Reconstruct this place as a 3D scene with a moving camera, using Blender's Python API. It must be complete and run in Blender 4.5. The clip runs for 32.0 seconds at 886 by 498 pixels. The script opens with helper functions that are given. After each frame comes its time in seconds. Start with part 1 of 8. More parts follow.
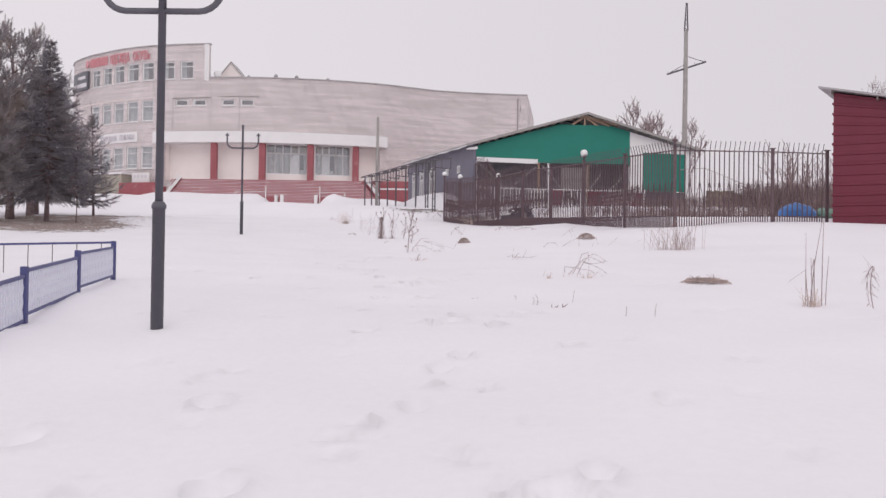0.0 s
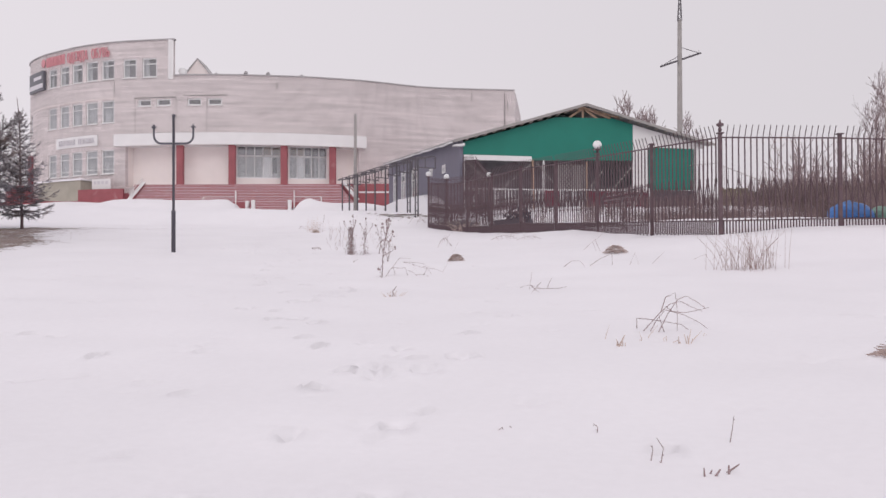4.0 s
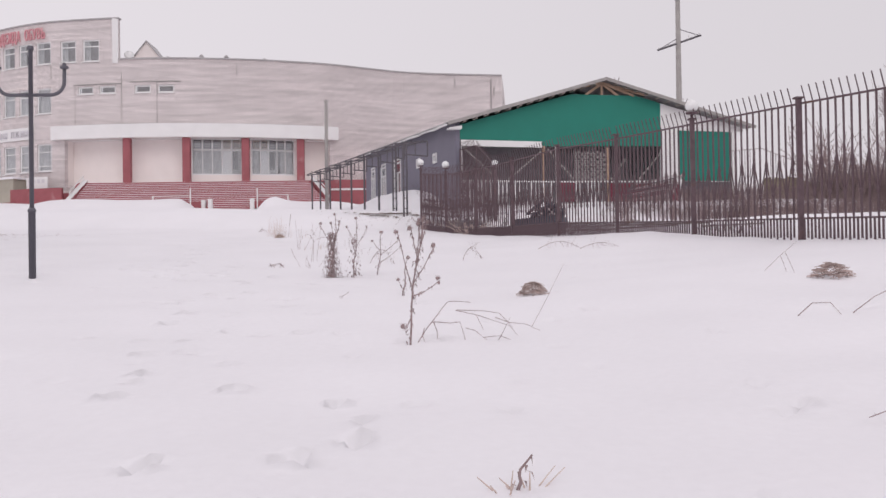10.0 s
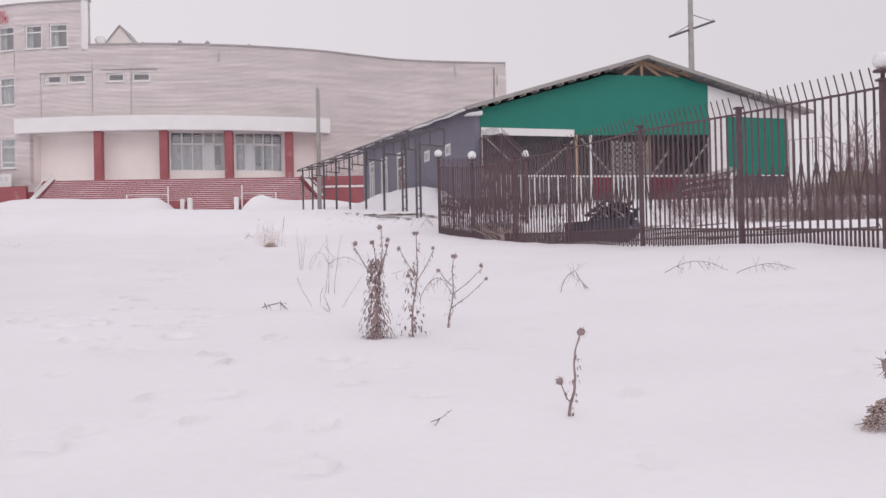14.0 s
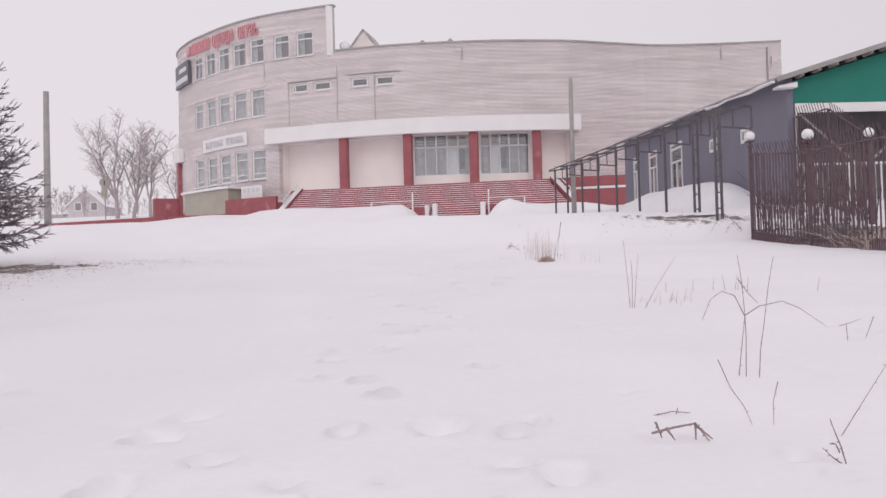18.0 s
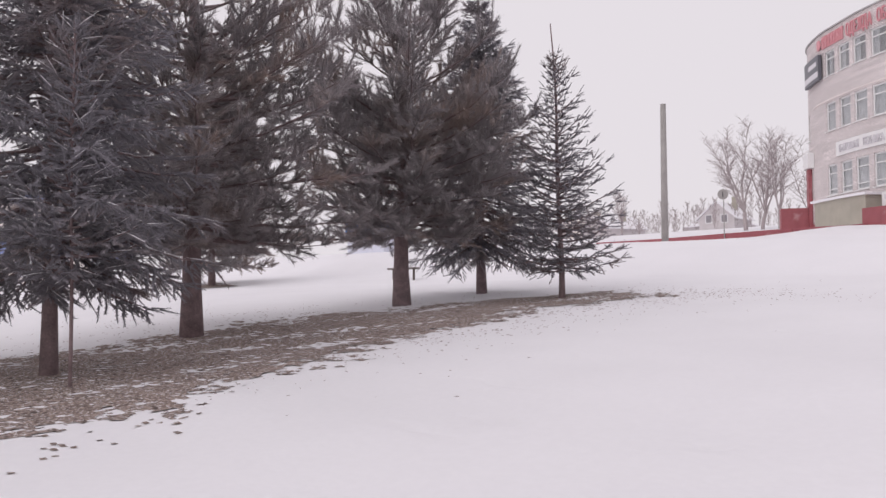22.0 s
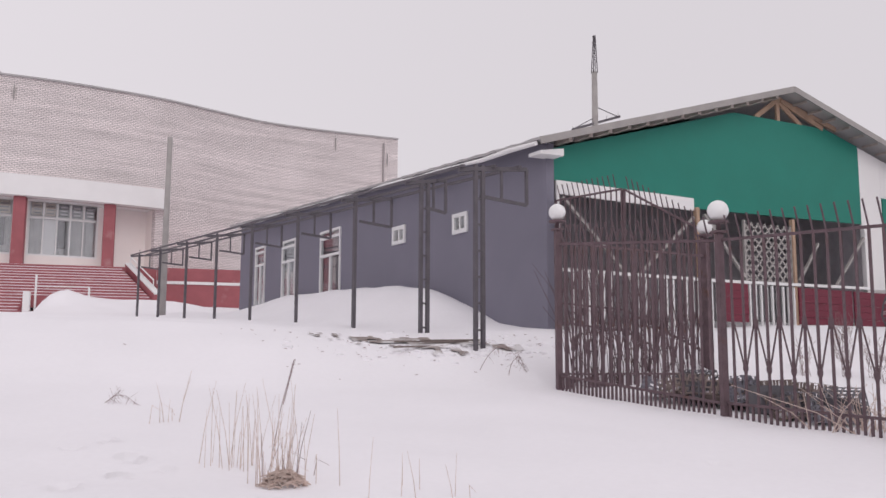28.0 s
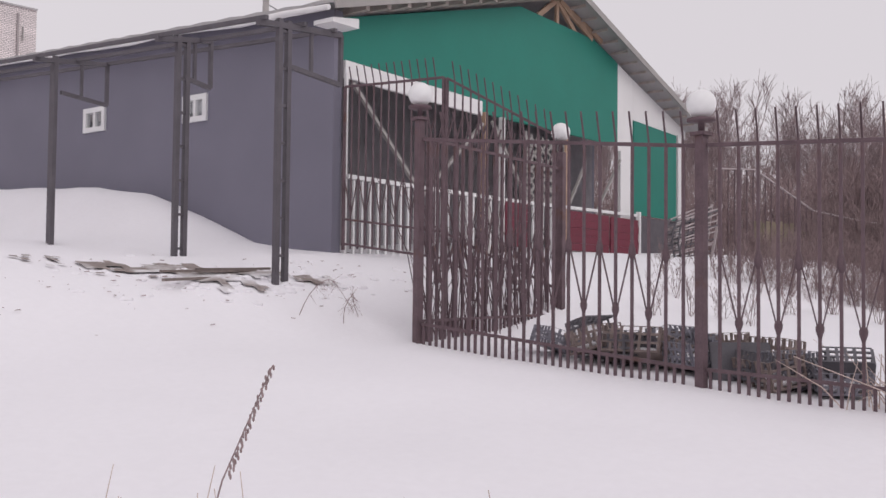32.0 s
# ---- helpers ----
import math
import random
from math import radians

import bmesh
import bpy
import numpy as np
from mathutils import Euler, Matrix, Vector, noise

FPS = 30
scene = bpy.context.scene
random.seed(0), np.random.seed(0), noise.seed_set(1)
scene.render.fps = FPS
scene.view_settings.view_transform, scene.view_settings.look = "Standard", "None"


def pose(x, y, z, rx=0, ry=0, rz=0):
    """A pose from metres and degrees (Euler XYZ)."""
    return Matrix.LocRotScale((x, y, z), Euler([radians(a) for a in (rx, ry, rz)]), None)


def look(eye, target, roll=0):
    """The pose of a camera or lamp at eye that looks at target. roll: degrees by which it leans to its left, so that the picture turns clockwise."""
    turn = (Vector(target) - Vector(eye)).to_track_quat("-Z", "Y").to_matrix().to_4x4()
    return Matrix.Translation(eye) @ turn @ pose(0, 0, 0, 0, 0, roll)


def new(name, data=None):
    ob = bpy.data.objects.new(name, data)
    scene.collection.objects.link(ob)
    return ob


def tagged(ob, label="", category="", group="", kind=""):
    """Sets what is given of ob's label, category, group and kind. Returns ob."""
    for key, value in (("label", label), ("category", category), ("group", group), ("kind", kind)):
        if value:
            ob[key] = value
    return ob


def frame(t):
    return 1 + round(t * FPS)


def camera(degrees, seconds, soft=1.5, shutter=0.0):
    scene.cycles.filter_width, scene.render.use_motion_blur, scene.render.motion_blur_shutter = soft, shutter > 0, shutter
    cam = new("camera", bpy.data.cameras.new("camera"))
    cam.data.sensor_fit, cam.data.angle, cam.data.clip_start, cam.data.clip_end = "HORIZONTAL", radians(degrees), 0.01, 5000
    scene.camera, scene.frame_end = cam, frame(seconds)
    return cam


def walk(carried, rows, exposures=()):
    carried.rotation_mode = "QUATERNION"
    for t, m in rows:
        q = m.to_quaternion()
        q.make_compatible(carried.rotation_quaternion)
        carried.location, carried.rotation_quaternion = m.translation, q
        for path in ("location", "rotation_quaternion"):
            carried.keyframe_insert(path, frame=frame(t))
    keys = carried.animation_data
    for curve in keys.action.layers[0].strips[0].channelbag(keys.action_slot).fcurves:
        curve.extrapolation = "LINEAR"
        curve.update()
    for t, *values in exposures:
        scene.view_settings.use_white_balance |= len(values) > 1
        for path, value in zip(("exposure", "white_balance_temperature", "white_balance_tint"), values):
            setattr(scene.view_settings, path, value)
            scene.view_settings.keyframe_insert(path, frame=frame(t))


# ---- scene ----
cam = camera(52.4, 32.0)
PATH = [
    (0, (0.443, -0.948, 1.405), (0.421, 1.051, 1.431), 0.8),
    (1, (0.267, 0.371, 1.522), (0.254, 2.371, 1.551), 0.5),
    (2, (0.142, 1.82, 1.582), (0.139, 3.82, 1.611), 0.3),
    (3, (0.301, 3.412, 1.673), (0.307, 5.411, 1.702), 0.0),
    (3.5, (0.398, 4.184, 1.784), (0.405, 6.184, 1.814), -0.1),
    (5.5, (0.053, 7.222, 1.957), (0.091, 9.222, 1.988), -0.4),
    (6, (0.077, 7.956, 1.942), (0.118, 9.956, 1.973), -0.4),
    (7, (-0.078, 9.536, 2.067), (-0.028, 11.535, 2.096), -0.6),
    (8, (-0.162, 10.992, 2.157), (-0.102, 12.991, 2.185), -0.7),
    (9, (-0.588, 12.508, 2.226), (-0.516, 14.507, 2.255), -0.7),
    (10, (-0.714, 14.038, 2.31), (-0.634, 16.036, 2.339), -0.9),
    (11, (-0.871, 15.63, 2.435), (-0.782, 17.627, 2.463), -1.0),
    (12, (-1.111, 17.11, 2.601), (-1.013, 19.108, 2.625), -1.2),
    (13, (-1.555, 18.635, 2.672), (-1.443, 20.632, 2.695), -1.1),
    (13.5, (-1.603, 19.407, 2.741), (-1.49, 21.404, 2.763), -1.2),
    (14.9, (-2.181, 21.564, 2.858), (-2.075, 23.561, 2.882), -1.2),
    (15.5, (-2.429, 22.489, 2.908), (-2.53, 24.486, 2.941), -1.2),
    (16, (-2.521, 23.264, 2.96), (-2.847, 25.237, 2.997), -1.4),
    (16.5, (-2.632, 23.927, 2.996), (-2.992, 25.894, 3.038), -1.4),
    (17, (-2.868, 24.701, 3.029), (-3.251, 26.664, 3.073), -1.5),
    (18, (-3.317, 26.023, 3.119), (-3.723, 27.981, 3.164), -1.6),
    (18.5, (-3.504, 26.565, 3.148), (-3.917, 28.521, 3.194), -1.5),
    (19, (-3.701, 27.008, 3.215), (-4.314, 28.911, 3.268), -1.4),
    (19.5, (-3.793, 27.393, 3.205), (-4.734, 29.156, 3.278), -1.0),
    (20, (-3.906, 27.843, 3.27), (-5.14, 29.415, 3.355), -0.8),
    (20.5, (-4.065, 28.387, 3.345), (-5.541, 29.733, 3.442), -0.5),
    (21, (-4.332, 29.078, 3.417), (-5.853, 30.373, 3.516), -0.4),
    (22, (-4.818, 30.351, 3.563), (-6.365, 31.617, 3.655), -0.4),
    (22.5, (-5.033, 30.951, 3.561), (-6.58, 32.214, 3.668), -0.5),
    (23, (-5.132, 31.556, 3.634), (-6.66, 32.811, 3.934), -0.4),
    (23.5, (-5.231, 32.069, 3.642), (-6.749, 33.326, 3.982), -0.3),
    (24, (-5.394, 32.68, 3.708), (-6.907, 33.938, 4.065), -0.4),
    (24.4, (-5.426, 33.108, 3.768), (-6.936, 34.368, 4.131), -0.4),
    (24.9, (-5.518, 33.853, 3.825), (-6.992, 35.157, 4.185), -0.5),
    (26.6, (-5.831, 36.388, 4.02), (-6.277, 38.314, 4.321), -0.8),
    (27, (-5.766, 37.083, 3.949), (-5.932, 39.055, 4.238), -0.4),
    (27.4, (-5.739, 37.553, 3.976), (-5.613, 39.53, 4.252), -0.2),
    (28, (-5.719, 38.229, 4.024), (-5.163, 40.132, 4.283), 0.2),
    (28.5, (-5.657, 38.872, 4.047), (-4.754, 40.642, 4.279), 0.7),
    (29, (-5.718, 39.493, 4.055), (-4.568, 41.121, 4.215), 1.0),
    (29.5, (-5.889, 40.091, 4.022), (-4.689, 41.684, 4.165), 1.2),
    (30, (-6.074, 40.749, 4.088), (-4.855, 42.328, 4.229), 1.3),
    (30.5, (-6.113, 41.38, 4.144), (-4.885, 42.952, 4.286), 1.3),
    (31, (-6.094, 42.121, 4.235), (-4.861, 43.689, 4.372), 1.0),
    (31.5, (-6.130, 42.749, 4.275), (-4.891, 44.312, 4.415), 0.9),
    (32, (-6.216, 43.28, 4.358), (-4.941, 44.82, 4.43), 0.6),
]
walk(cam, [(t, look(eye, aim, lean)) for t, eye, aim, lean in PATH])

# ---- daylight: an even overcast sky during light snowfall ----
world = bpy.data.worlds.new("overcast")
scene.world = world
world.use_nodes = True
wn, wl = world.node_tree.nodes, world.node_tree.links
sky = wn.new("ShaderNodeTexSky")
sky.sky_type, sky.sun_disc = "NISHITA", False
sky.sun_elevation, sky.sun_rotation = radians(38), radians(200)
sky.air_density, sky.dust_density = 1.0, 6.0
cloud = wn.new("ShaderNodeMix")
cloud.data_type = "RGBA"
cloud.inputs[0].default_value = 0.97
cloud.inputs[7].default_value = (7.05, 6.62, 7.0, 1)
wl.new(sky.outputs[0], cloud.inputs[6])
# the cloud is a little thicker in the east
where, across, thick = wn.new("ShaderNodeTexCoord"), wn.new("ShaderNodeSeparateXYZ"), wn.new("ShaderNodeMapRange")
thick.interpolation_type = "SMOOTHSTEP"
for slot, value in zip((1, 2, 3, 4), (-0.6, 0.6, 1.02, 0.905)):
    thick.inputs[slot].default_value = value
dim = wn.new("ShaderNodeVectorMath")
dim.operation = "SCALE"
wl.new(where.outputs["Generated"], across.inputs[0])
wl.new(across.outputs[0], thick.inputs[0])
wl.new(cloud.outputs[2], dim.inputs[0])
wl.new(thick.outputs[0], dim.inputs["Scale"])
wl.new(dim.outputs[0], wn["Background"].inputs[0])
wn["Background"].inputs[1].default_value = 0.1

sun_data = bpy.data.lights.new("sun", "SUN")
sun_data.energy, sun_data.angle, sun_data.color = 0.55, radians(40), (1.0, 0.965, 0.97)
sun = new("sun", sun_data)
sun.matrix_world = look((20, -40, 60), (0, 40, 0))
scene.view_settings.exposure = 0.16


# ---- building blocks ----
def part(name, bm, material, parent, label=""):
    """One mesh object from a bmesh, under a thing or a part."""
    me = bpy.data.meshes.new(name)
    bm.to_mesh(me)
    bm.free()
    me.materials.append(material)
    ob = new(name, me)
    ob.parent = parent
    return tagged(ob, label)


def solo(name, bm, material, label, category, kind="", group=""):
    """A thing of one mesh."""
    return tagged(part(name, bm, material, None), label, category, group, kind)


def group_thing(name, place, label, category, group="", kind="", turn=0.0):
    ob = new(name)
    ob.empty_display_size = 0.3
    ob.matrix_basis = pose(*place, 0, 0, turn)
    return tagged(ob, label, category, group, kind)


def share(name, me, parent, m, label=""):
    """One more object on a shared mesh."""
    ob = new(name, me)
    ob.parent = parent
    ob.matrix_basis = m
    return tagged(ob, label)


def mesh_of(name, bm, material):
    me = bpy.data.meshes.new(name)
    bm.to_mesh(me)
    bm.free()
    me.materials.append(material)
    return me


def box(bm, a, b, bevel=0.0):
    """A box between two corners."""
    x0, y0, z0 = a
    x1, y1, z1 = b
    vs = [bm.verts.new(p) for p in ((x0, y0, z0), (x1, y0, z0), (x1, y1, z0), (x0, y1, z0),
                                    (x0, y0, z1), (x1, y0, z1), (x1, y1, z1), (x0, y1, z1))]
    fs = [bm.faces.new([vs[i] for i in q]) for q in
          ((3, 2, 1, 0), (4, 5, 6, 7), (0, 1, 5, 4), (1, 2, 6, 5), (2, 3, 7, 6), (3, 0, 4, 7))]
    if bevel:
        es = {e for f in fs for e in f.edges}
        bmesh.ops.bevel(bm, geom=list(es), offset=bevel, segments=1, affect="EDGES")
    return vs


def beam(bm, p, q, w, h=None, up=(0, 0, 1)):
    """A square bar from p to q, w wide and h high."""
    h = h or w
    p, q = Vector(p), Vector(q)
    d = (q - p).normalized()
    s = d.cross(Vector(up))
    if s.length < 1e-4:
        s = d.cross(Vector((1, 0, 0)))
    s.normalize()
    u = s.cross(d)
    vs = [bm.verts.new(c + s * (w / 2 * i) + u * (h / 2 * j)) for c in (p, q) for i, j in ((-1, -1), (1, -1), (1, 1), (-1, 1))]
    for f in ((0, 1, 2, 3), (7, 6, 5, 4), (0, 4, 5, 1), (1, 5, 6, 2), (2, 6, 7, 3), (3, 7, 4, 0)):
        bm.faces.new([vs[i] for i in f])


def tube(bm, pts, radii, n=8, cap=True):
    """A round bar along points; radii: one number or one a point."""
    pts = [Vector(p) for p in pts]
    if isinstance(radii, (int, float)):
        radii = [radii] * len(pts)
    rings, side = [], None
    for i, p in enumerate(pts):
        d = (pts[min(i + 1, len(pts) - 1)] - pts[max(i - 1, 0)]).normalized()
        if side is None:
            side = d.cross(Vector((0, 0, 1)))
            if side.length < 1e-3:
                side = Vector((1, 0, 0))
        side = (side - d * side.dot(d)).normalized()
        up = d.cross(side)
        rings.append([bm.verts.new(p + (side * math.cos(a) + up * math.sin(a)) * radii[i])
                      for a in (2 * math.pi * k / n for k in range(n))])
    for r0, r1 in zip(rings, rings[1:]):
        for k in range(n):
            f = bm.faces.new((r0[k], r0[(k + 1) % n], r1[(k + 1) % n], r1[k]))
            f.smooth = n > 5
    if cap:
        bm.faces.new(rings[0][::-1])
        bm.faces.new(rings[-1])


def lathe(bm, profile, n=16, at=(0, 0, 0)):
    """A turned body from (radius, height) pairs."""
    c = Vector(at)
    rings = []
    for r, z in profile:
        rings.append([bm.verts.new(c + Vector((r * math.cos(a), r * math.sin(a), z))) for a in (2 * math.pi * k / n for k in range(n))])
    for r0, r1 in zip(rings, rings[1:]):
        for k in range(n):
            f = bm.faces.new((r0[k], r0[(k + 1) % n], r1[(k + 1) % n], r1[k]))
            f.smooth = True
    bm.faces.new(rings[0][::-1])
    bm.faces.new(rings[-1])


def smooth_curve(pts, step):
    """Points at even steps along a Catmull-Rom curve through pts (2D)."""
    pts = [np.array(p, float) for p in pts]
    ext = [2 * pts[0] - pts[1]] + pts + [2 * pts[-1] - pts[-2]]
    out = []
    for i in range(1, len(ext) - 2):
        a, b, c, d = ext[i - 1:i + 3]
        for k in range(24):
            s = k / 24
            out.append(0.5 * (2 * b + (c - a) * s + (2 * a - 5 * b + 4 * c - d) * s * s + (3 * b - a - 3 * c + d) * s ** 3))
    out.append(pts[-1])
    out = np.array(out)
    run = np.concatenate([[0], np.cumsum(np.linalg.norm(np.diff(out, axis=0), axis=1))])
    n = max(2, int(run[-1] / step) + 1)
    even = np.linspace(0, run[-1], n)
    return run, out, even


class Plan:
    """A wall line seen from above, walked by its length."""

    def __init__(self, pts):
        self.run, self.line, _ = smooth_curve(pts, 1.0)
        self.length = self.run[-1]

    def at(self, s):
        return np.array([np.interp(s, self.run, self.line[:, 0]), np.interp(s, self.run, self.line[:, 1])])

    def normal(self, s):
        d = self.at(min(s + 0.2, self.length)) - self.at(max(s - 0.2, 0))
        d /= np.linalg.norm(d)
        return np.array([d[1], -d[0]])

    def s_of_x(self, x):
        return float(np.interp(x, self.line[:, 0], self.run))

    def point(self, s, out, z):
        p = self.at(s) + self.normal(s) * out
        return Vector((p[0], p[1], z))


def pierced(bm, plan, s0, s1, z0, z1, holes=(), thick=0.4, step=1.0):
    """A wall of that thickness along a plan line, with holes (sa, sb, za, zb) that go through it. UV in metres."""
    uv = bm.loops.layers.uv.verify()
    ss = sorted({round(v, 4) for v in [s0, s1] + [w for h in holes for w in h[:2]] + list(np.arange(s0, s1, step)) if s0 - 1e-6 <= v <= s1 + 1e-6})
    zs = sorted({round(v, 4) for v in [z0, z1] + [w for h in holes for w in h[2:]] if z0 - 1e-6 <= v <= z1 + 1e-6})
    keep = [v for i, v in enumerate(ss) if i == 0 or v - ss[i - 1] > 0.003]
    ss = keep
    grid = {}

    def vert(i, j, k):
        if (i, j, k) not in grid:
            grid[i, j, k] = bm.verts.new(plan.point(ss[i], -thick * k, zs[j]))
        return grid[i, j, k]

    def solid(i, j):
        if not (0 <= i < len(ss) - 1 and 0 <= j < len(zs) - 1):
            return False
        s, z = (ss[i] + ss[i + 1]) / 2, (zs[j] + zs[j + 1]) / 2
        return not any(h[0] < s < h[1] and h[2] < z < h[3] for h in holes)

    def face(keys):
        f = bm.faces.new([vert(*k) for k in keys])
        for lp, k in zip(f.loops, keys):
            lp[uv].uv = (ss[k[0]] + 0.4 * k[2], zs[k[1]] + (0.4 * k[2] if keys[0][0] != keys[1][0] else 0))

    for i in range(len(ss) - 1):
        for j in range(len(zs) - 1):
            if not solid(i, j):
                continue
            face([(i, j, 0), (i + 1, j, 0), (i + 1, j + 1, 0), (i, j + 1, 0)])
            face([(i, j + 1, 1), (i + 1, j + 1, 1), (i + 1, j, 1), (i, j, 1)])
            if not solid(i - 1, j):
                face([(i, j, 1), (i, j, 0), (i, j + 1, 0), (i, j + 1, 1)])
            if not solid(i + 1, j):
                face([(i + 1, j, 0), (i + 1, j, 1), (i + 1, j + 1, 1), (i + 1, j + 1, 0)])
            if not solid(i, j - 1):
                face([(i, j, 1), (i + 1, j, 1), (i + 1, j, 0), (i, j, 0)])
            if not solid(i, j + 1):
                face([(i, j + 1, 0), (i + 1, j + 1, 0), (i + 1, j + 1, 1), (i, j + 1, 1)])


def soup(name, verts, faces, material, parent=None, smooth=False):
    """A mesh object from arrays."""
    me = bpy.data.meshes.new(name)
    me.from_pydata(np.asarray(verts, float).reshape(-1, 3).tolist(), [], np.asarray(faces, int).tolist())
    me.materials.append(material)
    if smooth:
        me.polygons.foreach_set("use_smooth", [True] * len(me.polygons))
    ob = new(name, me)
    ob.parent = parent
    return ob


def scatter(tv, tf, mats):
    """Copies of a template (verts, faces) under 4x4 matrices, as one array pair."""
    tv, tf, mats = np.asarray(tv, float), np.asarray(tf, int), np.asarray(mats, float)
    v = np.einsum("nij,kj->nki", mats[:, :3, :3], tv) + mats[:, None, :3, 3]
    f = tf[None] + (np.arange(len(mats)) * len(tv))[:, None, None]
    return v.reshape(-1, 3), f.reshape(-1, tf.shape[1])


# ---- materials ----
def mat(name, colour, rough=0.7, metal=0.0, vary=0.15, scale=3.0, bump=0.2, fine=60.0, spec=0.4, stain=None, stain_amount=0.0, per_piece=0.0):
    """A painted or natural surface with variation at two scales, fine relief and, if asked for, stains."""
    m = bpy.data.materials.new(name)
    m.use_nodes = True
    n, lk = m.node_tree.nodes, m.node_tree.links
    b = n["Principled BSDF"]
    b.inputs["Roughness"].default_value, b.inputs["Metallic"].default_value = rough, metal
    b.inputs["Specular IOR Level"].default_value = spec
    co = n.new("ShaderNodeTexCoord")
    big, small = n.new("ShaderNodeTexNoise"), n.new("ShaderNodeTexNoise")
    big.inputs["Scale"].default_value, small.inputs["Scale"].default_value = scale, fine
    big.inputs["Detail"].default_value, small.inputs["Detail"].default_value = 5, 3
    lk.new(co.outputs["Object"], big.inputs["Vector"])
    lk.new(co.outputs["Object"], small.inputs["Vector"])
    mixed = n.new("ShaderNodeMath")
    mixed.operation = "MULTIPLY_ADD"
    mixed.inputs[1].default_value = 0.35
    lk.new(small.outputs["Fac"], mixed.inputs[0])
    half = n.new("ShaderNodeMath")
    half.operation = "MULTIPLY"
    half.inputs[1].default_value = 0.65
    lk.new(big.outputs["Fac"], half.inputs[0])
    lk.new(half.outputs[0], mixed.inputs[2])
    ramp = n.new("ShaderNodeValToRGB")
    ramp.color_ramp.elements[0].position, ramp.color_ramp.elements[1].position = 0.3, 0.7
    lo = [max(0, c * (1 - vary)) for c in colour]
    hi = [min(1, c * (1 + vary)) for c in colour]
    ramp.color_ramp.elements[0].color, ramp.color_ramp.elements[1].color = (*lo, 1), (*hi, 1)
    lk.new(mixed.outputs[0], ramp.inputs[0])
    out = ramp.outputs[0]
    if stain:
        blot = n.new("ShaderNodeTexNoise")
        blot.inputs["Scale"].default_value, blot.inputs["Detail"].default_value = scale * 0.6, 8
        lk.new(co.outputs["Object"], blot.inputs["Vector"])
        cut = n.new("ShaderNodeValToRGB")
        cut.color_ramp.elements[0].position, cut.color_ramp.elements[1].position = 0.62 - 0.3 * stain_amount, 0.75 - 0.3 * stain_amount
        lk.new(blot.outputs["Fac"], cut.inputs[0])
        mx = n.new("ShaderNodeMix")
        mx.data_type = "RGBA"
        mx.inputs[7].default_value = (*stain, 1)
        lk.new(cut.outputs[0], mx.inputs[0])
        lk.new(out, mx.inputs[6])
        out = mx.outputs[2]
    if per_piece:
        info = n.new("ShaderNodeObjectInfo")
        hsv = n.new("ShaderNodeHueSaturation")
        ma = n.new("ShaderNodeMapRange")
        ma.inputs[3].default_value, ma.inputs[4].default_value = 1 - per_piece, 1 + per_piece
        lk.new(info.outputs["Random"], ma.inputs[0])
        lk.new(ma.outputs[0], hsv.inputs["Value"])
        lk.new(out, hsv.inputs["Color"])
        out = hsv.outputs[0]
    lk.new(out, b.inputs["Base Color"])
    if bump:
        bp = n.new("ShaderNodeBump")
        bp.inputs["Strength"].default_value, bp.inputs["Distance"].default_value = bump, 0.02
        lk.new(mixed.outputs[0], bp.inputs["Height"])
        lk.new(bp.outputs[0], b.inputs["Normal"])
    return m


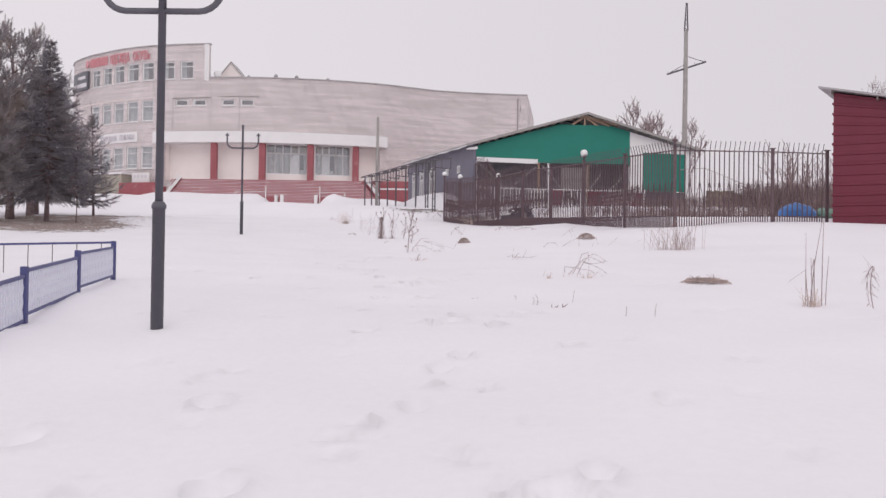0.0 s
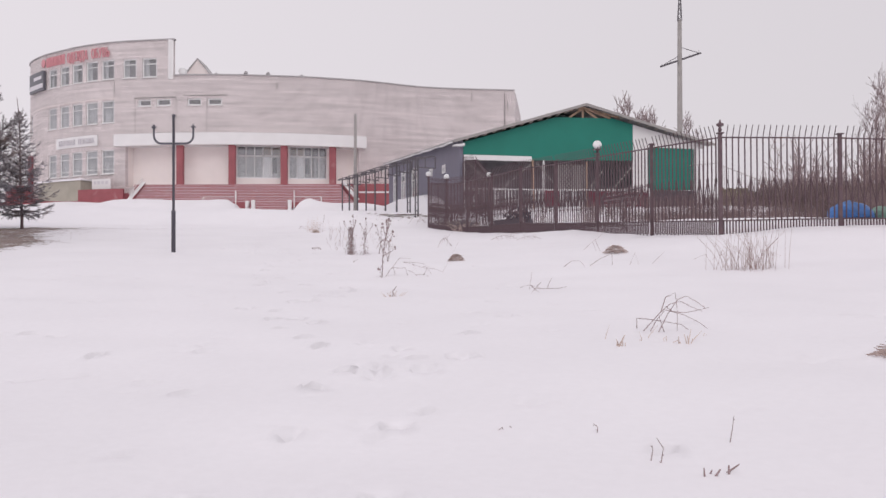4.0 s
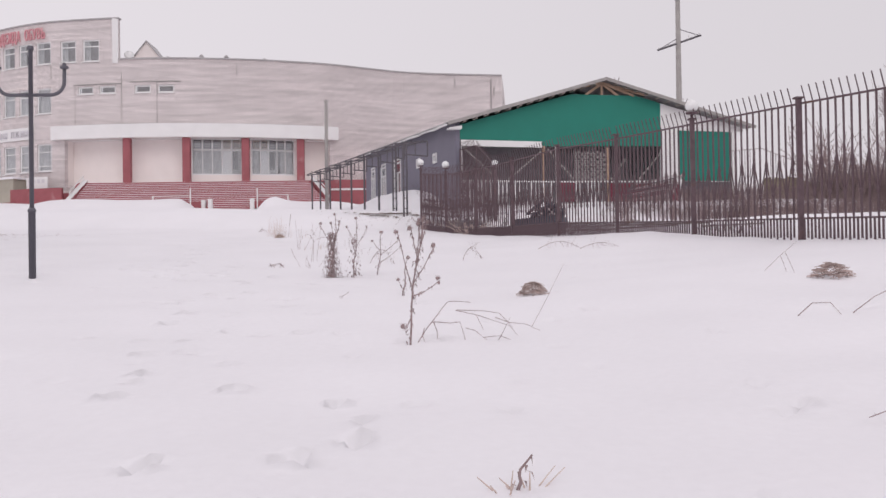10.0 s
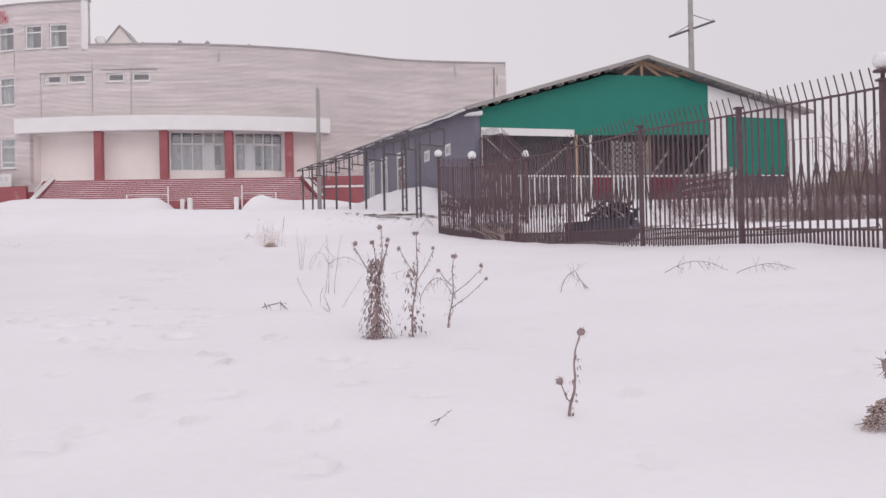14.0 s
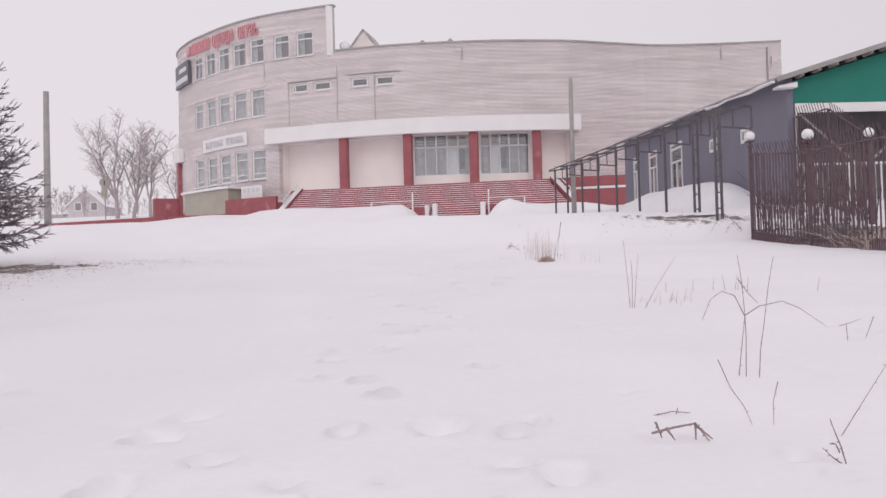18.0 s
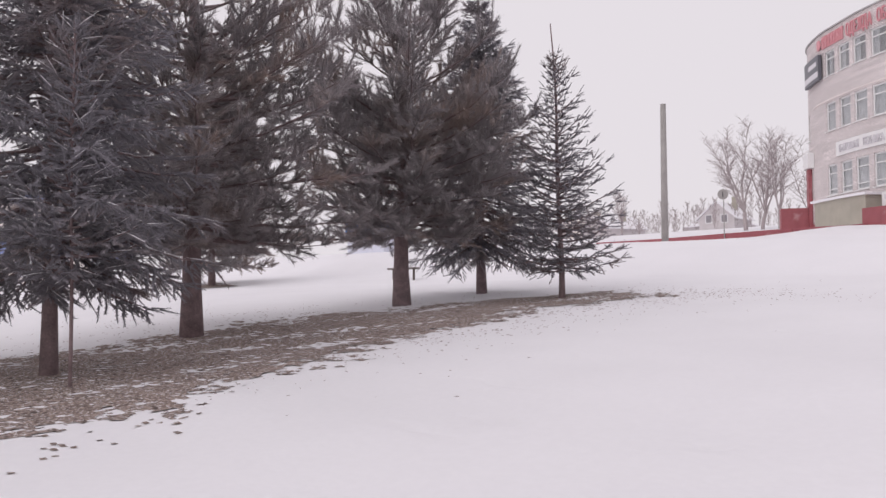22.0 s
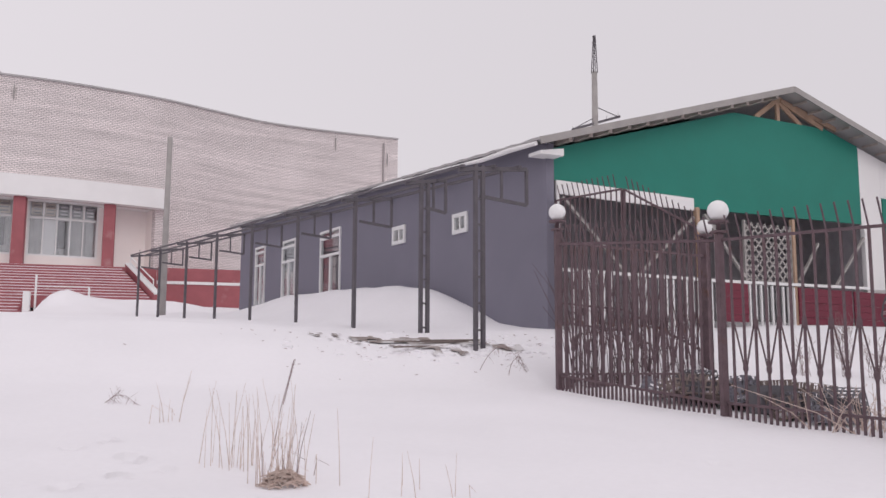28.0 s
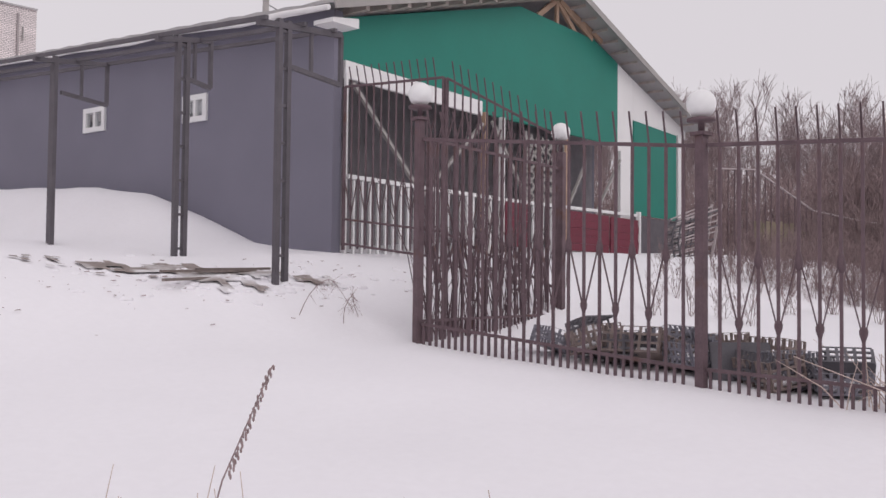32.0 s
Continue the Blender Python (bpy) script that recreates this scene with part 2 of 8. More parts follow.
def brick_mat(name, c1, c2, mortar, w=0.26, h=0.1, bump=0.6):
    """Courses of brick along the wall's own metres."""
    m = mat(name, c1, 0.85, vary=0.1, scale=0.35, bump=0)
    n, lk = m.node_tree.nodes, m.node_tree.links
    b = n["Principled BSDF"]
    uv = n.new("ShaderNodeUVMap")
    br = n.new("ShaderNodeTexBrick")
    br.inputs["Scale"].default_value = 1.0
    br.inputs["Brick Width"].default_value, br.inputs["Row Height"].default_value = w, h
    br.inputs["Mortar Size"].default_value, br.inputs["Mortar Smooth"].default_value = 0.014, 0.1
    br.inputs["Color1"].default_value, br.inputs["Color2"].default_value = (*c1, 1), (*c2, 1)
    br.inputs["Mortar"].default_value = (*mortar, 1)
    lk.new(uv.outputs[0], br.inputs["Vector"])
    old = b.inputs["Base Color"].links[0].from_socket
    mx = n.new("ShaderNodeMix")
    mx.data_type, mx.blend_type = "RGBA", "MULTIPLY"
    mx.inputs[0].default_value = 1.0
    lk.new(old, mx.inputs[6])
    gain = n.new("ShaderNodeVectorMath")
    gain.operation = "DIVIDE"
    gain.inputs[1].default_value = c1
    lk.new(br.outputs["Color"], gain.inputs[0])
    lk.new(gain.outputs[0], mx.inputs[7])
    # rows that lie darker, as the wall's uneven deliveries of brick do
    sep = n.new("ShaderNodeSeparateXYZ")
    lk.new(uv.outputs[0], sep.inputs[0])
    comb = n.new("ShaderNodeCombineXYZ")
    k = n.new("ShaderNodeMath")
    k.operation = "MULTIPLY"
    k.inputs[1].default_value = 0.05
    lk.new(sep.outputs[0], k.inputs[0])
    lk.new(k.outputs[0], comb.inputs[0])
    lk.new(sep.outputs[1], comb.inputs[1])
    rows = n.new("ShaderNodeTexNoise")
    rows.inputs["Scale"].default_value, rows.inputs["Detail"].default_value = 3.2, 4
    lk.new(comb.outputs[0], rows.inputs["Vector"])
    rr = n.new("ShaderNodeMapRange")
    rr.inputs[1].default_value, rr.inputs[2].default_value, rr.inputs[3].default_value, rr.inputs[4].default_value = 0.3, 0.7, 0.84, 1.1
    lk.new(rows.outputs["Fac"], rr.inputs[0])
    hs = n.new("ShaderNodeHueSaturation")
    lk.new(rr.outputs[0], hs.inputs["Value"])
    lk.new(mx.outputs[2], hs.inputs["Color"])
    lk.new(hs.outputs[0], b.inputs["Base Color"])
    bp = n.new("ShaderNodeBump")
    bp.inputs["Strength"].default_value, bp.inputs["Distance"].default_value = bump, 0.02
    bp.invert = True
    lk.new(br.outputs["Fac"], bp.inputs["Height"])
    lk.new(bp.outputs[0], b.inputs["Normal"])
    return m


def glass_mat(name):
    """A thin pane: clear, with the sky mirrored in it."""
    m = bpy.data.materials.new(name)
    m.use_nodes = True
    n, lk = m.node_tree.nodes, m.node_tree.links
    n.remove(n["Principled BSDF"])
    clear, gloss, mx, fr = n.new("ShaderNodeBsdfTransparent"), n.new("ShaderNodeBsdfGlossy"), n.new("ShaderNodeMixShader"), n.new("ShaderNodeLayerWeight")
    clear.inputs["Color"].default_value = (0.93, 0.94, 0.95, 1)
    gloss.inputs["Roughness"].default_value = 0.03
    steep, amount = n.new("ShaderNodeMath"), n.new("ShaderNodeMath")
    steep.operation, amount.operation = "POWER", "MULTIPLY_ADD"
    steep.inputs[1].default_value, amount.inputs[1].default_value, amount.inputs[2].default_value = 4.0, 0.7, 0.17
    lk.new(fr.outputs["Facing"], steep.inputs[0])
    lk.new(steep.outputs[0], amount.inputs[0])
    lk.new(amount.outputs[0], mx.inputs[0])
    lk.new(clear.outputs[0], mx.inputs[1])
    lk.new(gloss.outputs[0], mx.inputs[2])
    lk.new(mx.outputs[0], n["Material Output"].inputs["Surface"])
    return m


def globe_mat(name):
    m = mat(name, (0.82, 0.82, 0.82), 0.35, vary=0.03, bump=0.02)
    b = m.node_tree.nodes["Principled BSDF"]
    b.inputs["Subsurface Weight"].default_value = 0.4
    b.inputs["Subsurface Radius"].default_value = (0.1, 0.1, 0.1)
    return m


def needle_mat(name, colour, dry, share_dry):
    """Needles let part of the daylight through; some sprays are dry and brownish."""
    m = mat(name, colour, 0.75, vary=0.3, scale=1.3, bump=0, spec=0.15)
    n, lk = m.node_tree.nodes, m.node_tree.links
    b = n["Principled BSDF"]
    co, patchy, cut, mixed = n.new("ShaderNodeTexCoord"), n.new("ShaderNodeTexNoise"), n.new("ShaderNodeMapRange"), n.new("ShaderNodeMix")
    patchy.inputs["Scale"].default_value, patchy.inputs["Detail"].default_value = 0.7, 4
    lk.new(co.outputs["Object"], patchy.inputs["Vector"])
    cut.inputs[1].default_value, cut.inputs[2].default_value, cut.inputs[4].default_value = 0.62 - 0.25 * share_dry, 0.78 - 0.25 * share_dry, 0.85
    lk.new(patchy.outputs["Fac"], cut.inputs[0])
    mixed.data_type = "RGBA"
    mixed.inputs[7].default_value = (*dry, 1)
    lk.new(cut.outputs[0], mixed.inputs[0])
    lk.new(b.inputs["Base Color"].links[0].from_socket, mixed.inputs[6])
    lk.new(mixed.outputs[2], b.inputs["Base Color"])
    tr, mx = n.new("ShaderNodeBsdfTranslucent"), n.new("ShaderNodeMixShader")
    lk.new(mixed.outputs[2], tr.inputs["Color"])
    mx.inputs[0].default_value = 0.4
    lk.new(b.outputs[0], mx.inputs[1])
    lk.new(tr.outputs[0], mx.inputs[2])
    lk.new(mx.outputs[0], n["Material Output"].inputs["Surface"])
    return m


def litter_mat(name):
    """Needles, leaves and thawed grass at two scales, peppered with grains of snow."""
    m = mat(name, (0.22, 0.165, 0.145), 0.95, vary=0.35, scale=3, bump=0.5, fine=45)
    n, lk = m.node_tree.nodes, m.node_tree.links
    b = n["Principled BSDF"]
    co = n.new("ShaderNodeTexCoord")
    old = b.inputs["Base Color"].links[0].from_socket
    for scale, lo, hi, colour in ((26, 0.48, 0.58, (0.42, 0.335, 0.3)), (17, 0.36, 0.43, (0.1, 0.075, 0.07)), (34, 0.58, 0.63, (0.74, 0.71, 0.73))):
        grain, cut, mx = n.new("ShaderNodeTexNoise"), n.new("ShaderNodeMapRange"), n.new("ShaderNodeMix")
        grain.inputs["Scale"].default_value, grain.inputs["Detail"].default_value = scale, 5
        lk.new(co.outputs["Object"], grain.inputs["Vector"])
        cut.inputs[1].default_value, cut.inputs[2].default_value = (hi, lo) if scale == 17 else (lo, hi)
        lk.new(grain.outputs["Fac"], cut.inputs[0])
        mx.data_type = "RGBA"
        mx.inputs[7].default_value = (*colour, 1)
        lk.new(cut.outputs[0], mx.inputs[0])
        lk.new(old, mx.inputs[6])
        old = mx.outputs[2]
    lk.new(old, b.inputs["Base Color"])
    return m


SNOW = mat("snow", (0.87, 0.855, 0.885), 0.9, vary=0.03, scale=0.5, bump=0.6, fine=14, spec=0.2)
BRICK = brick_mat("white_silicate_brick", (0.86, 0.79, 0.785), (0.78, 0.71, 0.705), (0.36, 0.325, 0.325))
WHITE = mat("white_paint", (0.8, 0.79, 0.79), 0.6, vary=0.05, scale=0.8, bump=0.08)
CREAM = mat("cream_plaster", (0.86, 0.79, 0.765), 0.85, vary=0.05, scale=0.6, bump=0.15)
RED = mat("red_brown_paint", (0.34, 0.103, 0.118), 0.6, vary=0.15, scale=1.5, bump=0.15, stain=(0.45, 0.24, 0.25), stain_amount=0.02)
REDSHEET = mat("wine_red_sheet", (0.17, 0.028, 0.05), 0.5, vary=0.1, scale=1.2, bump=0.06)
PVC = mat("white_plastic", (0.8, 0.8, 0.8), 0.4, vary=0.03, bump=0.0)
GLASS = glass_mat("window_glass")
CURTAIN = mat("pale_curtain", (0.84, 0.85, 0.88), 0.9, vary=0.25, scale=2.5, bump=0.3)
# flat dark colour that stands in for the shade of rooms and porch
DARKROOM = mat("room_shade_paint", (0.3, 0.28, 0.3), 0.9, vary=0.2)
GREEN = mat("green_sheet", (0.015, 0.2, 0.152), 0.55, vary=0.08, scale=0.8, bump=0.05)
GREY = mat("blue_grey_sheet", (0.195, 0.187, 0.238), 0.6, vary=0.08, scale=0.7, bump=0.06)
STEEL = mat("grey_brown_steel", (0.105, 0.095, 0.108), 0.55, vary=0.2, scale=5, bump=0.1)
IRON = mat("rust_brown_iron", (0.13, 0.088, 0.1), 0.7, vary=0.3, scale=6, bump=0.25, stain=(0.12, 0.06, 0.045), stain_amount=0.12)
POSTPAINT = mat("dark_grey_paint", (0.11, 0.105, 0.125), 0.5, vary=0.15, scale=4, bump=0.08)
WOOD = mat("raw_wood", (0.42, 0.29, 0.21), 0.8, vary=0.2, scale=4, bump=0.3)
OLDWOOD = mat("weathered_wood", (0.17, 0.14, 0.13), 0.85, vary=0.3, scale=5, bump=0.4, per_piece=0.3)
GREYWOOD = mat("grey_timber", (0.44, 0.38, 0.35), 0.85, vary=0.25, scale=5, bump=0.3)
CONCRETE = mat("grey_concrete", (0.36, 0.34, 0.33), 0.9, vary=0.15, scale=2, bump=0.3)
ROOFING = mat("grey_roof_sheet", (0.4, 0.385, 0.39), 0.5, vary=0.15, scale=1.5, bump=0.08)
BLUE = mat("blue_paint", (0.07, 0.075, 0.2), 0.5, vary=0.15, scale=4, bump=0.1)
PALEBLUE = mat("pale_blue_slat_paint", (0.7, 0.71, 0.8), 0.6, vary=0.1, scale=5, bump=0.1)
GLOBE = globe_mat("opal_globe")
LITTER = litter_mat("needle_litter")
SOIL = mat("wet_soil", (0.28, 0.235, 0.22), 0.9, vary=0.4, scale=3, bump=0.8, fine=20, stain=(0.7, 0.68, 0.69), stain_amount=0.55)
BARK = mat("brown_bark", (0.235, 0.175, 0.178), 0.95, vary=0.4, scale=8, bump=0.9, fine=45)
# paled far bark carries the snowfall haze; also used for bars white with snow
HAZE_SNOW_GREY = mat("haze_and_snow_grey", (0.43, 0.375, 0.38), 0.95, vary=0.25, scale=8, bump=0.4)
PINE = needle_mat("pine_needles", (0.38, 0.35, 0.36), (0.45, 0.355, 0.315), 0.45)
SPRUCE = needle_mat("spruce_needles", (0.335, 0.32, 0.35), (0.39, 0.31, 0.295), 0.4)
DRYWEED = mat("dry_weed", (0.31, 0.235, 0.235), 0.9, vary=0.35, scale=12, bump=0.3)
REDSTEM = mat("reddish_stems", (0.34, 0.245, 0.23), 0.9, vary=0.3, scale=10, bump=0.2)
THICKET = mat("brown_thicket", (0.25, 0.185, 0.185), 0.95, vary=0.35, scale=4, bump=0.2)
MATTED = mat("matted_dead_grass", (0.47, 0.375, 0.35), 0.95, vary=0.35, scale=9, bump=0.3)
WOODBARK = mat("brown_grey_bark", (0.28, 0.215, 0.22), 0.95, vary=0.25, scale=4, bump=0.2)
LETTER_GREY = mat("letter_grey", (0.68, 0.66, 0.69), 0.5, vary=0.05, bump=0)
SIGN_DARK = mat("sign_dark", (0.13, 0.13, 0.15), 0.4, vary=0.1, bump=0)
BEIGE = mat("beige_paper", (0.5, 0.4, 0.32), 0.7, vary=0.3, scale=8, bump=0)
STRAW = mat("dry_straw", (0.58, 0.47, 0.42), 0.9, vary=0.25, scale=10, bump=0.2)


# ---- the ground: a snow-covered slope that rises towards the building ----
RISE_Y = (-400, -30, 0, 6.5, 17.7, 21.8, 28, 34, 41, 48, 51.3, 53.2, 54.7, 57.7, 61, 64.5, 71, 76, 80, 84, 88, 94, 140, 400, 2000)
RISE_Z = (-2.5, -1.0, 0.28, 0.77, 1.4, 1.64, 2.07, 2.5, 2.95, 3.42, 3.68, 4.4, 4.7, 4.88, 5.1, 5.3, 5.58, 5.82, 6.15, 6.55, 7.1, 7.6, 8.6, 10.0, 12)


def ground_z(x, y):
    z = float(np.interp(y, RISE_Y, RISE_Z))
    side = float(np.interp(y, (0, 15, 21.5, 25, 35, 48), (0.0, 0.015, 0.04, 0.08, 0.08, 0.0)))
    z += side * min(max(x - 0.5, 0), 9) if y < 48 else 0.0
    z += 0.02 * min(max(-3 - x, 0), 45) * float(np.interp(y, (5, 25, 75, 90), (0, 1, 0.7, 0)))
    if x > 2 and y > 33:                       # the yard behind the fence lies a little higher
        z += 0.25 * min(1.0, (y - 33) / 12) * min(1, (x - 2) / 6)
    far = float(np.interp(abs(y - 40) + abs(x), (60, 160), (1, 0.3)))
    p = Vector((x, y, 0))
    z += 0.09 * far * noise.noise(p * 0.22) + 0.035 * noise.noise(p * 0.9 + Vector((7, 3, 0)))
    # a long bank of snow that slid off the pavilion's roof
    u, v = (x - 1.834) * 0.969 + (y - 55.714) * 0.247, (y - 55.714) * 0.969 - (x - 1.834) * 0.247
    if -5 < u < 1 and -1 < v < 26:
        z += float(np.interp(v, (0.6, 1.7, 2.9, 3.9, 5.6, 13, 17, 25), (0.0, 0.12, 0.6, 0.9, 1.0, 0.95, 0.45, 0.2))) * math.exp(-((u + 0.8) / 1.25) ** 2)
    if x < -28 and 79 < y < 95:                # higher ground up to the kerb by the tower
        z += 0.34 * min(1.0, (-28 - x) / 5) * float(np.interp(y, (79, 85, 91, 95), (0, 1, 1, 0)))
    if x < -46 and y > 95:                     # the village lies higher
        z += 4.0 * min(1.0, (-46 - x) / 8) * float(np.interp(y, (95, 150, 400), (0, 1, 1.6)))
    if -31 < x < -3 and 81.5 < y < 88:         # shovelled snow along the foot of the stairs
        wide = float(np.interp(x, (-31, -28, -18.2, -17.2, -12.0, -11.0, -6, -3), (0, 0.8, 0.72, 0, 0, 0.5, 0.45, 0)))
        z += wide * float(np.interp(y, (81.5, 85.2, 85.7, 88), (0, 1, 0.9, 0.1)))
    # banks of cleared snow
    for bx, by, bw, bl, bh in ((-19.2, 84.5, 1.6, 1.0, 0.2), (-11.3, 84.4, 1.3, 1.0, 0.6),
                               (-30.0, 88.0, 5.0, 2.0, 0.2)):
        k = ((x - bx) / bw) ** 2 + ((y - by) / bl) ** 2
        if k < 6:
            z += bh * math.exp(-k)
    # dug clear at the foot of the stairs
    if -17.4 < x < -11.9 and 80.5 < y < 87:
        k = min(1.0, (x + 17.4) / 0.9, (-11.9 - x) / 0.9) * float(np.interp(y, (80.5, 82.5, 86.5, 87), (0, 1, 1, 0)))
        z += k * (min(z, 5.95) - z)
    return z


def add_ground():
    def lines(a, b, fine_a, fine_b, step):
        out = list(np.arange(fine_a, fine_b + 1e-6, step))
        lo, hi, d = fine_a, fine_b, step
        while lo > a:
            d = min(d * 1.07, d + 25)
            lo -= d
            out.insert(0, lo)
        d = step
        while hi < b:
            d = min(d * 1.07, d + 25)
            hi += d
            out.append(hi)
        return out
    xs, ys = lines(-1500, 1500, -7.2, 2.0, 0.065), [v for v in lines(-900, 2200, -1, 48, 0.075) if v <= 48 or v > 98] + list(np.arange(48.3, 98, 0.45))
    ys.sort()
    marks = []
    rnd = random.Random(5)
    path = [(0.3, -3), (0.25, 4), (0, 9), (-0.9, 15), (-1.8, 20), (-3.3, 26), (-5.0, 32), (-6, 38), (-6.6, 47)]
    for (ax, ay), (bx, by) in zip(path, path[1:]):
        n = int(math.hypot(bx - ax, by - ay) / 0.36)
        for i in range(n):
            s = i / n
            for _ in range(1):
                marks.append((ax + (bx - ax) * s + rnd.gauss(0, 0.55), ay + (by - ay) * s + rnd.gauss(0, 0.12), rnd.uniform(0.06, 0.14)))
    for _ in range(620):
        marks.append((rnd.uniform(-11, 5), rnd.uniform(0, 45), rnd.uniform(0.022, 0.07)))
    boots = ((0.99, 7.58), (0.47, 7.08), (1.22, 8.3), (-0.16, 11.73), (0.54, 12.15), (-0.08, 11.44), (0.25, 11.6), (-3.92, 28.97), (-5.18, 29.79), (-3.67, 28.45),
             (-5.4, 29.3), (-4.9, 29.0), (-4.55, 28.3), (-5.7, 30.2), (-1.1, 2.2), (-0.5, 2.7), (-1.6, 3.3), (-0.9, 4.1), (0.9, 2.6), (-3.6, 29.9), (-4.3, 30.6))
    verts, faces = [], []
    nx = len(xs)
    cells = {}
    for mx, my, d in marks:
        cells.setdefault((int(mx // 1), int(my // 1)), []).append((mx, my, d, rnd.uniform(0.8, 1.15)))
    for mx, my in boots:
        cells.setdefault((int(mx // 1), int(my // 1)), []).append((mx, my, rnd.uniform(0.09, 0.13), rnd.uniform(1.3, 1.8)))
    for y in ys:
        for x in xs:
            z = ground_z(x, y)
            if -16 <= x <= 12 and -4 <= y <= 50:
                for cx in (-1, 0, 1):
                    for cy in (-1, 0, 1):
                        for mx, my, d, w in cells.get((int(x // 1) + cx, int(y // 1) + cy), ()):
                            k = ((x - mx) / (0.062 * w)) ** 2 + ((y - my) / (0.09 * w)) ** 2
                            if k < 4:
                                z -= d * math.exp(-k * k) - 0.25 * d * math.exp(-(k - 1.9) ** 2)
            verts.append((x, y, z))
    for j in range(len(ys) - 1):
        for i in range(nx - 1):
            a = j * nx + i
            faces.append((a, a + 1, a + nx + 1, a + nx))
    ob = soup("ground", verts, faces, SNOW, None, True)
    return tagged(ob, "snow-covered rising ground with trodden footprints", "snow ground", kind="structure")


add_ground()


# ---- the big curved shopping building ----
FACADE = Plan([(-43.9, 110), (-43.6, 103.5), (-42.6, 100.2), (-39.8, 96.9), (-37.3, 94.94), (-34.6, 93.1), (-31.8, 91.7), (-29.4, 90.95),
               (-26.8, 90.44), (-24.5, 90.1), (-20, 89.9), (-15.8, 90.35), (-12, 91.1), (-7.5, 92.6), (-4.2, 94.4), (-0.9, 96.15), (3.6, 97.2), (8.4, 97.85)])
TOP, TOWER_TOP, LANDING = 19.67, 23.1, 9.28
S_STEP = FACADE.s_of_x(-24.6)
S_LEFT, S_RIGHT = FACADE.s_of_x(-29.4), FACADE.s_of_x(-7.3)
building = group_thing("shopping_building", (-18, 96, 6), "three-storey curved shopping building of white brick with red entrance steps", "building")
TO_B = Matrix.Translation((18, -96, -6))


def bpart(name, bm, material, parent=None, label=""):
    """A part of the building, built in world metres."""
    if parent is None:
        bm.transform(TO_B)
        return part(name, bm, material, building, label)
    return part(name, bm, material, parent, label)


def window_rows():
    """(s0, s1, z0, z1, upper bars, lower bars) of every window of the round tower."""
    out = []
    for z0, z1, kind in ((10.5, 12.85, 1), (15.4, 17.58, 0), (19.6, 21.52, 0)):
        for a, b in ((-39.0, -37.8), (-37.35, -36.05), (-35.65, -34.3), (-33.85, -32.45), (-32.0, -30.6)):
            out.append((FACADE.s_of_x(a), FACADE.s_of_x(b), z0, z1, kind))
    for a, b in ((-29.69, -28.29), (-27.7, -26.24)):
        out.append((FACADE.s_of_x(a), FACADE.s_of_x(b), 19.6, 21.45, 0))
    return out


def slot_windows():
    return [(FACADE.s_of_x(a), FACADE.s_of_x(b), 16.85, 17.5, 2) for a, b in ((-28.16, -26.8), (-26.28, -24.85), (-23.24, -21.9), (-21.29, -19.93))]


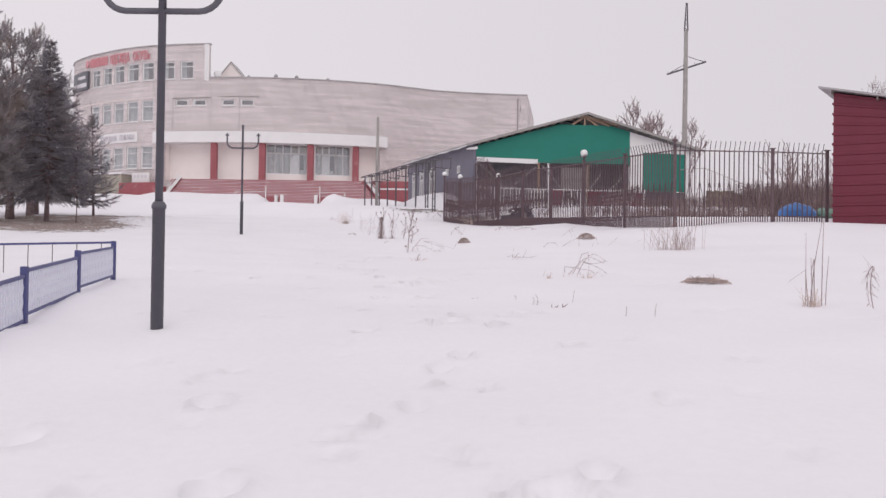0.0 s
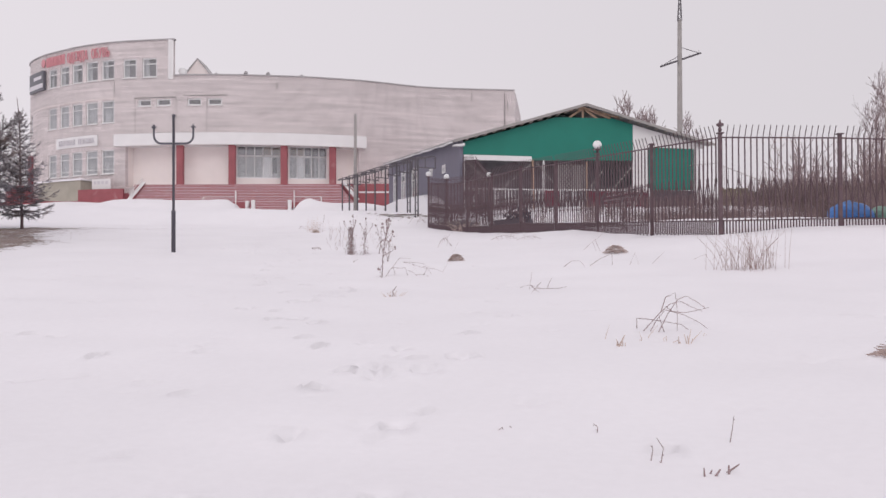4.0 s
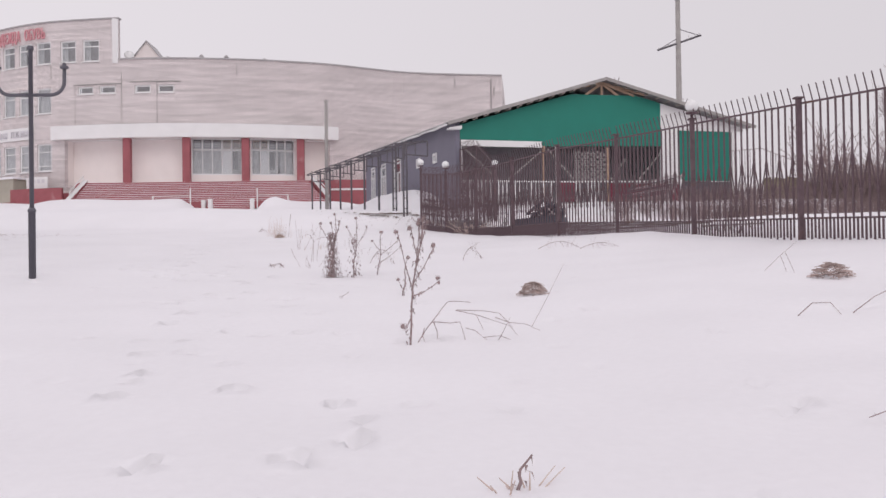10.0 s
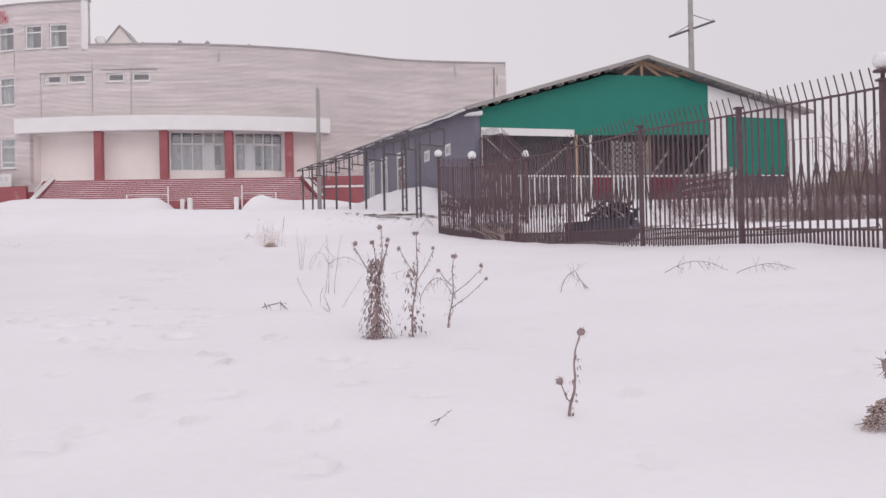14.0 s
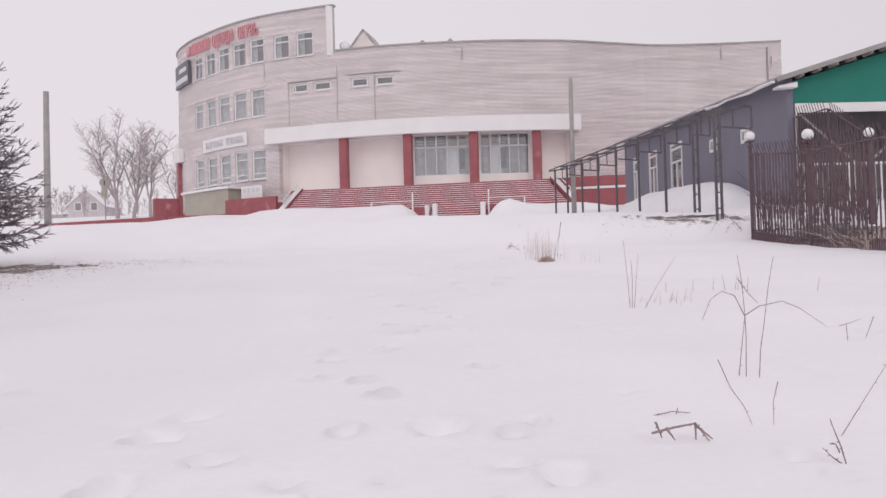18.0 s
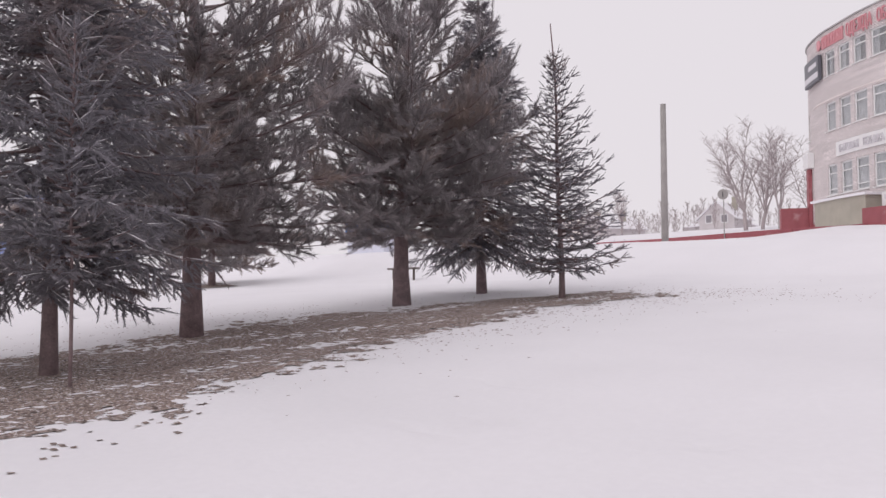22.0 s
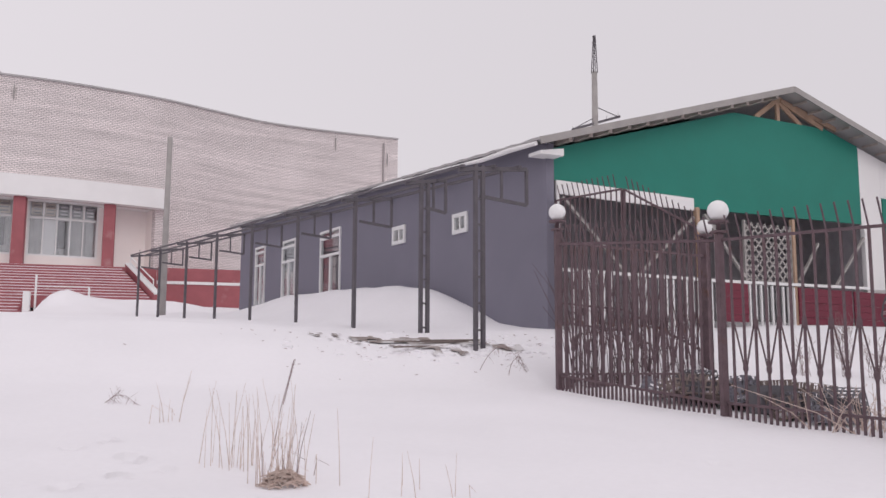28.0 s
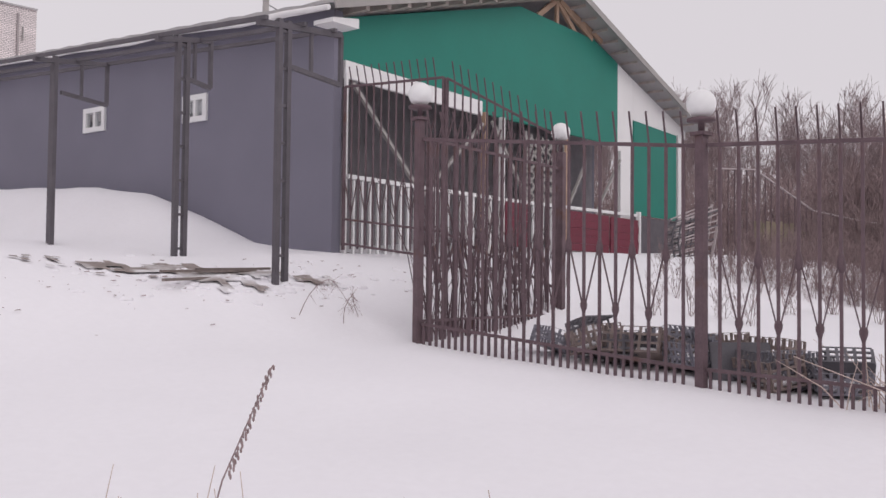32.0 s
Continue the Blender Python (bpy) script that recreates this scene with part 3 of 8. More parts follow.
def add_building():
    wins, slots = window_rows(), slot_windows()
    recess = (S_LEFT, S_RIGHT, LANDING - 0.1, 13.05)
    side_win = [(FACADE.s_of_x(-42.55), FACADE.s_of_x(-41.9), 15.4, 17.5, 0)]
    bm = bmesh.new()
    pierced(bm, FACADE, 0, S_STEP, 6.0, TOWER_TOP, [w[:4] for w in wins + slots[:2] + side_win] + [recess], 0.45)
    bpart("tower_wall", bm, BRICK, label="rounded tower wall of white brick")
    bm = bmesh.new()
    pierced(bm, FACADE, S_STEP, FACADE.length, 6.0, TOP, [w[:4] for w in slots[1:]] + [recess], 0.45)
    bpart("front_wall", bm, BRICK, label="long curved blank wall of white brick")
    # closing walls at the sides and the back
    back = Plan([(8.4, 97.85), (9.5, 106), (10.5, 114)])
    bm = bmesh.new()
    pierced(bm, back, 0, back.length, 6, TOP, (), 0.45, 4)
    bpart("side_wall", bm, BRICK)
    rear = Plan([(10.5, 114), (-16, 114.5), (-43.9, 110)])
    bm = bmesh.new()
    pierced(bm, rear, 0, rear.length, 6, TOP, (), 0.45, 6)
    bpart("back_wall", bm, BRICK)
    step = Plan([(-24.6, 90.12), (-29.2, 100), (-34.0, 111.2)])
    bm = bmesh.new()
    pierced(bm, step, 0, step.length, TOP - 0.3, TOWER_TOP, (), 0.45, 4)
    bpart("tower_side_wall", bm, WHITE, label="white rendered end of the taller tower")
    # roofs inside the parapets
    for name, s0, s1, z in (("tower_roof", 0.5, S_STEP, TOWER_TOP - 0.5), ("roof", S_STEP, FACADE.length, TOP - 0.5)):
        bm = bmesh.new()
        low, n = [], 24
        for i in range(n + 1):
            p = FACADE.point(s0 + (s1 - s0) * i / n, -0.3, z)
            low.append(p)
        pts = low + ([Vector((-33.8, 110.6, z)), Vector((-43.4, 109, z))] if name == "tower_roof" else [Vector((10, 113.6, z)), Vector((-24.8, 113.8, z))])
        top = [bm.verts.new(p) for p in pts]
        bot = [bm.verts.new(p - Vector((0, 0, 0.25))) for p in pts]
        bm.faces.new(top)
        bm.faces.new(bot[::-1])
        for i in range(len(pts)):
            j = (i + 1) % len(pts)
            bm.faces.new((top[j], top[i], bot[i], bot[j]))
        bpart(name, bm, SNOW)
    # flashings along the parapets
    for s0, s1, z in ((0, S_STEP + 0.1, TOWER_TOP), (S_STEP + 0.1, FACADE.length, TOP)):
        bm = bmesh.new()
        n = 60
        prof = ((0.12, 0.0), (0.12, 0.1), (-0.5, 0.13), (-0.5, 0.0))
        rings = []
        for i in range(n + 1):
            s = s0 + (s1 - s0) * i / n
            rings.append([bm.verts.new(FACADE.point(s, o, z + h)) for o, h in prof])
        for r0, r1 in zip(rings, rings[1:]):
            for k in range(4):
                bm.faces.new((r0[k], r1[k], r1[(k + 1) % 4], r0[(k + 1) % 4]))
        bm.faces.new(rings[0]), bm.faces.new(rings[-1][::-1])
        bpart("parapet_flashing", bm, ROOFING, label="grey metal parapet flashing")
    for i, w in enumerate(wins + slots + side_win):
        add_window(*w)


def add_window(s0, s1, z0, z1, kind):
    """A white plastic window in its opening: frame, mullion, transoms, panes, sill and what hangs behind."""
    sm = (s0 + s1) / 2
    c, nrm = FACADE.point(sm, -0.16, (z0 + z1) / 2), FACADE.normal(sm)
    w, h = s1 - s0, z1 - z0
    yaw = math.degrees(math.atan2(nrm[1], nrm[0])) + 90
    holder = new("window")
    holder.parent = building
    holder.matrix_basis = TO_B @ pose(*c, 0, 0, yaw)
    f = 0.12
    bm = bmesh.new()
    box(bm, (-w / 2, -0.04, -h / 2), (-w / 2 + f, 0.05, h / 2))
    box(bm, (w / 2 - f, -0.04, -h / 2), (w / 2, 0.05, h / 2))
    box(bm, (-w / 2 + f, -0.04, -h / 2), (w / 2 - f, 0.05, -h / 2 + f))
    box(bm, (-w / 2 + f, -0.04, h / 2 - f), (w / 2 - f, 0.05, h / 2))
    cuts = {0: [0.4], 1: [-0.6, 0.42], 2: []}[kind]
    hs = [-h / 2 + f] + [q * h / 2 for q in cuts] + [h / 2 - f]
    for q in hs[1:-1]:
        box(bm, (-w / 2 + f, -0.035, q - 0.04), (w / 2 - f, 0.045, q + 0.04))
    part("window_frame", bm, PVC, holder)
    for a, b in zip(hs, hs[1:]):
        bm = bmesh.new()
        box(bm, (-w / 2 + f, 0.0, a), (w / 2 - f, 0.012, b))
        ob = part("pane", bm, GLASS, holder)
        ob.visible_shadow = False
    bm = bmesh.new()
    box(bm, (-w / 2 - 0.05, -0.3, -h / 2 - 0.06), (w / 2 + 0.05, -0.03, -h / 2 - 0.02))
    part("window_sill", bm, PVC, holder)
    if kind != 2:
        bm = bmesh.new()
        n = 12
        lo, hi = [], []
        for i in range(n + 1):
            x = -w / 2 + w * i / n
            y = 0.09 + 0.03 * math.sin(i * 2.4 + s0)
            lo.append(bm.verts.new((x, y, -h / 2)))
            hi.append(bm.verts.new((x, y, h / 2)))
        for i in range(n):
            bm.faces.new((lo[i], lo[i + 1], hi[i + 1], hi[i]))
        bmesh.ops.solidify(bm, geom=bm.faces[:], thickness=0.01)
        if z0 > 19:                            # half drawn on the top floor
            for v in bm.verts:
                v.co.x = -w / 2 + (v.co.x + w / 2) * 0.42
        part("curtain", bm, CURTAIN, holder)
    if kind == 2 or z0 > 19:
        # flat panel with the room's shade put into its colour
        bm = bmesh.new()
        box(bm, (-w / 2, 0.5, -h / 2 - 0.2), (w / 2, 0.52, h / 2 + 0.2))
        part("pane_backing", bm, DARKROOM, holder)


add_building()


def add_entrance():
    # recess: back wall with its shop windows, soffit, landing
    depth = 1.3
    inner = Plan([tuple(FACADE.point(s, -depth, 0)[:2]) for s in np.linspace(S_LEFT - 0.2, S_RIGHT + 0.2, 9)])
    holes = []
    for a, b in ((-18.9, -14.7), (-14.0, -10.4)):
        sa, sb = inner.s_of_x(a), inner.s_of_x(b)
        holes.append((sa, sb, 10.05, 13.2))
    bm = bmesh.new()
    pierced(bm, inner, 0, inner.length, LANDING - 0.2, 13.4, holes, 0.3)
    bpart("recess_wall", bm, CREAM, label="cream plastered wall under the canopy")
    for s, sgn in ((S_LEFT, 1), (S_RIGHT, -1)):
        bm = bmesh.new()
        a, b = FACADE.point(s, -0.44, LANDING - 0.1), FACADE.point(s, -depth + 0.002, LANDING - 0.1)
        d = FACADE.at(s + 0.1 * sgn) - FACADE.at(s)
        d = Vector((d[0], d[1], 0)).normalized() * 0.1
        vs = [bm.verts.new(p) for p in (a - d, b - d, b - d + Vector((0, 0, 3.868)), a - d + Vector((0, 0, 3.868)), a, b, b + Vector((0, 0, 3.868)), a + Vector((0, 0, 3.868)))]
        for q in ((0, 1, 2, 3), (7, 6, 5, 4), (0, 4, 5, 1), (1, 5, 6, 2), (2, 6, 7, 3), (3, 7, 4, 0)):
            bm.faces.new([vs[i] for i in q])
        bpart("recess_side", bm, CREAM)
    # shop windows and the door between white frames
    for (sa, sb, za, zb), bays, door in ((holes[0], 5, 3), (holes[1], 5, 1)):
        sm = (sa + sb) / 2
        c, nrm = inner.point(sm, -0.12, za), inner.normal(sm)
        yaw = math.degrees(math.atan2(nrm[1], nrm[0])) + 90
        holder = new("shop_front")
        holder.parent = building
        holder.matrix_basis = TO_B @ pose(*c, 0, 0, yaw)
        w, h = sb - sa, zb - za
        top = 2.15
        bm = bmesh.new()
        box(bm, (-w / 2, -0.05, 0), (-w / 2 + 0.1, 0.06, h)), box(bm, (w / 2 - 0.1, -0.05, 0), (w / 2, 0.06, h))
        box(bm, (-w / 2 + 0.1, -0.05, h - 0.1), (w / 2 - 0.1, 0.06, h)), box(bm, (-w / 2 + 0.1, -0.05, 0), (w / 2 - 0.1, 0.06, 0.1))
        box(bm, (-w / 2 + 0.1, -0.045, top - 0.06), (w / 2 - 0.1, 0.05, top + 0.06))
        xs = [-w / 2 + 0.1 + (w - 0.2) * i / bays for i in range(bays + 1)]
        for i, x in enumerate(xs[1:-1]):
            box(bm, (x - 0.035, -0.04, 0.1), (x + 0.035, 0.04, top - 0.06))
            box(bm, (x - 0.05, -0.04, top + 0.06), (x + 0.05, 0.04, h - 0.1))
        part("window_frame", bm, PVC, holder)
        for i, (a, b) in enumerate(zip(xs, xs[1:])):
            for z0, z1 in ((0.1, top - 0.06), (top + 0.06, h - 0.1)):
                bm = bmesh.new()
                box(bm, (a + 0.036, 0.0, z0), (b - 0.036, 0.012, z1))
                ob = part("pane", bm, GLASS, holder)
                ob.visible_shadow = False
        bm = bmesh.new()
        n = 30
        lo = [bm.verts.new((-w / 2 + w * i / n, 0.09 + 0.03 * math.sin(i * 1.7), 0.0)) for i in range(n + 1)]
        hi = [bm.verts.new((-w / 2 + w * i / n, 0.09 + 0.03 * math.sin(i * 1.7), top)) for i in range(n + 1)]
        for i in range(n):
            bm.faces.new((lo[i], lo[i + 1], hi[i + 1], hi[i]))
        bmesh.ops.solidify(bm, geom=bm.faces[:], thickness=0.01)
        part("curtain", bm, CURTAIN, holder)
        # back panel: the shop's bright interior put into a pale colour
        bm = bmesh.new()
        box(bm, (-w / 2, 0.8, 0), (w / 2, 0.85, h))
        part("back_panel", bm, CURTAIN, holder)
        # framed posters behind the upper panes, a panel coloured as doorway shade and a white door leaf below
        for i, (a, b) in enumerate(zip(xs, xs[1:])):
            bm = bmesh.new()
            box(bm, (a + 0.09, 0.05, top + 0.14), (b - 0.09, 0.07, h - 0.16))
            poster = part("poster", bm, SIGN_DARK if (i + door) % 5 in (0, 3, 4) else BEIGE, holder, "poster behind the upper pane")
            for k in range(3):
                bm = bmesh.new()
                box(bm, (a + 0.17, 0.044, top + 0.24 + 0.2 * k), (b - 0.17, 0.049, top + 0.32 + 0.2 * k))
                part("poster_line", bm, LETTER_GREY if (i + door) % 5 in (0, 3, 4) else SIGN_DARK, poster)
        bm = bmesh.new()
        box(bm, (xs[door] + 0.06, 0.045, 0.12), (xs[door + 1] - 0.06, 0.055, top - 0.1))
        part("door_leaf", bm, PVC, holder, "white plastic door leaf")
        bm = bmesh.new()
        box(bm, (xs[door + 1] + 0.08, 0.045, 0.5), (xs[door + 1] + 0.5, 0.055, top - 0.12))
        part("doorway_shade_panel", bm, SIGN_DARK, holder)
    # canopy: a white fascia band that follows the curve, and its soffit
    bm = bmesh.new()
    n = 48
    s0, s1 = FACADE.s_of_x(-30.3), FACADE.s_of_x(-6.75)
    rings = []
    for i in range(n + 1):
        s = s0 + (s1 - s0) * i / n
        rings.append([bm.verts.new(FACADE.point(s, o, z)) for o, z in ((0.02, 13.06), (0.55, 13.06), (0.55, 14.2), (0.02, 14.27))])
    for r0, r1 in zip(rings, rings[1:]):
        for k in range(4):
            bm.faces.new((r0[k], r1[k], r1[(k + 1) % 4], r0[(k + 1) % 4]))
    bm.faces.new(rings[0][::-1]), bm.faces.new(rings[-1])
    bpart("canopy", bm, WHITE, label="white canopy band above the entrance")
    bm = bmesh.new()
    rings = []
    for i in range(25):
        s = S_LEFT + (S_RIGHT - S_LEFT) * i / 24
        rings.append([bm.verts.new(FACADE.point(s, o, z)) for o, z in ((-depth, 13.06), (-0.46, 13.06), (-0.46, 13.2), (-depth, 13.2))])
    for r0, r1 in zip(rings, rings[1:]):
        for k in range(4):
            bm.faces.new((r0[k], r1[k], r1[(k + 1) % 4], r0[(k + 1) % 4]))
    bm.faces.new(rings[0][::-1]), bm.faces.new(rings[-1])
    bpart("soffit", bm, WHITE)
    # four square red columns
    for x in (-23.95, -19.0, -14.2, -9.7):
        s = FACADE.s_of_x(x)
        bm = bmesh.new()
        c = FACADE.point(s, -0.1, 0)
        box(bm, (c.x - 0.31, c.y - 0.3, LANDING), (c.x + 0.31, c.y + 0.3, 13.058), 0.03)
        bpart("column", bm, RED, label="square column painted red brown")


add_entrance()


def add_stairs():
    st = group_thing("entrance_stairs", (-16, 87, 7), "wide red painted entrance stairs edged with snow", "stairs")
    off = Vector((16, -87, -7))

    def block(name, x0, x1, y0, y1, z0, z1, material, bevel=0.0, label=""):
        bm = bmesh.new()
        box(bm, Vector((x0, y0, z0)) + off, Vector((x1, y1, z1)) + off, bevel)
        return part(name, bm, material, st, label)

    xl, xr, fan = -27.0, -8.7, 1.7               # the flight widens downwards on one side
    y_top, run, rise, n = 89.3, 0.327, 0.17, 11
    for i in range(n):
        z1 = LANDING - i * rise
        y0 = y_top - i * run
        block("step", xl, xr + fan * i / n, y0 - run, y0, z1 - rise - 0.6, z1 - rise, RED)
        block("snow_edge", xl + 0.05, xr - 0.05 + fan * i / n, y0 - run + 0.012, y0 - 0.1, z1 - rise + 0.001, z1 - rise + 0.032, SNOW)
    # landing slab up to the recess wall
    bm = bmesh.new()
    pts = [Vector((xl - 0.9, y_top, LANDING)), Vector((-7.0, y_top, LANDING))] + [FACADE.point(s, -1.28, LANDING) for s in np.linspace(S_RIGHT, S_LEFT, 9)]
    top = [bm.verts.new(p + off) for p in pts]
    low = [bm.verts.new(p + off - Vector((0, 0, 3.2))) for p in pts]
    bm.faces.new(top)
    for i in range(len(pts)):
        j = (i + 1) % len(pts)
        bm.faces.new((top[j], top[i], low[i], low[j]))
    part("landing", bm, RED, st)
    # unseen snow sheet added to bounce light into the dark recess
    bm = bmesh.new()
    inset = [p + Vector((0, 0.25 if i < 2 else -0.05, 0)) for i, p in enumerate(pts)]
    top = [bm.verts.new(p + off + Vector((0, 0, 0.03))) for p in inset]
    low = [bm.verts.new(p + off + Vector((0, 0, 0.003))) for p in inset]
    bm.faces.new(top), bm.faces.new(low[::-1])
    for i in range(len(pts)):
        j = (i + 1) % len(pts)
        bm.faces.new((top[j], top[i], low[i], low[j]))
    part("bounce_snow_sheet", bm, SNOW, st, "thin snow sheet added on the landing to bounce light")
    y1 = y_top - n * run
    z1 = LANDING - n * rise
    # narrower flight below
    for i in range(7):
        block("step", -16.3, -12.9, y1 - (i + 1) * run, y1 - i * run, z1 - (i + 1) * rise - 0.5, z1 - (i + 1) * rise, RED)
        block("snow_edge", -16.2, -13.0, y1 - (i + 1) * run + 0.012, y1 - i * run - 0.1, z1 - (i + 1) * rise + 0.001, z1 - (i + 1) * rise + 0.032, SNOW)
    for x in (-16.75, -15.95, -12.75):
        block("stair_pier", x, x + 0.3, y1 - 1.9 if x > -16.5 else y1 - 0.6, y1 - 0.1 if x < -16.5 else y1 - 1.5, z1 - 1.9, z1 + 0.05, WHITE, 0.03, "white painted pier")
    # sloping cheeks with white handrails
    for x, spread in ((xl - 0.35, 0.0), (xr + 0.05, fan)):
        bm = bmesh.new()
        a = [Vector((x + spread, y1 - 0.3, z1 - 1.0)), Vector((x, y_top + 0.2, z1 - 1.0)), Vector((x, y_top + 0.2, LANDING + 0.18)), Vector((x + spread, y1 - 0.3, z1 + 0.12))]
        v0 = [bm.verts.new(p + off) for p in a]
        v1 = [bm.verts.new(p + off + Vector((0.33, 0, 0))) for p in a]
        bm.faces.new(v0), bm.faces.new(v1[::-1])
        for i in range(4):
            j = (i + 1) % 4
            bm.faces.new((v0[j], v0[i], v1[i], v1[j]))
        part("cheek_wall", bm, RED, st)
        bm = bmesh.new()
        beam(bm, Vector((x + 0.165 + spread, y1 - 0.3, z1 + 0.16)) + off, Vector((x + 0.165, y_top + 0.2, LANDING + 0.22)) + off, 0.36, 0.07)
        part("coping", bm, WHITE, st, "snow-white coping on the cheek")
        bm = bmesh.new()
        for yy, zz, e in ((y1 + 0.3, z1 + 0.3, spread * 0.85), (y_top - 0.3, LANDING - 0.1, spread * 0.08)):
            beam(bm, Vector((x + 0.16 + e, yy, zz)) + off, Vector((x + 0.16 + e, yy, zz + 0.62)) + off, 0.05)
        for k in (0.3, 0.62):
            beam(bm, Vector((x + 0.16 + spread * 0.85, y1 + 0.3, z1 + 0.3 + k)) + off, Vector((x + 0.16 + spread * 0.08, y_top - 0.3, LANDING - 0.1 + k)) + off, 0.05)
        part("handrail", bm, PVC, st, "white steel handrail")
    # terrace wall beside the stairs
    block("terrace_wall", -6.98, -2.3, 89.2, 93.2, 6.2, 9.3, RED, 0.02, "red painted terrace wall")
    block("terrace_band", -6.97, -2.29, 89.14, 89.198, 8.42, 8.58, WHITE)
    for x0, x1 in ((-20.5, -17.6), (-12.4, -10.0)):
        bm = bmesh.new()
        y = y1 - 0.5
        for x in (x0, x1):
            beam(bm, Vector((x, y, z1 - 0.9)) + off, Vector((x, y, z1 + (0.95 if (x in (-17.6, -12.4)) else 0.42))) + off, 0.09)
        for k in (0.4,):
            beam(bm, Vector((x0, y, z1 + k)) + off, Vector((x1, y, z1 + k)) + off, 0.06)
        part("guard_rail", bm, PVC, st, "white guard rail half buried in snow")


add_stairs()


# ---- the grey and green pavilion ----
PO, PTURN = (1.834, 55.714), math.degrees(math.atan2(0.247, 0.969))
RIDGE_U, RIDGE_Z, EAVE_U, EAVE_Z = 7.27, 11.05, -0.75, 8.66
GRADE = 0.045          # floor, eaves and ridge climb with the ground towards the back


def add_pavilion():
    pv = group_thing("pavilion", (PO[0], PO[1], 4.6), "long pavilion with grey side wall, green gable and open porch", "building", turn=PTURN)
    zo = 4.6

    def sheet(name, pts, normal, thick, material, label="", rib=0.0):
        """A flat panel from corner points, with thickness along normal."""
        bm = bmesh.new()
        a = [bm.verts.new(Vector(p) - Vector((0, 0, zo))) for p in pts]
        b = [bm.verts.new(Vector(p) - Vector((0, 0, zo)) + Vector(normal) * thick) for p in pts]
        bm.faces.new(a[::-1]), bm.faces.new(b)
        for i in range(len(pts)):
            j = (i + 1) % len(pts)
            bm.faces.new((a[i], a[j], b[j], b[i]))
        return part(name, bm, material, pv, label)

    L = 20.3
    # grey side wall with two small windows and three glazed doors
    openings = [(3.0, 3.68, 7.24, 7.74), (6.15, 6.9, 7.34, 7.84), (10.4, 12.0, 5.6, 8.35), (14.2, 15.5, 5.8, 8.45), (17.3, 18.4, 6.0, 8.55)]
    side = Plan([(-0.25, L), (-0.25, -0.1)])
    bm = bmesh.new()
    pierced(bm, side, 0, side.length, 4.0, 8.75, [(L - b, L - a, z0, z1) for a, b, z0, z1 in openings], 0.2, 30)
    for v in bm.verts:
        v.co.z -= zo
    # the head of the wall follows the rising eaves
    for v in bm.verts:
        if v.co.z > 8.7 - zo:
            v.co.z += GRADE * max(v.co.y, 0)
    part("side_wall", bm, GREY, pv, "blue-grey sheet-clad side wall")
    for i, (a, b, z0, z1) in enumerate(openings):
        holder = new("small_window" if i < 2 else "glazed_door")
        holder.parent = pv
        holder.matrix_basis = pose(-0.25, (a + b) / 2, (z0 + z1) / 2 - zo, 0, 0, -90)
        w, h, f = b - a, z1 - z0, 0.1 if i < 2 else 0.07
        bm = bmesh.new()
        box(bm, (-w / 2, -0.05, -h / 2), (-w / 2 + f, 0.06, h / 2)), box(bm, (w / 2 - f, -0.05, -h / 2), (w / 2, 0.06, h / 2))
        box(bm, (-w / 2 + f, -0.05, -h / 2), (w / 2 - f, 0.06, -h / 2 + f)), box(bm, (-w / 2 + f, -0.05, h / 2 - f), (w / 2 - f, 0.06, h / 2))
        if i < 2:
            box(bm, (-0.03, -0.04, -h / 2 + f), (0.03, 0.05, h / 2 - f))
        else:
            box(bm, (-w / 2 + f, -0.045, 0.52), (w / 2 - f, 0.05, 0.6)), box(bm, (-0.04, -0.04, -h / 2 + f), (0.04, 0.05, 0.52))
            box(bm, (-w / 2 + f, -0.045, h / 2 - 0.28), (w / 2 - f, 0.05, h / 2 - 0.2))
        part("frame", bm, PVC, holder, "white plastic frame")
        bm = bmesh.new()
        box(bm, (-w / 2 + f, 0.0, -h / 2 + f), (w / 2 - f, 0.012, h / 2 - f))
        part("pane", bm, GLASS, holder).visible_shadow = False
        # panel behind the pane; one door's carries room shade in its colour
        bm = bmesh.new()
        box(bm, (-w / 2 + f, 0.1, -h / 2 + f), (w / 2 - f, 0.12, h / 2 - f))
        part("pane_backing", bm, CURTAIN if i != 2 else DARKROOM, holder)
    # inner shell so that the building is closed
    for name, pts, nr in (("back_wall", [(-0.05, L - 0.1, 4), (15.1, L - 0.1, 4), (15.1, L - 0.1, 9.2), (RIDGE_U, L - 0.1, 12.0), (-0.05, L - 0.1, 9.6)], (0, 0.15, 0)),
                          ("far_wall", [(15.1, 3.0, 4), (15.1, L - 0.1, 4), (15.1, L - 0.1, 9.7), (15.1, 3.0, 8.9)], (0.15, 0, 0)),
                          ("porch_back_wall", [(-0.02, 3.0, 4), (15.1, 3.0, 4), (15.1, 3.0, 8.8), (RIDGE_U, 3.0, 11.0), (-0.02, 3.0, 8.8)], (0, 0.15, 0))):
        # porch back wall: the porch's shade is put into its dark colour
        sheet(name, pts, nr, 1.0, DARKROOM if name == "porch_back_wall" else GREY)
    sheet("porch_floor", [(-0.02, -0.05, 4.7), (15.1, -0.05, 4.7), (15.1, 2.98, 4.7), (-0.02, 2.98, 4.7)], (0, 0, 0.12), 1.0, OLDWOOD)
    # green gable board, white strips, and the framing that stands open above it
    slope_l = (RIDGE_Z - EAVE_Z) / (RIDGE_U - EAVE_U)

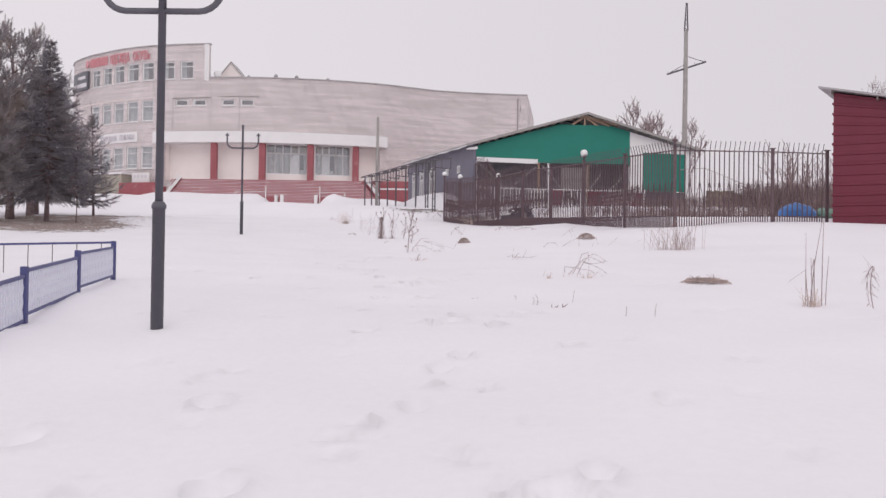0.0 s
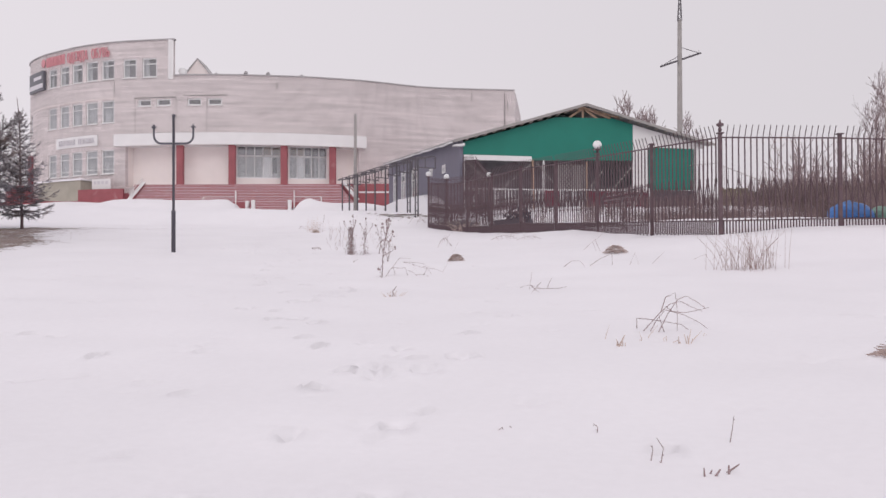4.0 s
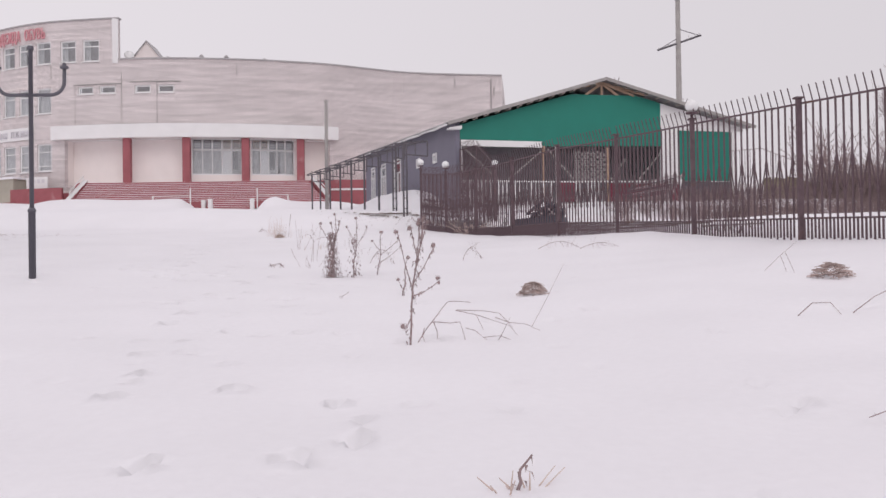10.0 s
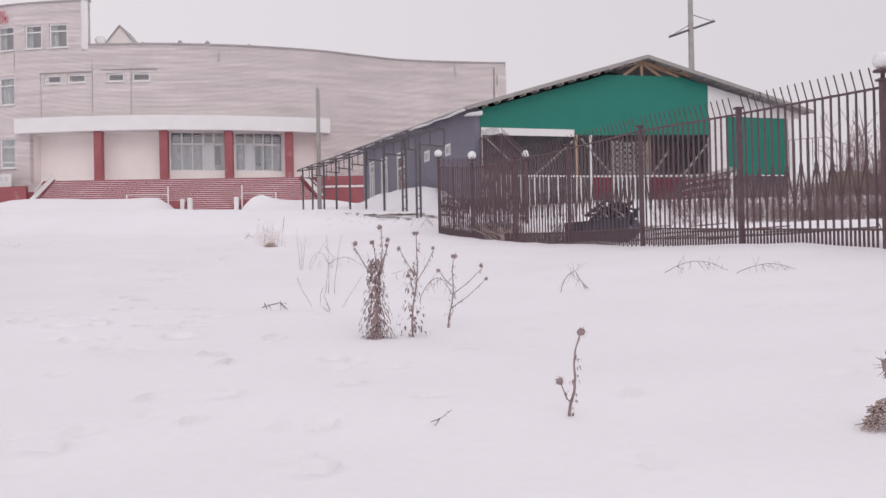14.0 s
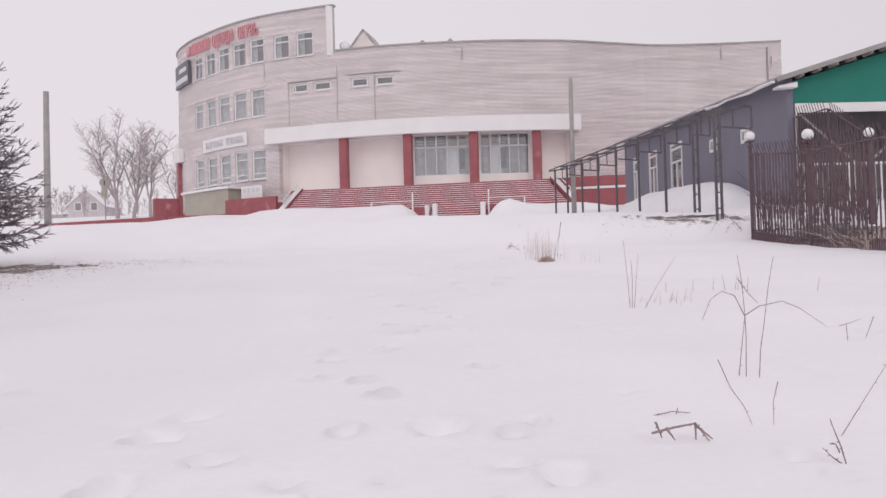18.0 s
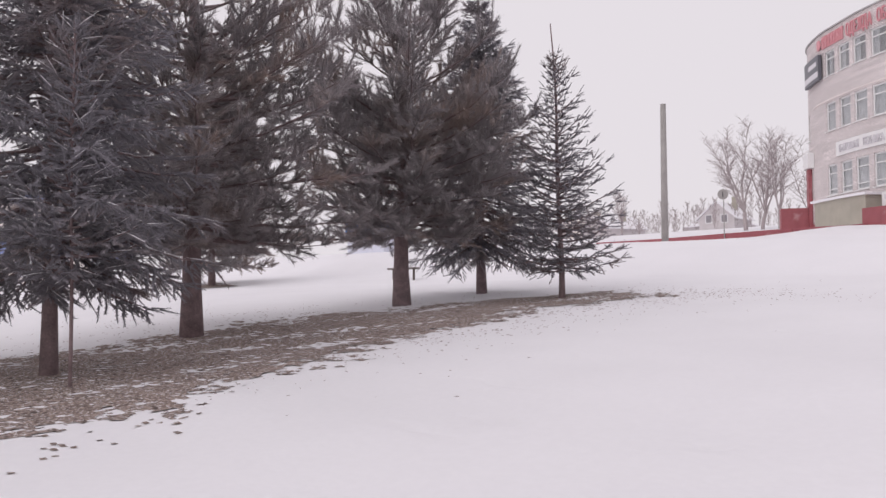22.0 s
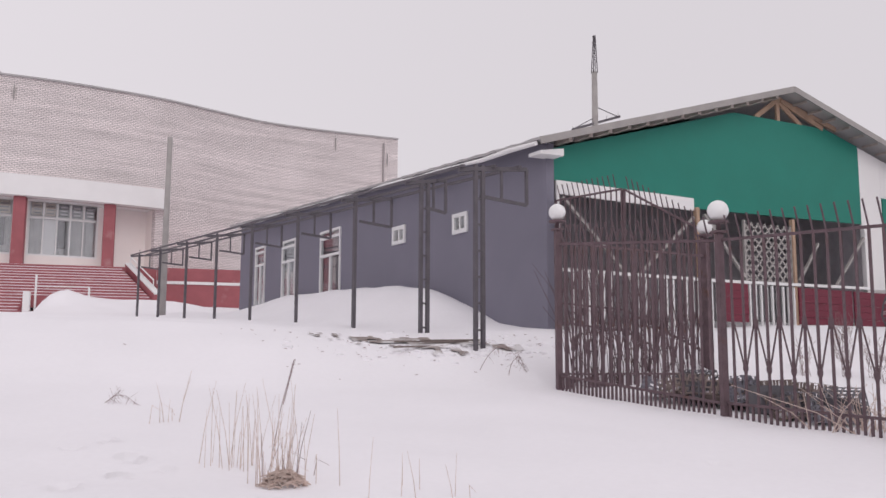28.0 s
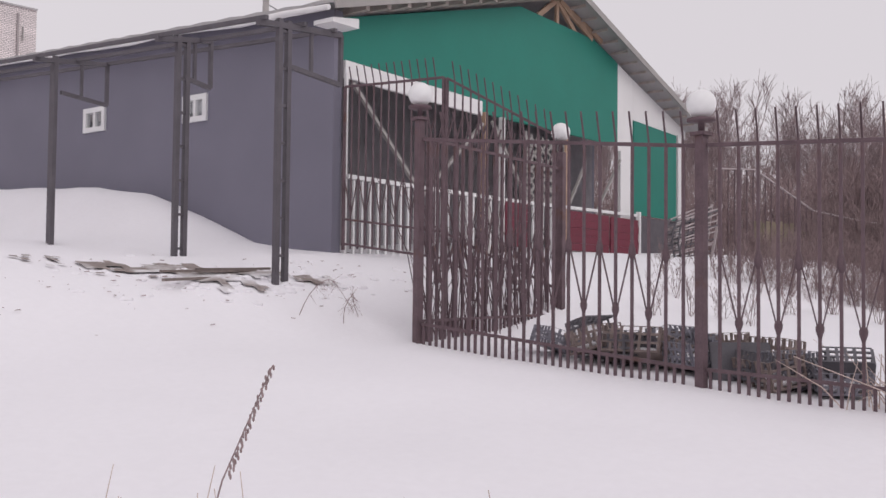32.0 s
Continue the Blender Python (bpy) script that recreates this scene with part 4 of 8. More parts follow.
    def rake(u):
        return EAVE_Z + slope_l * (u - EAVE_U) if u < RIDGE_U else RIDGE_Z - (u - RIDGE_U) * (RIDGE_Z - 8.95) / (15.6 - RIDGE_U)
    sheet("gable_board", [(-0.03, 0, 7.98), (4.1, 0, 7.98), (4.1, 0, 7.75), (10.45, 0, 7.9), (10.45, 0, rake(10.45) - 0.2), (9.1, 0, 10.36), (5.6, 0, 10.3), (-0.03, 0, rake(-0.03) - 0.2)],
          (0, -0.06, 0), 1.0, GREEN, "green painted gable boarding")
    sheet("porch_fascia", [(0.0, -0.07, 7.68), (4.05, -0.07, 7.68), (4.05, -0.07, 7.97), (0.0, -0.07, 7.97)], (0, -0.06, 0), 1.0, WHITE, "snow-white fascia strip")
    sheet("foam_panel", [(10.46, 0, 6.0), (11.4, 0, 6.0), (11.4, 0, rake(11.4) - 0.2), (10.46, 0, rake(10.46) - 0.2)], (0, -0.05, 0), 1.0, WHITE, "white foamed board")
    sheet("foam_panel", [(11.41, 0, 8.72), (15.2, 0, 8.72), (15.2, 0, rake(15.2) - 0.12), (11.41, 0, rake(11.41) - 0.2)], (0, -0.05, 0), 1.0, WHITE, "white foamed board")
    sheet("green_shutter", [(11.42, 0, 6.2), (14.4, 0, 6.2), (14.4, 0, 8.7), (11.42, 0, 8.7)], (0, -0.08, 0), 1.0, GREEN, "green sheet shutter")
    sheet("lower_panel", [(11.5, 0, 4.6), (14.45, 0, 4.6), (14.45, 0, 6.16), (11.5, 0, 6.16)], (0, -0.05, 0), 1.0, STEEL, "dark grey-brown boarding below the shutter")
    sheet("eave_return", [(-0.66, -0.45, 8.4), (-0.05, -0.45, 8.42), (-0.05, -0.45, 8.58), (-0.66, -0.45, 8.47)], (0, 0.42, 0), 1.0, WHITE, "white boxed end of the eave")
    bm = bmesh.new()
    box(bm, (14.5, -0.1, 4.2 - zo), (14.75, 0.12, 8.75 - zo))
    part("corner_post", bm, WHITE, pv)
    z = Vector((0, 0, -zo))
    for p, q in (((5.0, -0.02, 10.42), (RIDGE_U, -0.02, 10.92)), ((RIDGE_U, -0.02, 10.92), (9.6, -0.02, 10.42)), ((RIDGE_U, -0.02, 10.9), (RIDGE_U, -0.02, 10.2)),
                 ((RIDGE_U - 0.05, -0.02, 10.85), (6.4, -0.02, 10.3)), ((RIDGE_U + 0.05, -0.02, 10.85), (8.2, -0.02, 10.3)), ((RIDGE_U + 0.1, -0.05, 10.88), (9.0, -0.05, 10.35))):
        bm = bmesh.new()
        beam(bm, Vector(p) + z, Vector(q) + z, 0.06, 0.12)
        part("rafter", bm, WOOD, pv, "pale raw timber")
    # roof: two slopes of ribbed sheet with a ragged snow edge, climbing to the back
    for name, u0, z0, u1, z1 in (("roof_slope", EAVE_U, EAVE_Z, RIDGE_U, RIDGE_Z), ("roof_slope", RIDGE_U, RIDGE_Z, 15.6, 8.95)):
        bm = bmesh.new()
        n = 60
        rows = []
        for j in range(n + 1):
            v = -0.55 + (L + 0.55) * j / n
            lift = GRADE * max(v, 0) + (0.02 if j % 2 else 0.0)
            rows.append([bm.verts.new((u, v, zz - zo + lift + t)) for u, zz, t in ((u0, z0, 0), (u1, z1, 0), (u1, z1, 0.06), (u0, z0, 0.06))])
        for r0, r1 in zip(rows, rows[1:]):
            for k in range(4):
                bm.faces.new((r0[k], r0[(k + 1) % 4], r1[(k + 1) % 4], r1[k]))
        bm.faces.new(rows[0][::-1]), bm.faces.new(rows[-1])
        part(name, bm, ROOFING, pv, "grey ribbed roof sheet")
    bm = bmesh.new()
    pts = [Vector((EAVE_U - 0.06, -0.5 + i * 1.0, EAVE_Z - zo - 0.08 + GRADE * max(-0.5 + i, 0) + 0.025 * math.sin(i * 2.1))) for i in range(21)]
    tube(bm, pts, [0.045 + 0.015 * math.sin(i * 1.3) for i in range(21)], 8)
    part("gutter", bm, WHITE, pv, "pale gutter caked with snow")
    for i in range(13):
        u = 0.1 + i * 0.55 if i < 13 else 0
        bm = bmesh.new()
        zz = rake(u) - 0.1 - zo
        box(bm, (u - 0.05, -0.5, zz - 0.06), (u + 0.05, 0.0, zz + 0.05))
        part("purlin_end", bm, GREYWOOD, pv)
    for i in range(14):
        u = RIDGE_U + 0.6 + i * 0.58
        bm = bmesh.new()
        zz = rake(u) - 0.08 - zo
        box(bm, (u - 0.025, -0.45, zz - 0.02), (u + 0.025, 0.0, zz + 0.04))
        part("purlin_end", bm, GREYWOOD, pv)
    for name, pts in (("verge_board", ((EAVE_U, EAVE_Z), (RIDGE_U, RIDGE_Z))), ("verge_board", ((RIDGE_U, RIDGE_Z), (15.6, 8.95)))):
        (ua, za), (ub, zb) = pts
        bm = bmesh.new()
        beam(bm, Vector((ua, -0.575, za - 0.02)) + z, Vector((ub, -0.575, zb - 0.02)) + z, 0.035, 0.15)
        part(name, bm, CONCRETE, pv, "pale weathered verge board")
    # porch: posts, white balustrade, wine-red panels, lattice, braces
    def bar(name, p, q, w, material, label=""):
        bm = bmesh.new()
        beam(bm, Vector(p) + z, Vector(q) + z, w)
        return part(name, bm, material, pv, label)
    for u in (0.0, 4.1, 4.75, 7.47, 10.4):
        bar("porch_post", (u, -0.15, 4.7), (u, -0.15, 7.75), 0.05 if u == 0 else 0.1, WHITE if u in (0.0, 4.75, 10.4) else WOOD)
    for p, q in (((0.1, -0.2, 7.6), (2.0, -0.2, 5.9)), ((2.0, -0.2, 5.9), (3.95, -0.2, 7.5)), ((4.3, -0.2, 7.6), (5.6, -0.2, 6.2)), ((9.0, -0.2, 6.1), (10.3, -0.2, 7.5)), ((7.6, -0.2, 6.2), (8.4, -0.2, 7.2))):
        bar("brace", p, q, 0.06, CONCRETE)
    bar("balustrade_rail", (0.0, -0.2, 6.05), (4.7, -0.2, 6.05), 0.07, PVC)
    bar("balustrade_rail", (4.8, -0.2, 6.05), (11.3, -0.2, 6.15), 0.07, PVC)
    for i in range(22):
        u = 0.15 + i * 0.205
        bar("baluster", (u, -0.2, 4.75), (u, -0.2, 6.0), 0.045, PVC)
    for i in range(9):
        u = 5.75 + i * 0.2
        bar("baluster", (u, -0.2, 4.9), (u, -0.2, 6.02), 0.05, PVC)
    for u0, u1 in ((4.8, 5.65), (7.5, 9.6), (9.7, 11.35)):
        bm = bmesh.new()
        for k in range(5):
            zz = 5.1 - zo + k * 0.185
            box(bm, (u0, -0.24 - 0.012 * (k % 2), zz), (u1, -0.21, zz + 0.18))
        part("red_panel", bm, REDSHEET, pv, "wine-red ribbed panel")
    bar("panel_end_post", (11.42, -0.22, 4.8), (11.42, -0.22, 6.25), 0.1, PVC)
    bm = bmesh.new()
    for k in range(14):
        a = -1.2 + k * 0.24
        for sgn in (1, -1):
            pts = []
            for t in np.linspace(0, 1, 2):
                pts.append((a + 1.5 * t) if sgn > 0 else (a + 1.5 - 1.5 * t))
            x0, x1 = pts
            z0, z1 = 0.0, 1.5
            if x0 > x1:
                (x0, z0), (x1, z1) = (x1, z1), (x0, z0)
            if x1 < 0.03 or x0 > 1.72:
                continue
            k0 = (max(x0, 0.0) - x0) / (x1 - x0)
            k1 = (min(x1, 1.75) - x0) / (x1 - x0)
            p = Vector((5.7 + x0 + (x1 - x0) * k0, -0.14, 6.05 - zo + z0 + (z1 - z0) * k0))
            q = Vector((5.7 + x0 + (x1 - x0) * k1, -0.14, 6.05 - zo + z0 + (z1 - z0) * k1))
            if (q - p).length > 0.05:
                beam(bm, p, q, 0.045, 0.02, (0, 1, 0))
    box(bm, (5.68, -0.16, 6.05 - zo), (5.74, -0.1, 7.6 - zo)), box(bm, (7.4, -0.16, 6.05 - zo), (7.45, -0.1, 7.6 - zo))
    part("lattice", bm, CONCRETE, pv, "diagonal grey wooden lattice")
    # lean-to frames of dark steel along the side wall
    fr = group_thing("canopy_frame", (PO[0], PO[1], 4.6), "row of dark steel portal frames waiting for their canopy", "steel frame", turn=PTURN)

    def steel(name, p, q, w, parent=fr):
        bm = bmesh.new()
        beam(bm, Vector(p) + z, Vector(q) + z, w)
        return part(name, bm, STEEL, parent)
    spots = (-2.0, -0.05, 2.95, 6.4, 10.0, 13.5, 17.2, 21.2, 25.0)
    for i, v in enumerate(spots):
        base, top = 4.4 + 0.058 * (v + 2), 7.55 + 0.047 * (v + 2)
        uo = -3.25
        holder = new("portal")
        holder.parent = fr
        for du, dv in (((0, 0), (0.15, 0.0)) if i < 2 else ((0, 0), (0.06, 0.16))):
            steel("post", (uo + du, v + dv, base - 0.5), (uo + du, v + dv, top), 0.066, holder)
        for k in range(7):
            zz = base + 0.25 + k * 0.46
            steel("post_tie", (uo, v, zz), (uo + (0.15 if i < 2 else 0.06), v + (0 if i < 2 else 0.16), zz), 0.034, holder)
        inner = (-2.15, -2.7)[i] if i < 2 else -2.35
        steel("top_chord", (uo - 0.35, v, top - 0.12), (inner, v, top + 0.04), 0.07, holder)
        steel("bottom_chord", (uo + 0.1, v, top - 0.55), (inner, v, top - 0.62), 0.055, holder)
        steel("strut", (inner, v, top - 0.62), (inner, v, top + 0.04), 0.05, holder)
        steel("strut", ((uo + inner) / 2, v, top - 0.59), ((uo + inner) / 2, v, top - 0.04), 0.04, holder)
    for u, dz in ((-3.55, -0.12), (-2.9, -0.05), (-2.35, 0.0)):
        bm = bmesh.new()
        beam(bm, Vector((u, -2.1, 7.6 + dz)) + z, Vector((u, 25.2, 7.6 + dz + 0.047 * 27.4)) + z, 0.05)
        part("purlin", bm, STEEL, fr)


add_pavilion()


# ---- the iron fence with its globe lamps ----
FENCE = [(-0.1, 51.09), (0.79, 48.07), (1.69, 45.0), (2.58, 41.86), (3.48, 38.72), (4.4, 35.7), (5.28, 32.6), (6.25, 29.67), (7.23, 26.77), (10.5, 27.55), (12.4, 28.0)]
fence = group_thing("iron_fence", (3.5, 38.7, 3.0), "rust-brown welded iron fence with bent spikes and zigzag bars", "fence")
FO = Vector((-3.5, -38.7, -3.0))
PICKET = bmesh.new()
beam(PICKET, (0, 0, 0), (0, 0, 1), 0.026)
PICKET = mesh_of("picket", PICKET, IRON)
SPIKE = bmesh.new()
beam(SPIKE, (0, 0, 0), (0, -0.09, 0.3), 0.015)
SPIKE = mesh_of("spike", SPIKE, IRON)
ZIG = bmesh.new()
beam(ZIG, (0, 0, 0), (0.5, 0, 1), 0.024)
ZIG = mesh_of("zigzag_bar", ZIG, IRON)
LEAF = bmesh.new()
lathe(LEAF, [(0.012, -0.02), (0.036, 0.03), (0.034, 0.08), (0.022, 0.13), (0.005, 0.22)], 6)
LEAF = mesh_of("leaf_tip", LEAF, IRON)


def fence_base(i):
    x, y = FENCE[i]
    return (3.67, 3.37, 3.23, 3.16, 3.13, 2.985, 2.86, 2.76, 2.65, 2.735, 2.75)[i]


def add_post(i, globe=False, finial=False):
    x, y = FENCE[i]
    b = fence_base(i)
    h = 2.47 if i == 0 else 2.34
    holder = new("post")
    holder.parent = fence
    holder.matrix_basis = Matrix.Translation(Vector((x, y, b)) + FO)
    bm = bmesh.new()
    box(bm, (-0.044, -0.044, -0.5), (0.044, 0.044, h), 0.006)
    part("post_shaft", bm, IRON, holder)
    bm = bmesh.new()
    box(bm, (-0.075, -0.075, h), (0.075, 0.075, h + 0.03))
    part("post_cap", bm, IRON, holder)
    if globe:
        bm = bmesh.new()
        lathe(bm, [(0.03, h + 0.03), (0.03, h + 0.12), (0.13, h + 0.13), (0.13, h + 0.155), (0.03, h + 0.16)], 16)
        part("lamp_plate", bm, IRON, holder)
        bm = bmesh.new()
        r = 0.133
        lathe(bm, [(r * math.sin(a) + 0.001, h + 0.155 + r - r * math.cos(a)) for a in np.linspace(0.25, math.pi - 0.01, 14)], 24)
        part("globe", bm, GLOBE, holder, "white opal globe lamp")
    if finial:
        bm = bmesh.new()
        lathe(bm, [(0.03, h + 0.03), (0.05, h + 0.1), (0.025, h + 0.16), (0.09, h + 0.2), (0.09, h + 0.24), (0.03, h + 0.27), (0.02, h + 0.34)], 12)
        part("finial", bm, IRON, holder)


def add_panel(pa, pb):
    """Rails, pickets with bent spikes, and zigzag bars between two posts' feet."""
    a, b = Vector(pa) + FO, Vector(pb) + FO
    flat = Vector((b.x - a.x, b.y - a.y, 0))
    length, d = flat.length, flat.normalized()
    yaw = math.degrees(math.atan2(d.y, d.x))
    up = Vector((0, 0, 1))
    holder = new("panel")
    holder.parent = fence
    for h, w in ((0.22, 0.032), (2.25, 0.034)):
        bm = bmesh.new()
        beam(bm, a + up * h + d * 0.05, b + up * h - d * 0.05, 0.028, w)
        part("rail", bm, IRON, holder)
    n = int(length / 0.165)
    turn = Matrix.Rotation(radians(yaw), 4, "Z")
    for k in range(1, n):
        p = a.lerp(b, k / n)
        share("picket", PICKET, holder, Matrix.Translation(p + up * -0.12) @ turn @ Matrix.Diagonal((1, 1, 2.37, 1)))
        share("spike", SPIKE, holder, Matrix.Translation(p + up * 2.25) @ turn)
        q = a.lerp(b, (k - 0.5) / n)
        share("short_picket", PICKET, holder, Matrix.Translation(q + up * -0.16) @ turn @ Matrix.Diagonal((1, 1, 0.38, 1)))
        # bars that fan out in a zigzag between the pickets
        if k % 2 == 0 and k < n - 1:
            step = length / n
            for sgn in (1, -1):
                share("zigzag_bar", ZIG, holder, Matrix.Translation(p + up * 0.6) @ turn @ Matrix.Diagonal((sgn * step * 1.9, 1, 0.66, 1)))
            share("leaf_tip", LEAF, holder, Matrix.Translation(p + d * step + up * 1.15))
            share("leaf_tip", LEAF, holder, Matrix.Translation(p + up * 0.7) @ Matrix.Rotation(math.pi, 4, "X") @ Matrix.Diagonal((1, 1, 0.7, 1)))


for i in range(len(FENCE)):
    add_post(i, i in (0, 1, 6), i == 8)
for i in range(len(FENCE) - 1):
    add_panel((*FENCE[i], fence_base(i)), (*FENCE[i + 1], fence_base(i + 1)))
GATE_POST = (3.05, 51.91, 3.7)
add_panel((*FENCE[0], 3.7), GATE_POST)


def add_gate():
    """Two leaves between the pavilion's corner and the inner post; the top peaks in the middle, the foot follows the slope."""
    start, end = Vector((1.78, 55.55, 0)), Vector((3.05, 51.91, 0))
    W = (end - start).length
    gate = group_thing("iron_gate", (start.x, start.y, 4.6), "double rust-brown iron gate with a peaked top before the porch", "gate", turn=math.degrees(math.atan2(end.y - start.y, end.x - start.x)))
    zo = 4.6
    bm = bmesh.new()
    box(bm, (W - 0.06, -0.06, 3.4 - zo), (W + 0.06, 0.06, 6.18 - zo), 0.006)
    rear = part("post", bm, IRON, gate)
    bm = bmesh.new()
    lathe(bm, [(0.03, 6.18 - zo), (0.03, 6.29 - zo), (0.13, 6.3 - zo), (0.13, 6.33 - zo), (0.03, 6.34 - zo)], 16, (W, 0, 0))
    part("lamp_plate", bm, IRON, rear)
    bm = bmesh.new()
    r = 0.133
    lathe(bm, [(r * math.sin(t) + 0.001, 6.33 - zo + r - r * math.cos(t)) for t in np.linspace(0.25, math.pi - 0.01, 14)], 24, (W, 0, 0))
    part("globe", bm, GLOBE, rear, "white opal globe lamp")

    def top(u):
        return float(np.interp(u, (0, 1.96, W), (7.5, 7.45, 6.38))) - zo

    def foot(u):
        return float(np.interp(u, (0, 1.5, W), (4.95, 4.9, 3.85))) - zo
    for x0, x1 in ((0.06, 1.93), (1.99, W - 0.08)):
        leaf = new("gate_leaf")
        leaf.parent = gate
        for level in (top, foot, lambda u: foot(u) + 0.4):
            bm = bmesh.new()
            beam(bm, (x0, 0, level(x0)), (x1, 0, level(x1)), 0.035)
            part("rail", bm, IRON, leaf)
        for x in (x0, x1):
            bm = bmesh.new()
            beam(bm, (x, 0, foot(x) - 0.1), (x, 0, top(x)), 0.04)
            part("stile", bm, IRON, leaf)
        n = 13
        for k in range(1, n):
            x = x0 + (x1 - x0) * k / n
            share("picket", PICKET, leaf, pose(x, 0, foot(x) - 0.08) @ Matrix.Diagonal((0.8, 0.8, top(x) - foot(x) + 0.08, 1)))
            share("spike", SPIKE, leaf, pose(x, 0, top(x)))
            if k % 2:
                for sgn in (1, -1):
                    share("zigzag_bar", ZIG, leaf, pose(x, 0, foot(x) + 0.45) @ Matrix.Diagonal((sgn * 0.26, 1, 0.6, 1)))


add_gate()


# ---- lamp posts and poles ----
def add_trident(x, y, height=3.5, arms=2.76):
    z = ground_z(x, y)
    lp = group_thing("lamp_post", (x, y, z), "dark grey three-armed lamp post without lamps standing in snow", "lamp post", "three-armed lamp posts")
    bm = bmesh.new()
    lathe(bm, [(0.052, -0.5), (0.052, 1.0), (0.06, 1.0), (0.06, 1.03), (0.04, 1.06)], 20)
    part("lower_pipe", bm, POSTPAINT, lp)
    bm = bmesh.new()
    lathe(bm, [(0.033, 1.05), (0.033, height - 0.06), (0.045, height - 0.06), (0.045, height)], 16)
    part("upper_pipe", bm, POSTPAINT, lp)
    for sgn in (-1, 1):
        pts = [(0, 0, arms), (sgn * 0.3, 0, arms)]
        for a in np.linspace(0, math.pi / 2, 7)[1:]:
            pts.append((sgn * (0.3 + 0.2 * math.sin(a)), 0, arms + 0.2 - 0.2 * math.cos(a)))
        pts.append((sgn * 0.5, 0, arms + 0.39))
        bm = bmesh.new()
        tube(bm, pts, 0.027, 12)
        arm = part("arm", bm, POSTPAINT, lp)
        bm = bmesh.new()
        lathe(bm, [(0.03, 0.0), (0.065, 0.01), (0.065, 0.04), (0.03, 0.05), (0.025, 0.09)], 12, (sgn * 0.5, 0, arms + 0.39))
        part("lamp_socket", bm, POSTPAINT, arm)
    return lp


add_trident(-2.01, 6.52, 3.4, 2.65)
add_trident(-6.34, 27.8)


def add_pole(x, y, h, r0, r1, label):
    z = ground_z(x, y)
    bm = bmesh.new()
    tube(bm, [(x, y, z - 0.6), (x, y, z + h * 0.5), (x + 0.02, y, z + h)], [r0, (r0 + r1) / 2, r1], 12)
    return solo("pole", bm, CONCRETE, label, "pole")


add_pole(-6.45, 79.6, 8.0, 0.15, 0.11, "bare grey concrete pole beside the entrance stairs")
add_pole(-35.4, 71.2, 7.75, 0.2, 0.15, "bare grey concrete pole on the open snow")


def add_mast():
    x, y = 28.0, 107.2
    m = group_thing("power_mast", (x, y, 8), "tall grey pole with a slanting cross-arm and lattice top", "mast")
    bm = bmesh.new()
    tube(bm, [(0, 0, -2), (0.1, 0, 21.5)], [0.38, 0.24], 12)
    part("shaft", bm, CONCRETE, m)
    bm = bmesh.new()
    for dx, dy in ((-0.2, -0.2), (0.2, -0.2), (0.2, 0.2), (-0.2, 0.2)):
        beam(bm, (0.1 + dx, dy, 21.4), (0.15 + dx * 0.3, dy * 0.3, 24.8), 0.06)
    for k in range(6):
        s = 0.2 * (1 - k / 8)
        zz = 21.5 + k * 0.55
        beam(bm, (0.1 - s, -s, zz), (0.1 + s, -s, zz + 0.5), 0.04), beam(bm, (0.1 + s, s, zz), (0.1 - s, s, zz + 0.5), 0.04)
    part("lattice_top", bm, STEEL, m)
    bm = bmesh.new()
    beam(bm, (-2.2, -0.3, 16.1), (2.6, 0.3, 17.8), 0.2)
    beam(bm, (-2.2, -0.3, 16.1), (0.0, 0, 17.4), 0.06), beam(bm, (2.5, 0.3, 17.75), (0.1, 0, 18.4), 0.06)
    part("cross_arm", bm, STEEL, m)
    for s in (-2.0, -1.0, 1.2, 2.3):
        bm = bmesh.new()
        lathe(bm, [(0.05, 0), (0.09, 0.08), (0.05, 0.14), (0.09, 0.2), (0.03, 0.3)], 8, (s, 0, 16.95 + s * 0.36))
        part("insulator", bm, PVC, m)


add_mast()


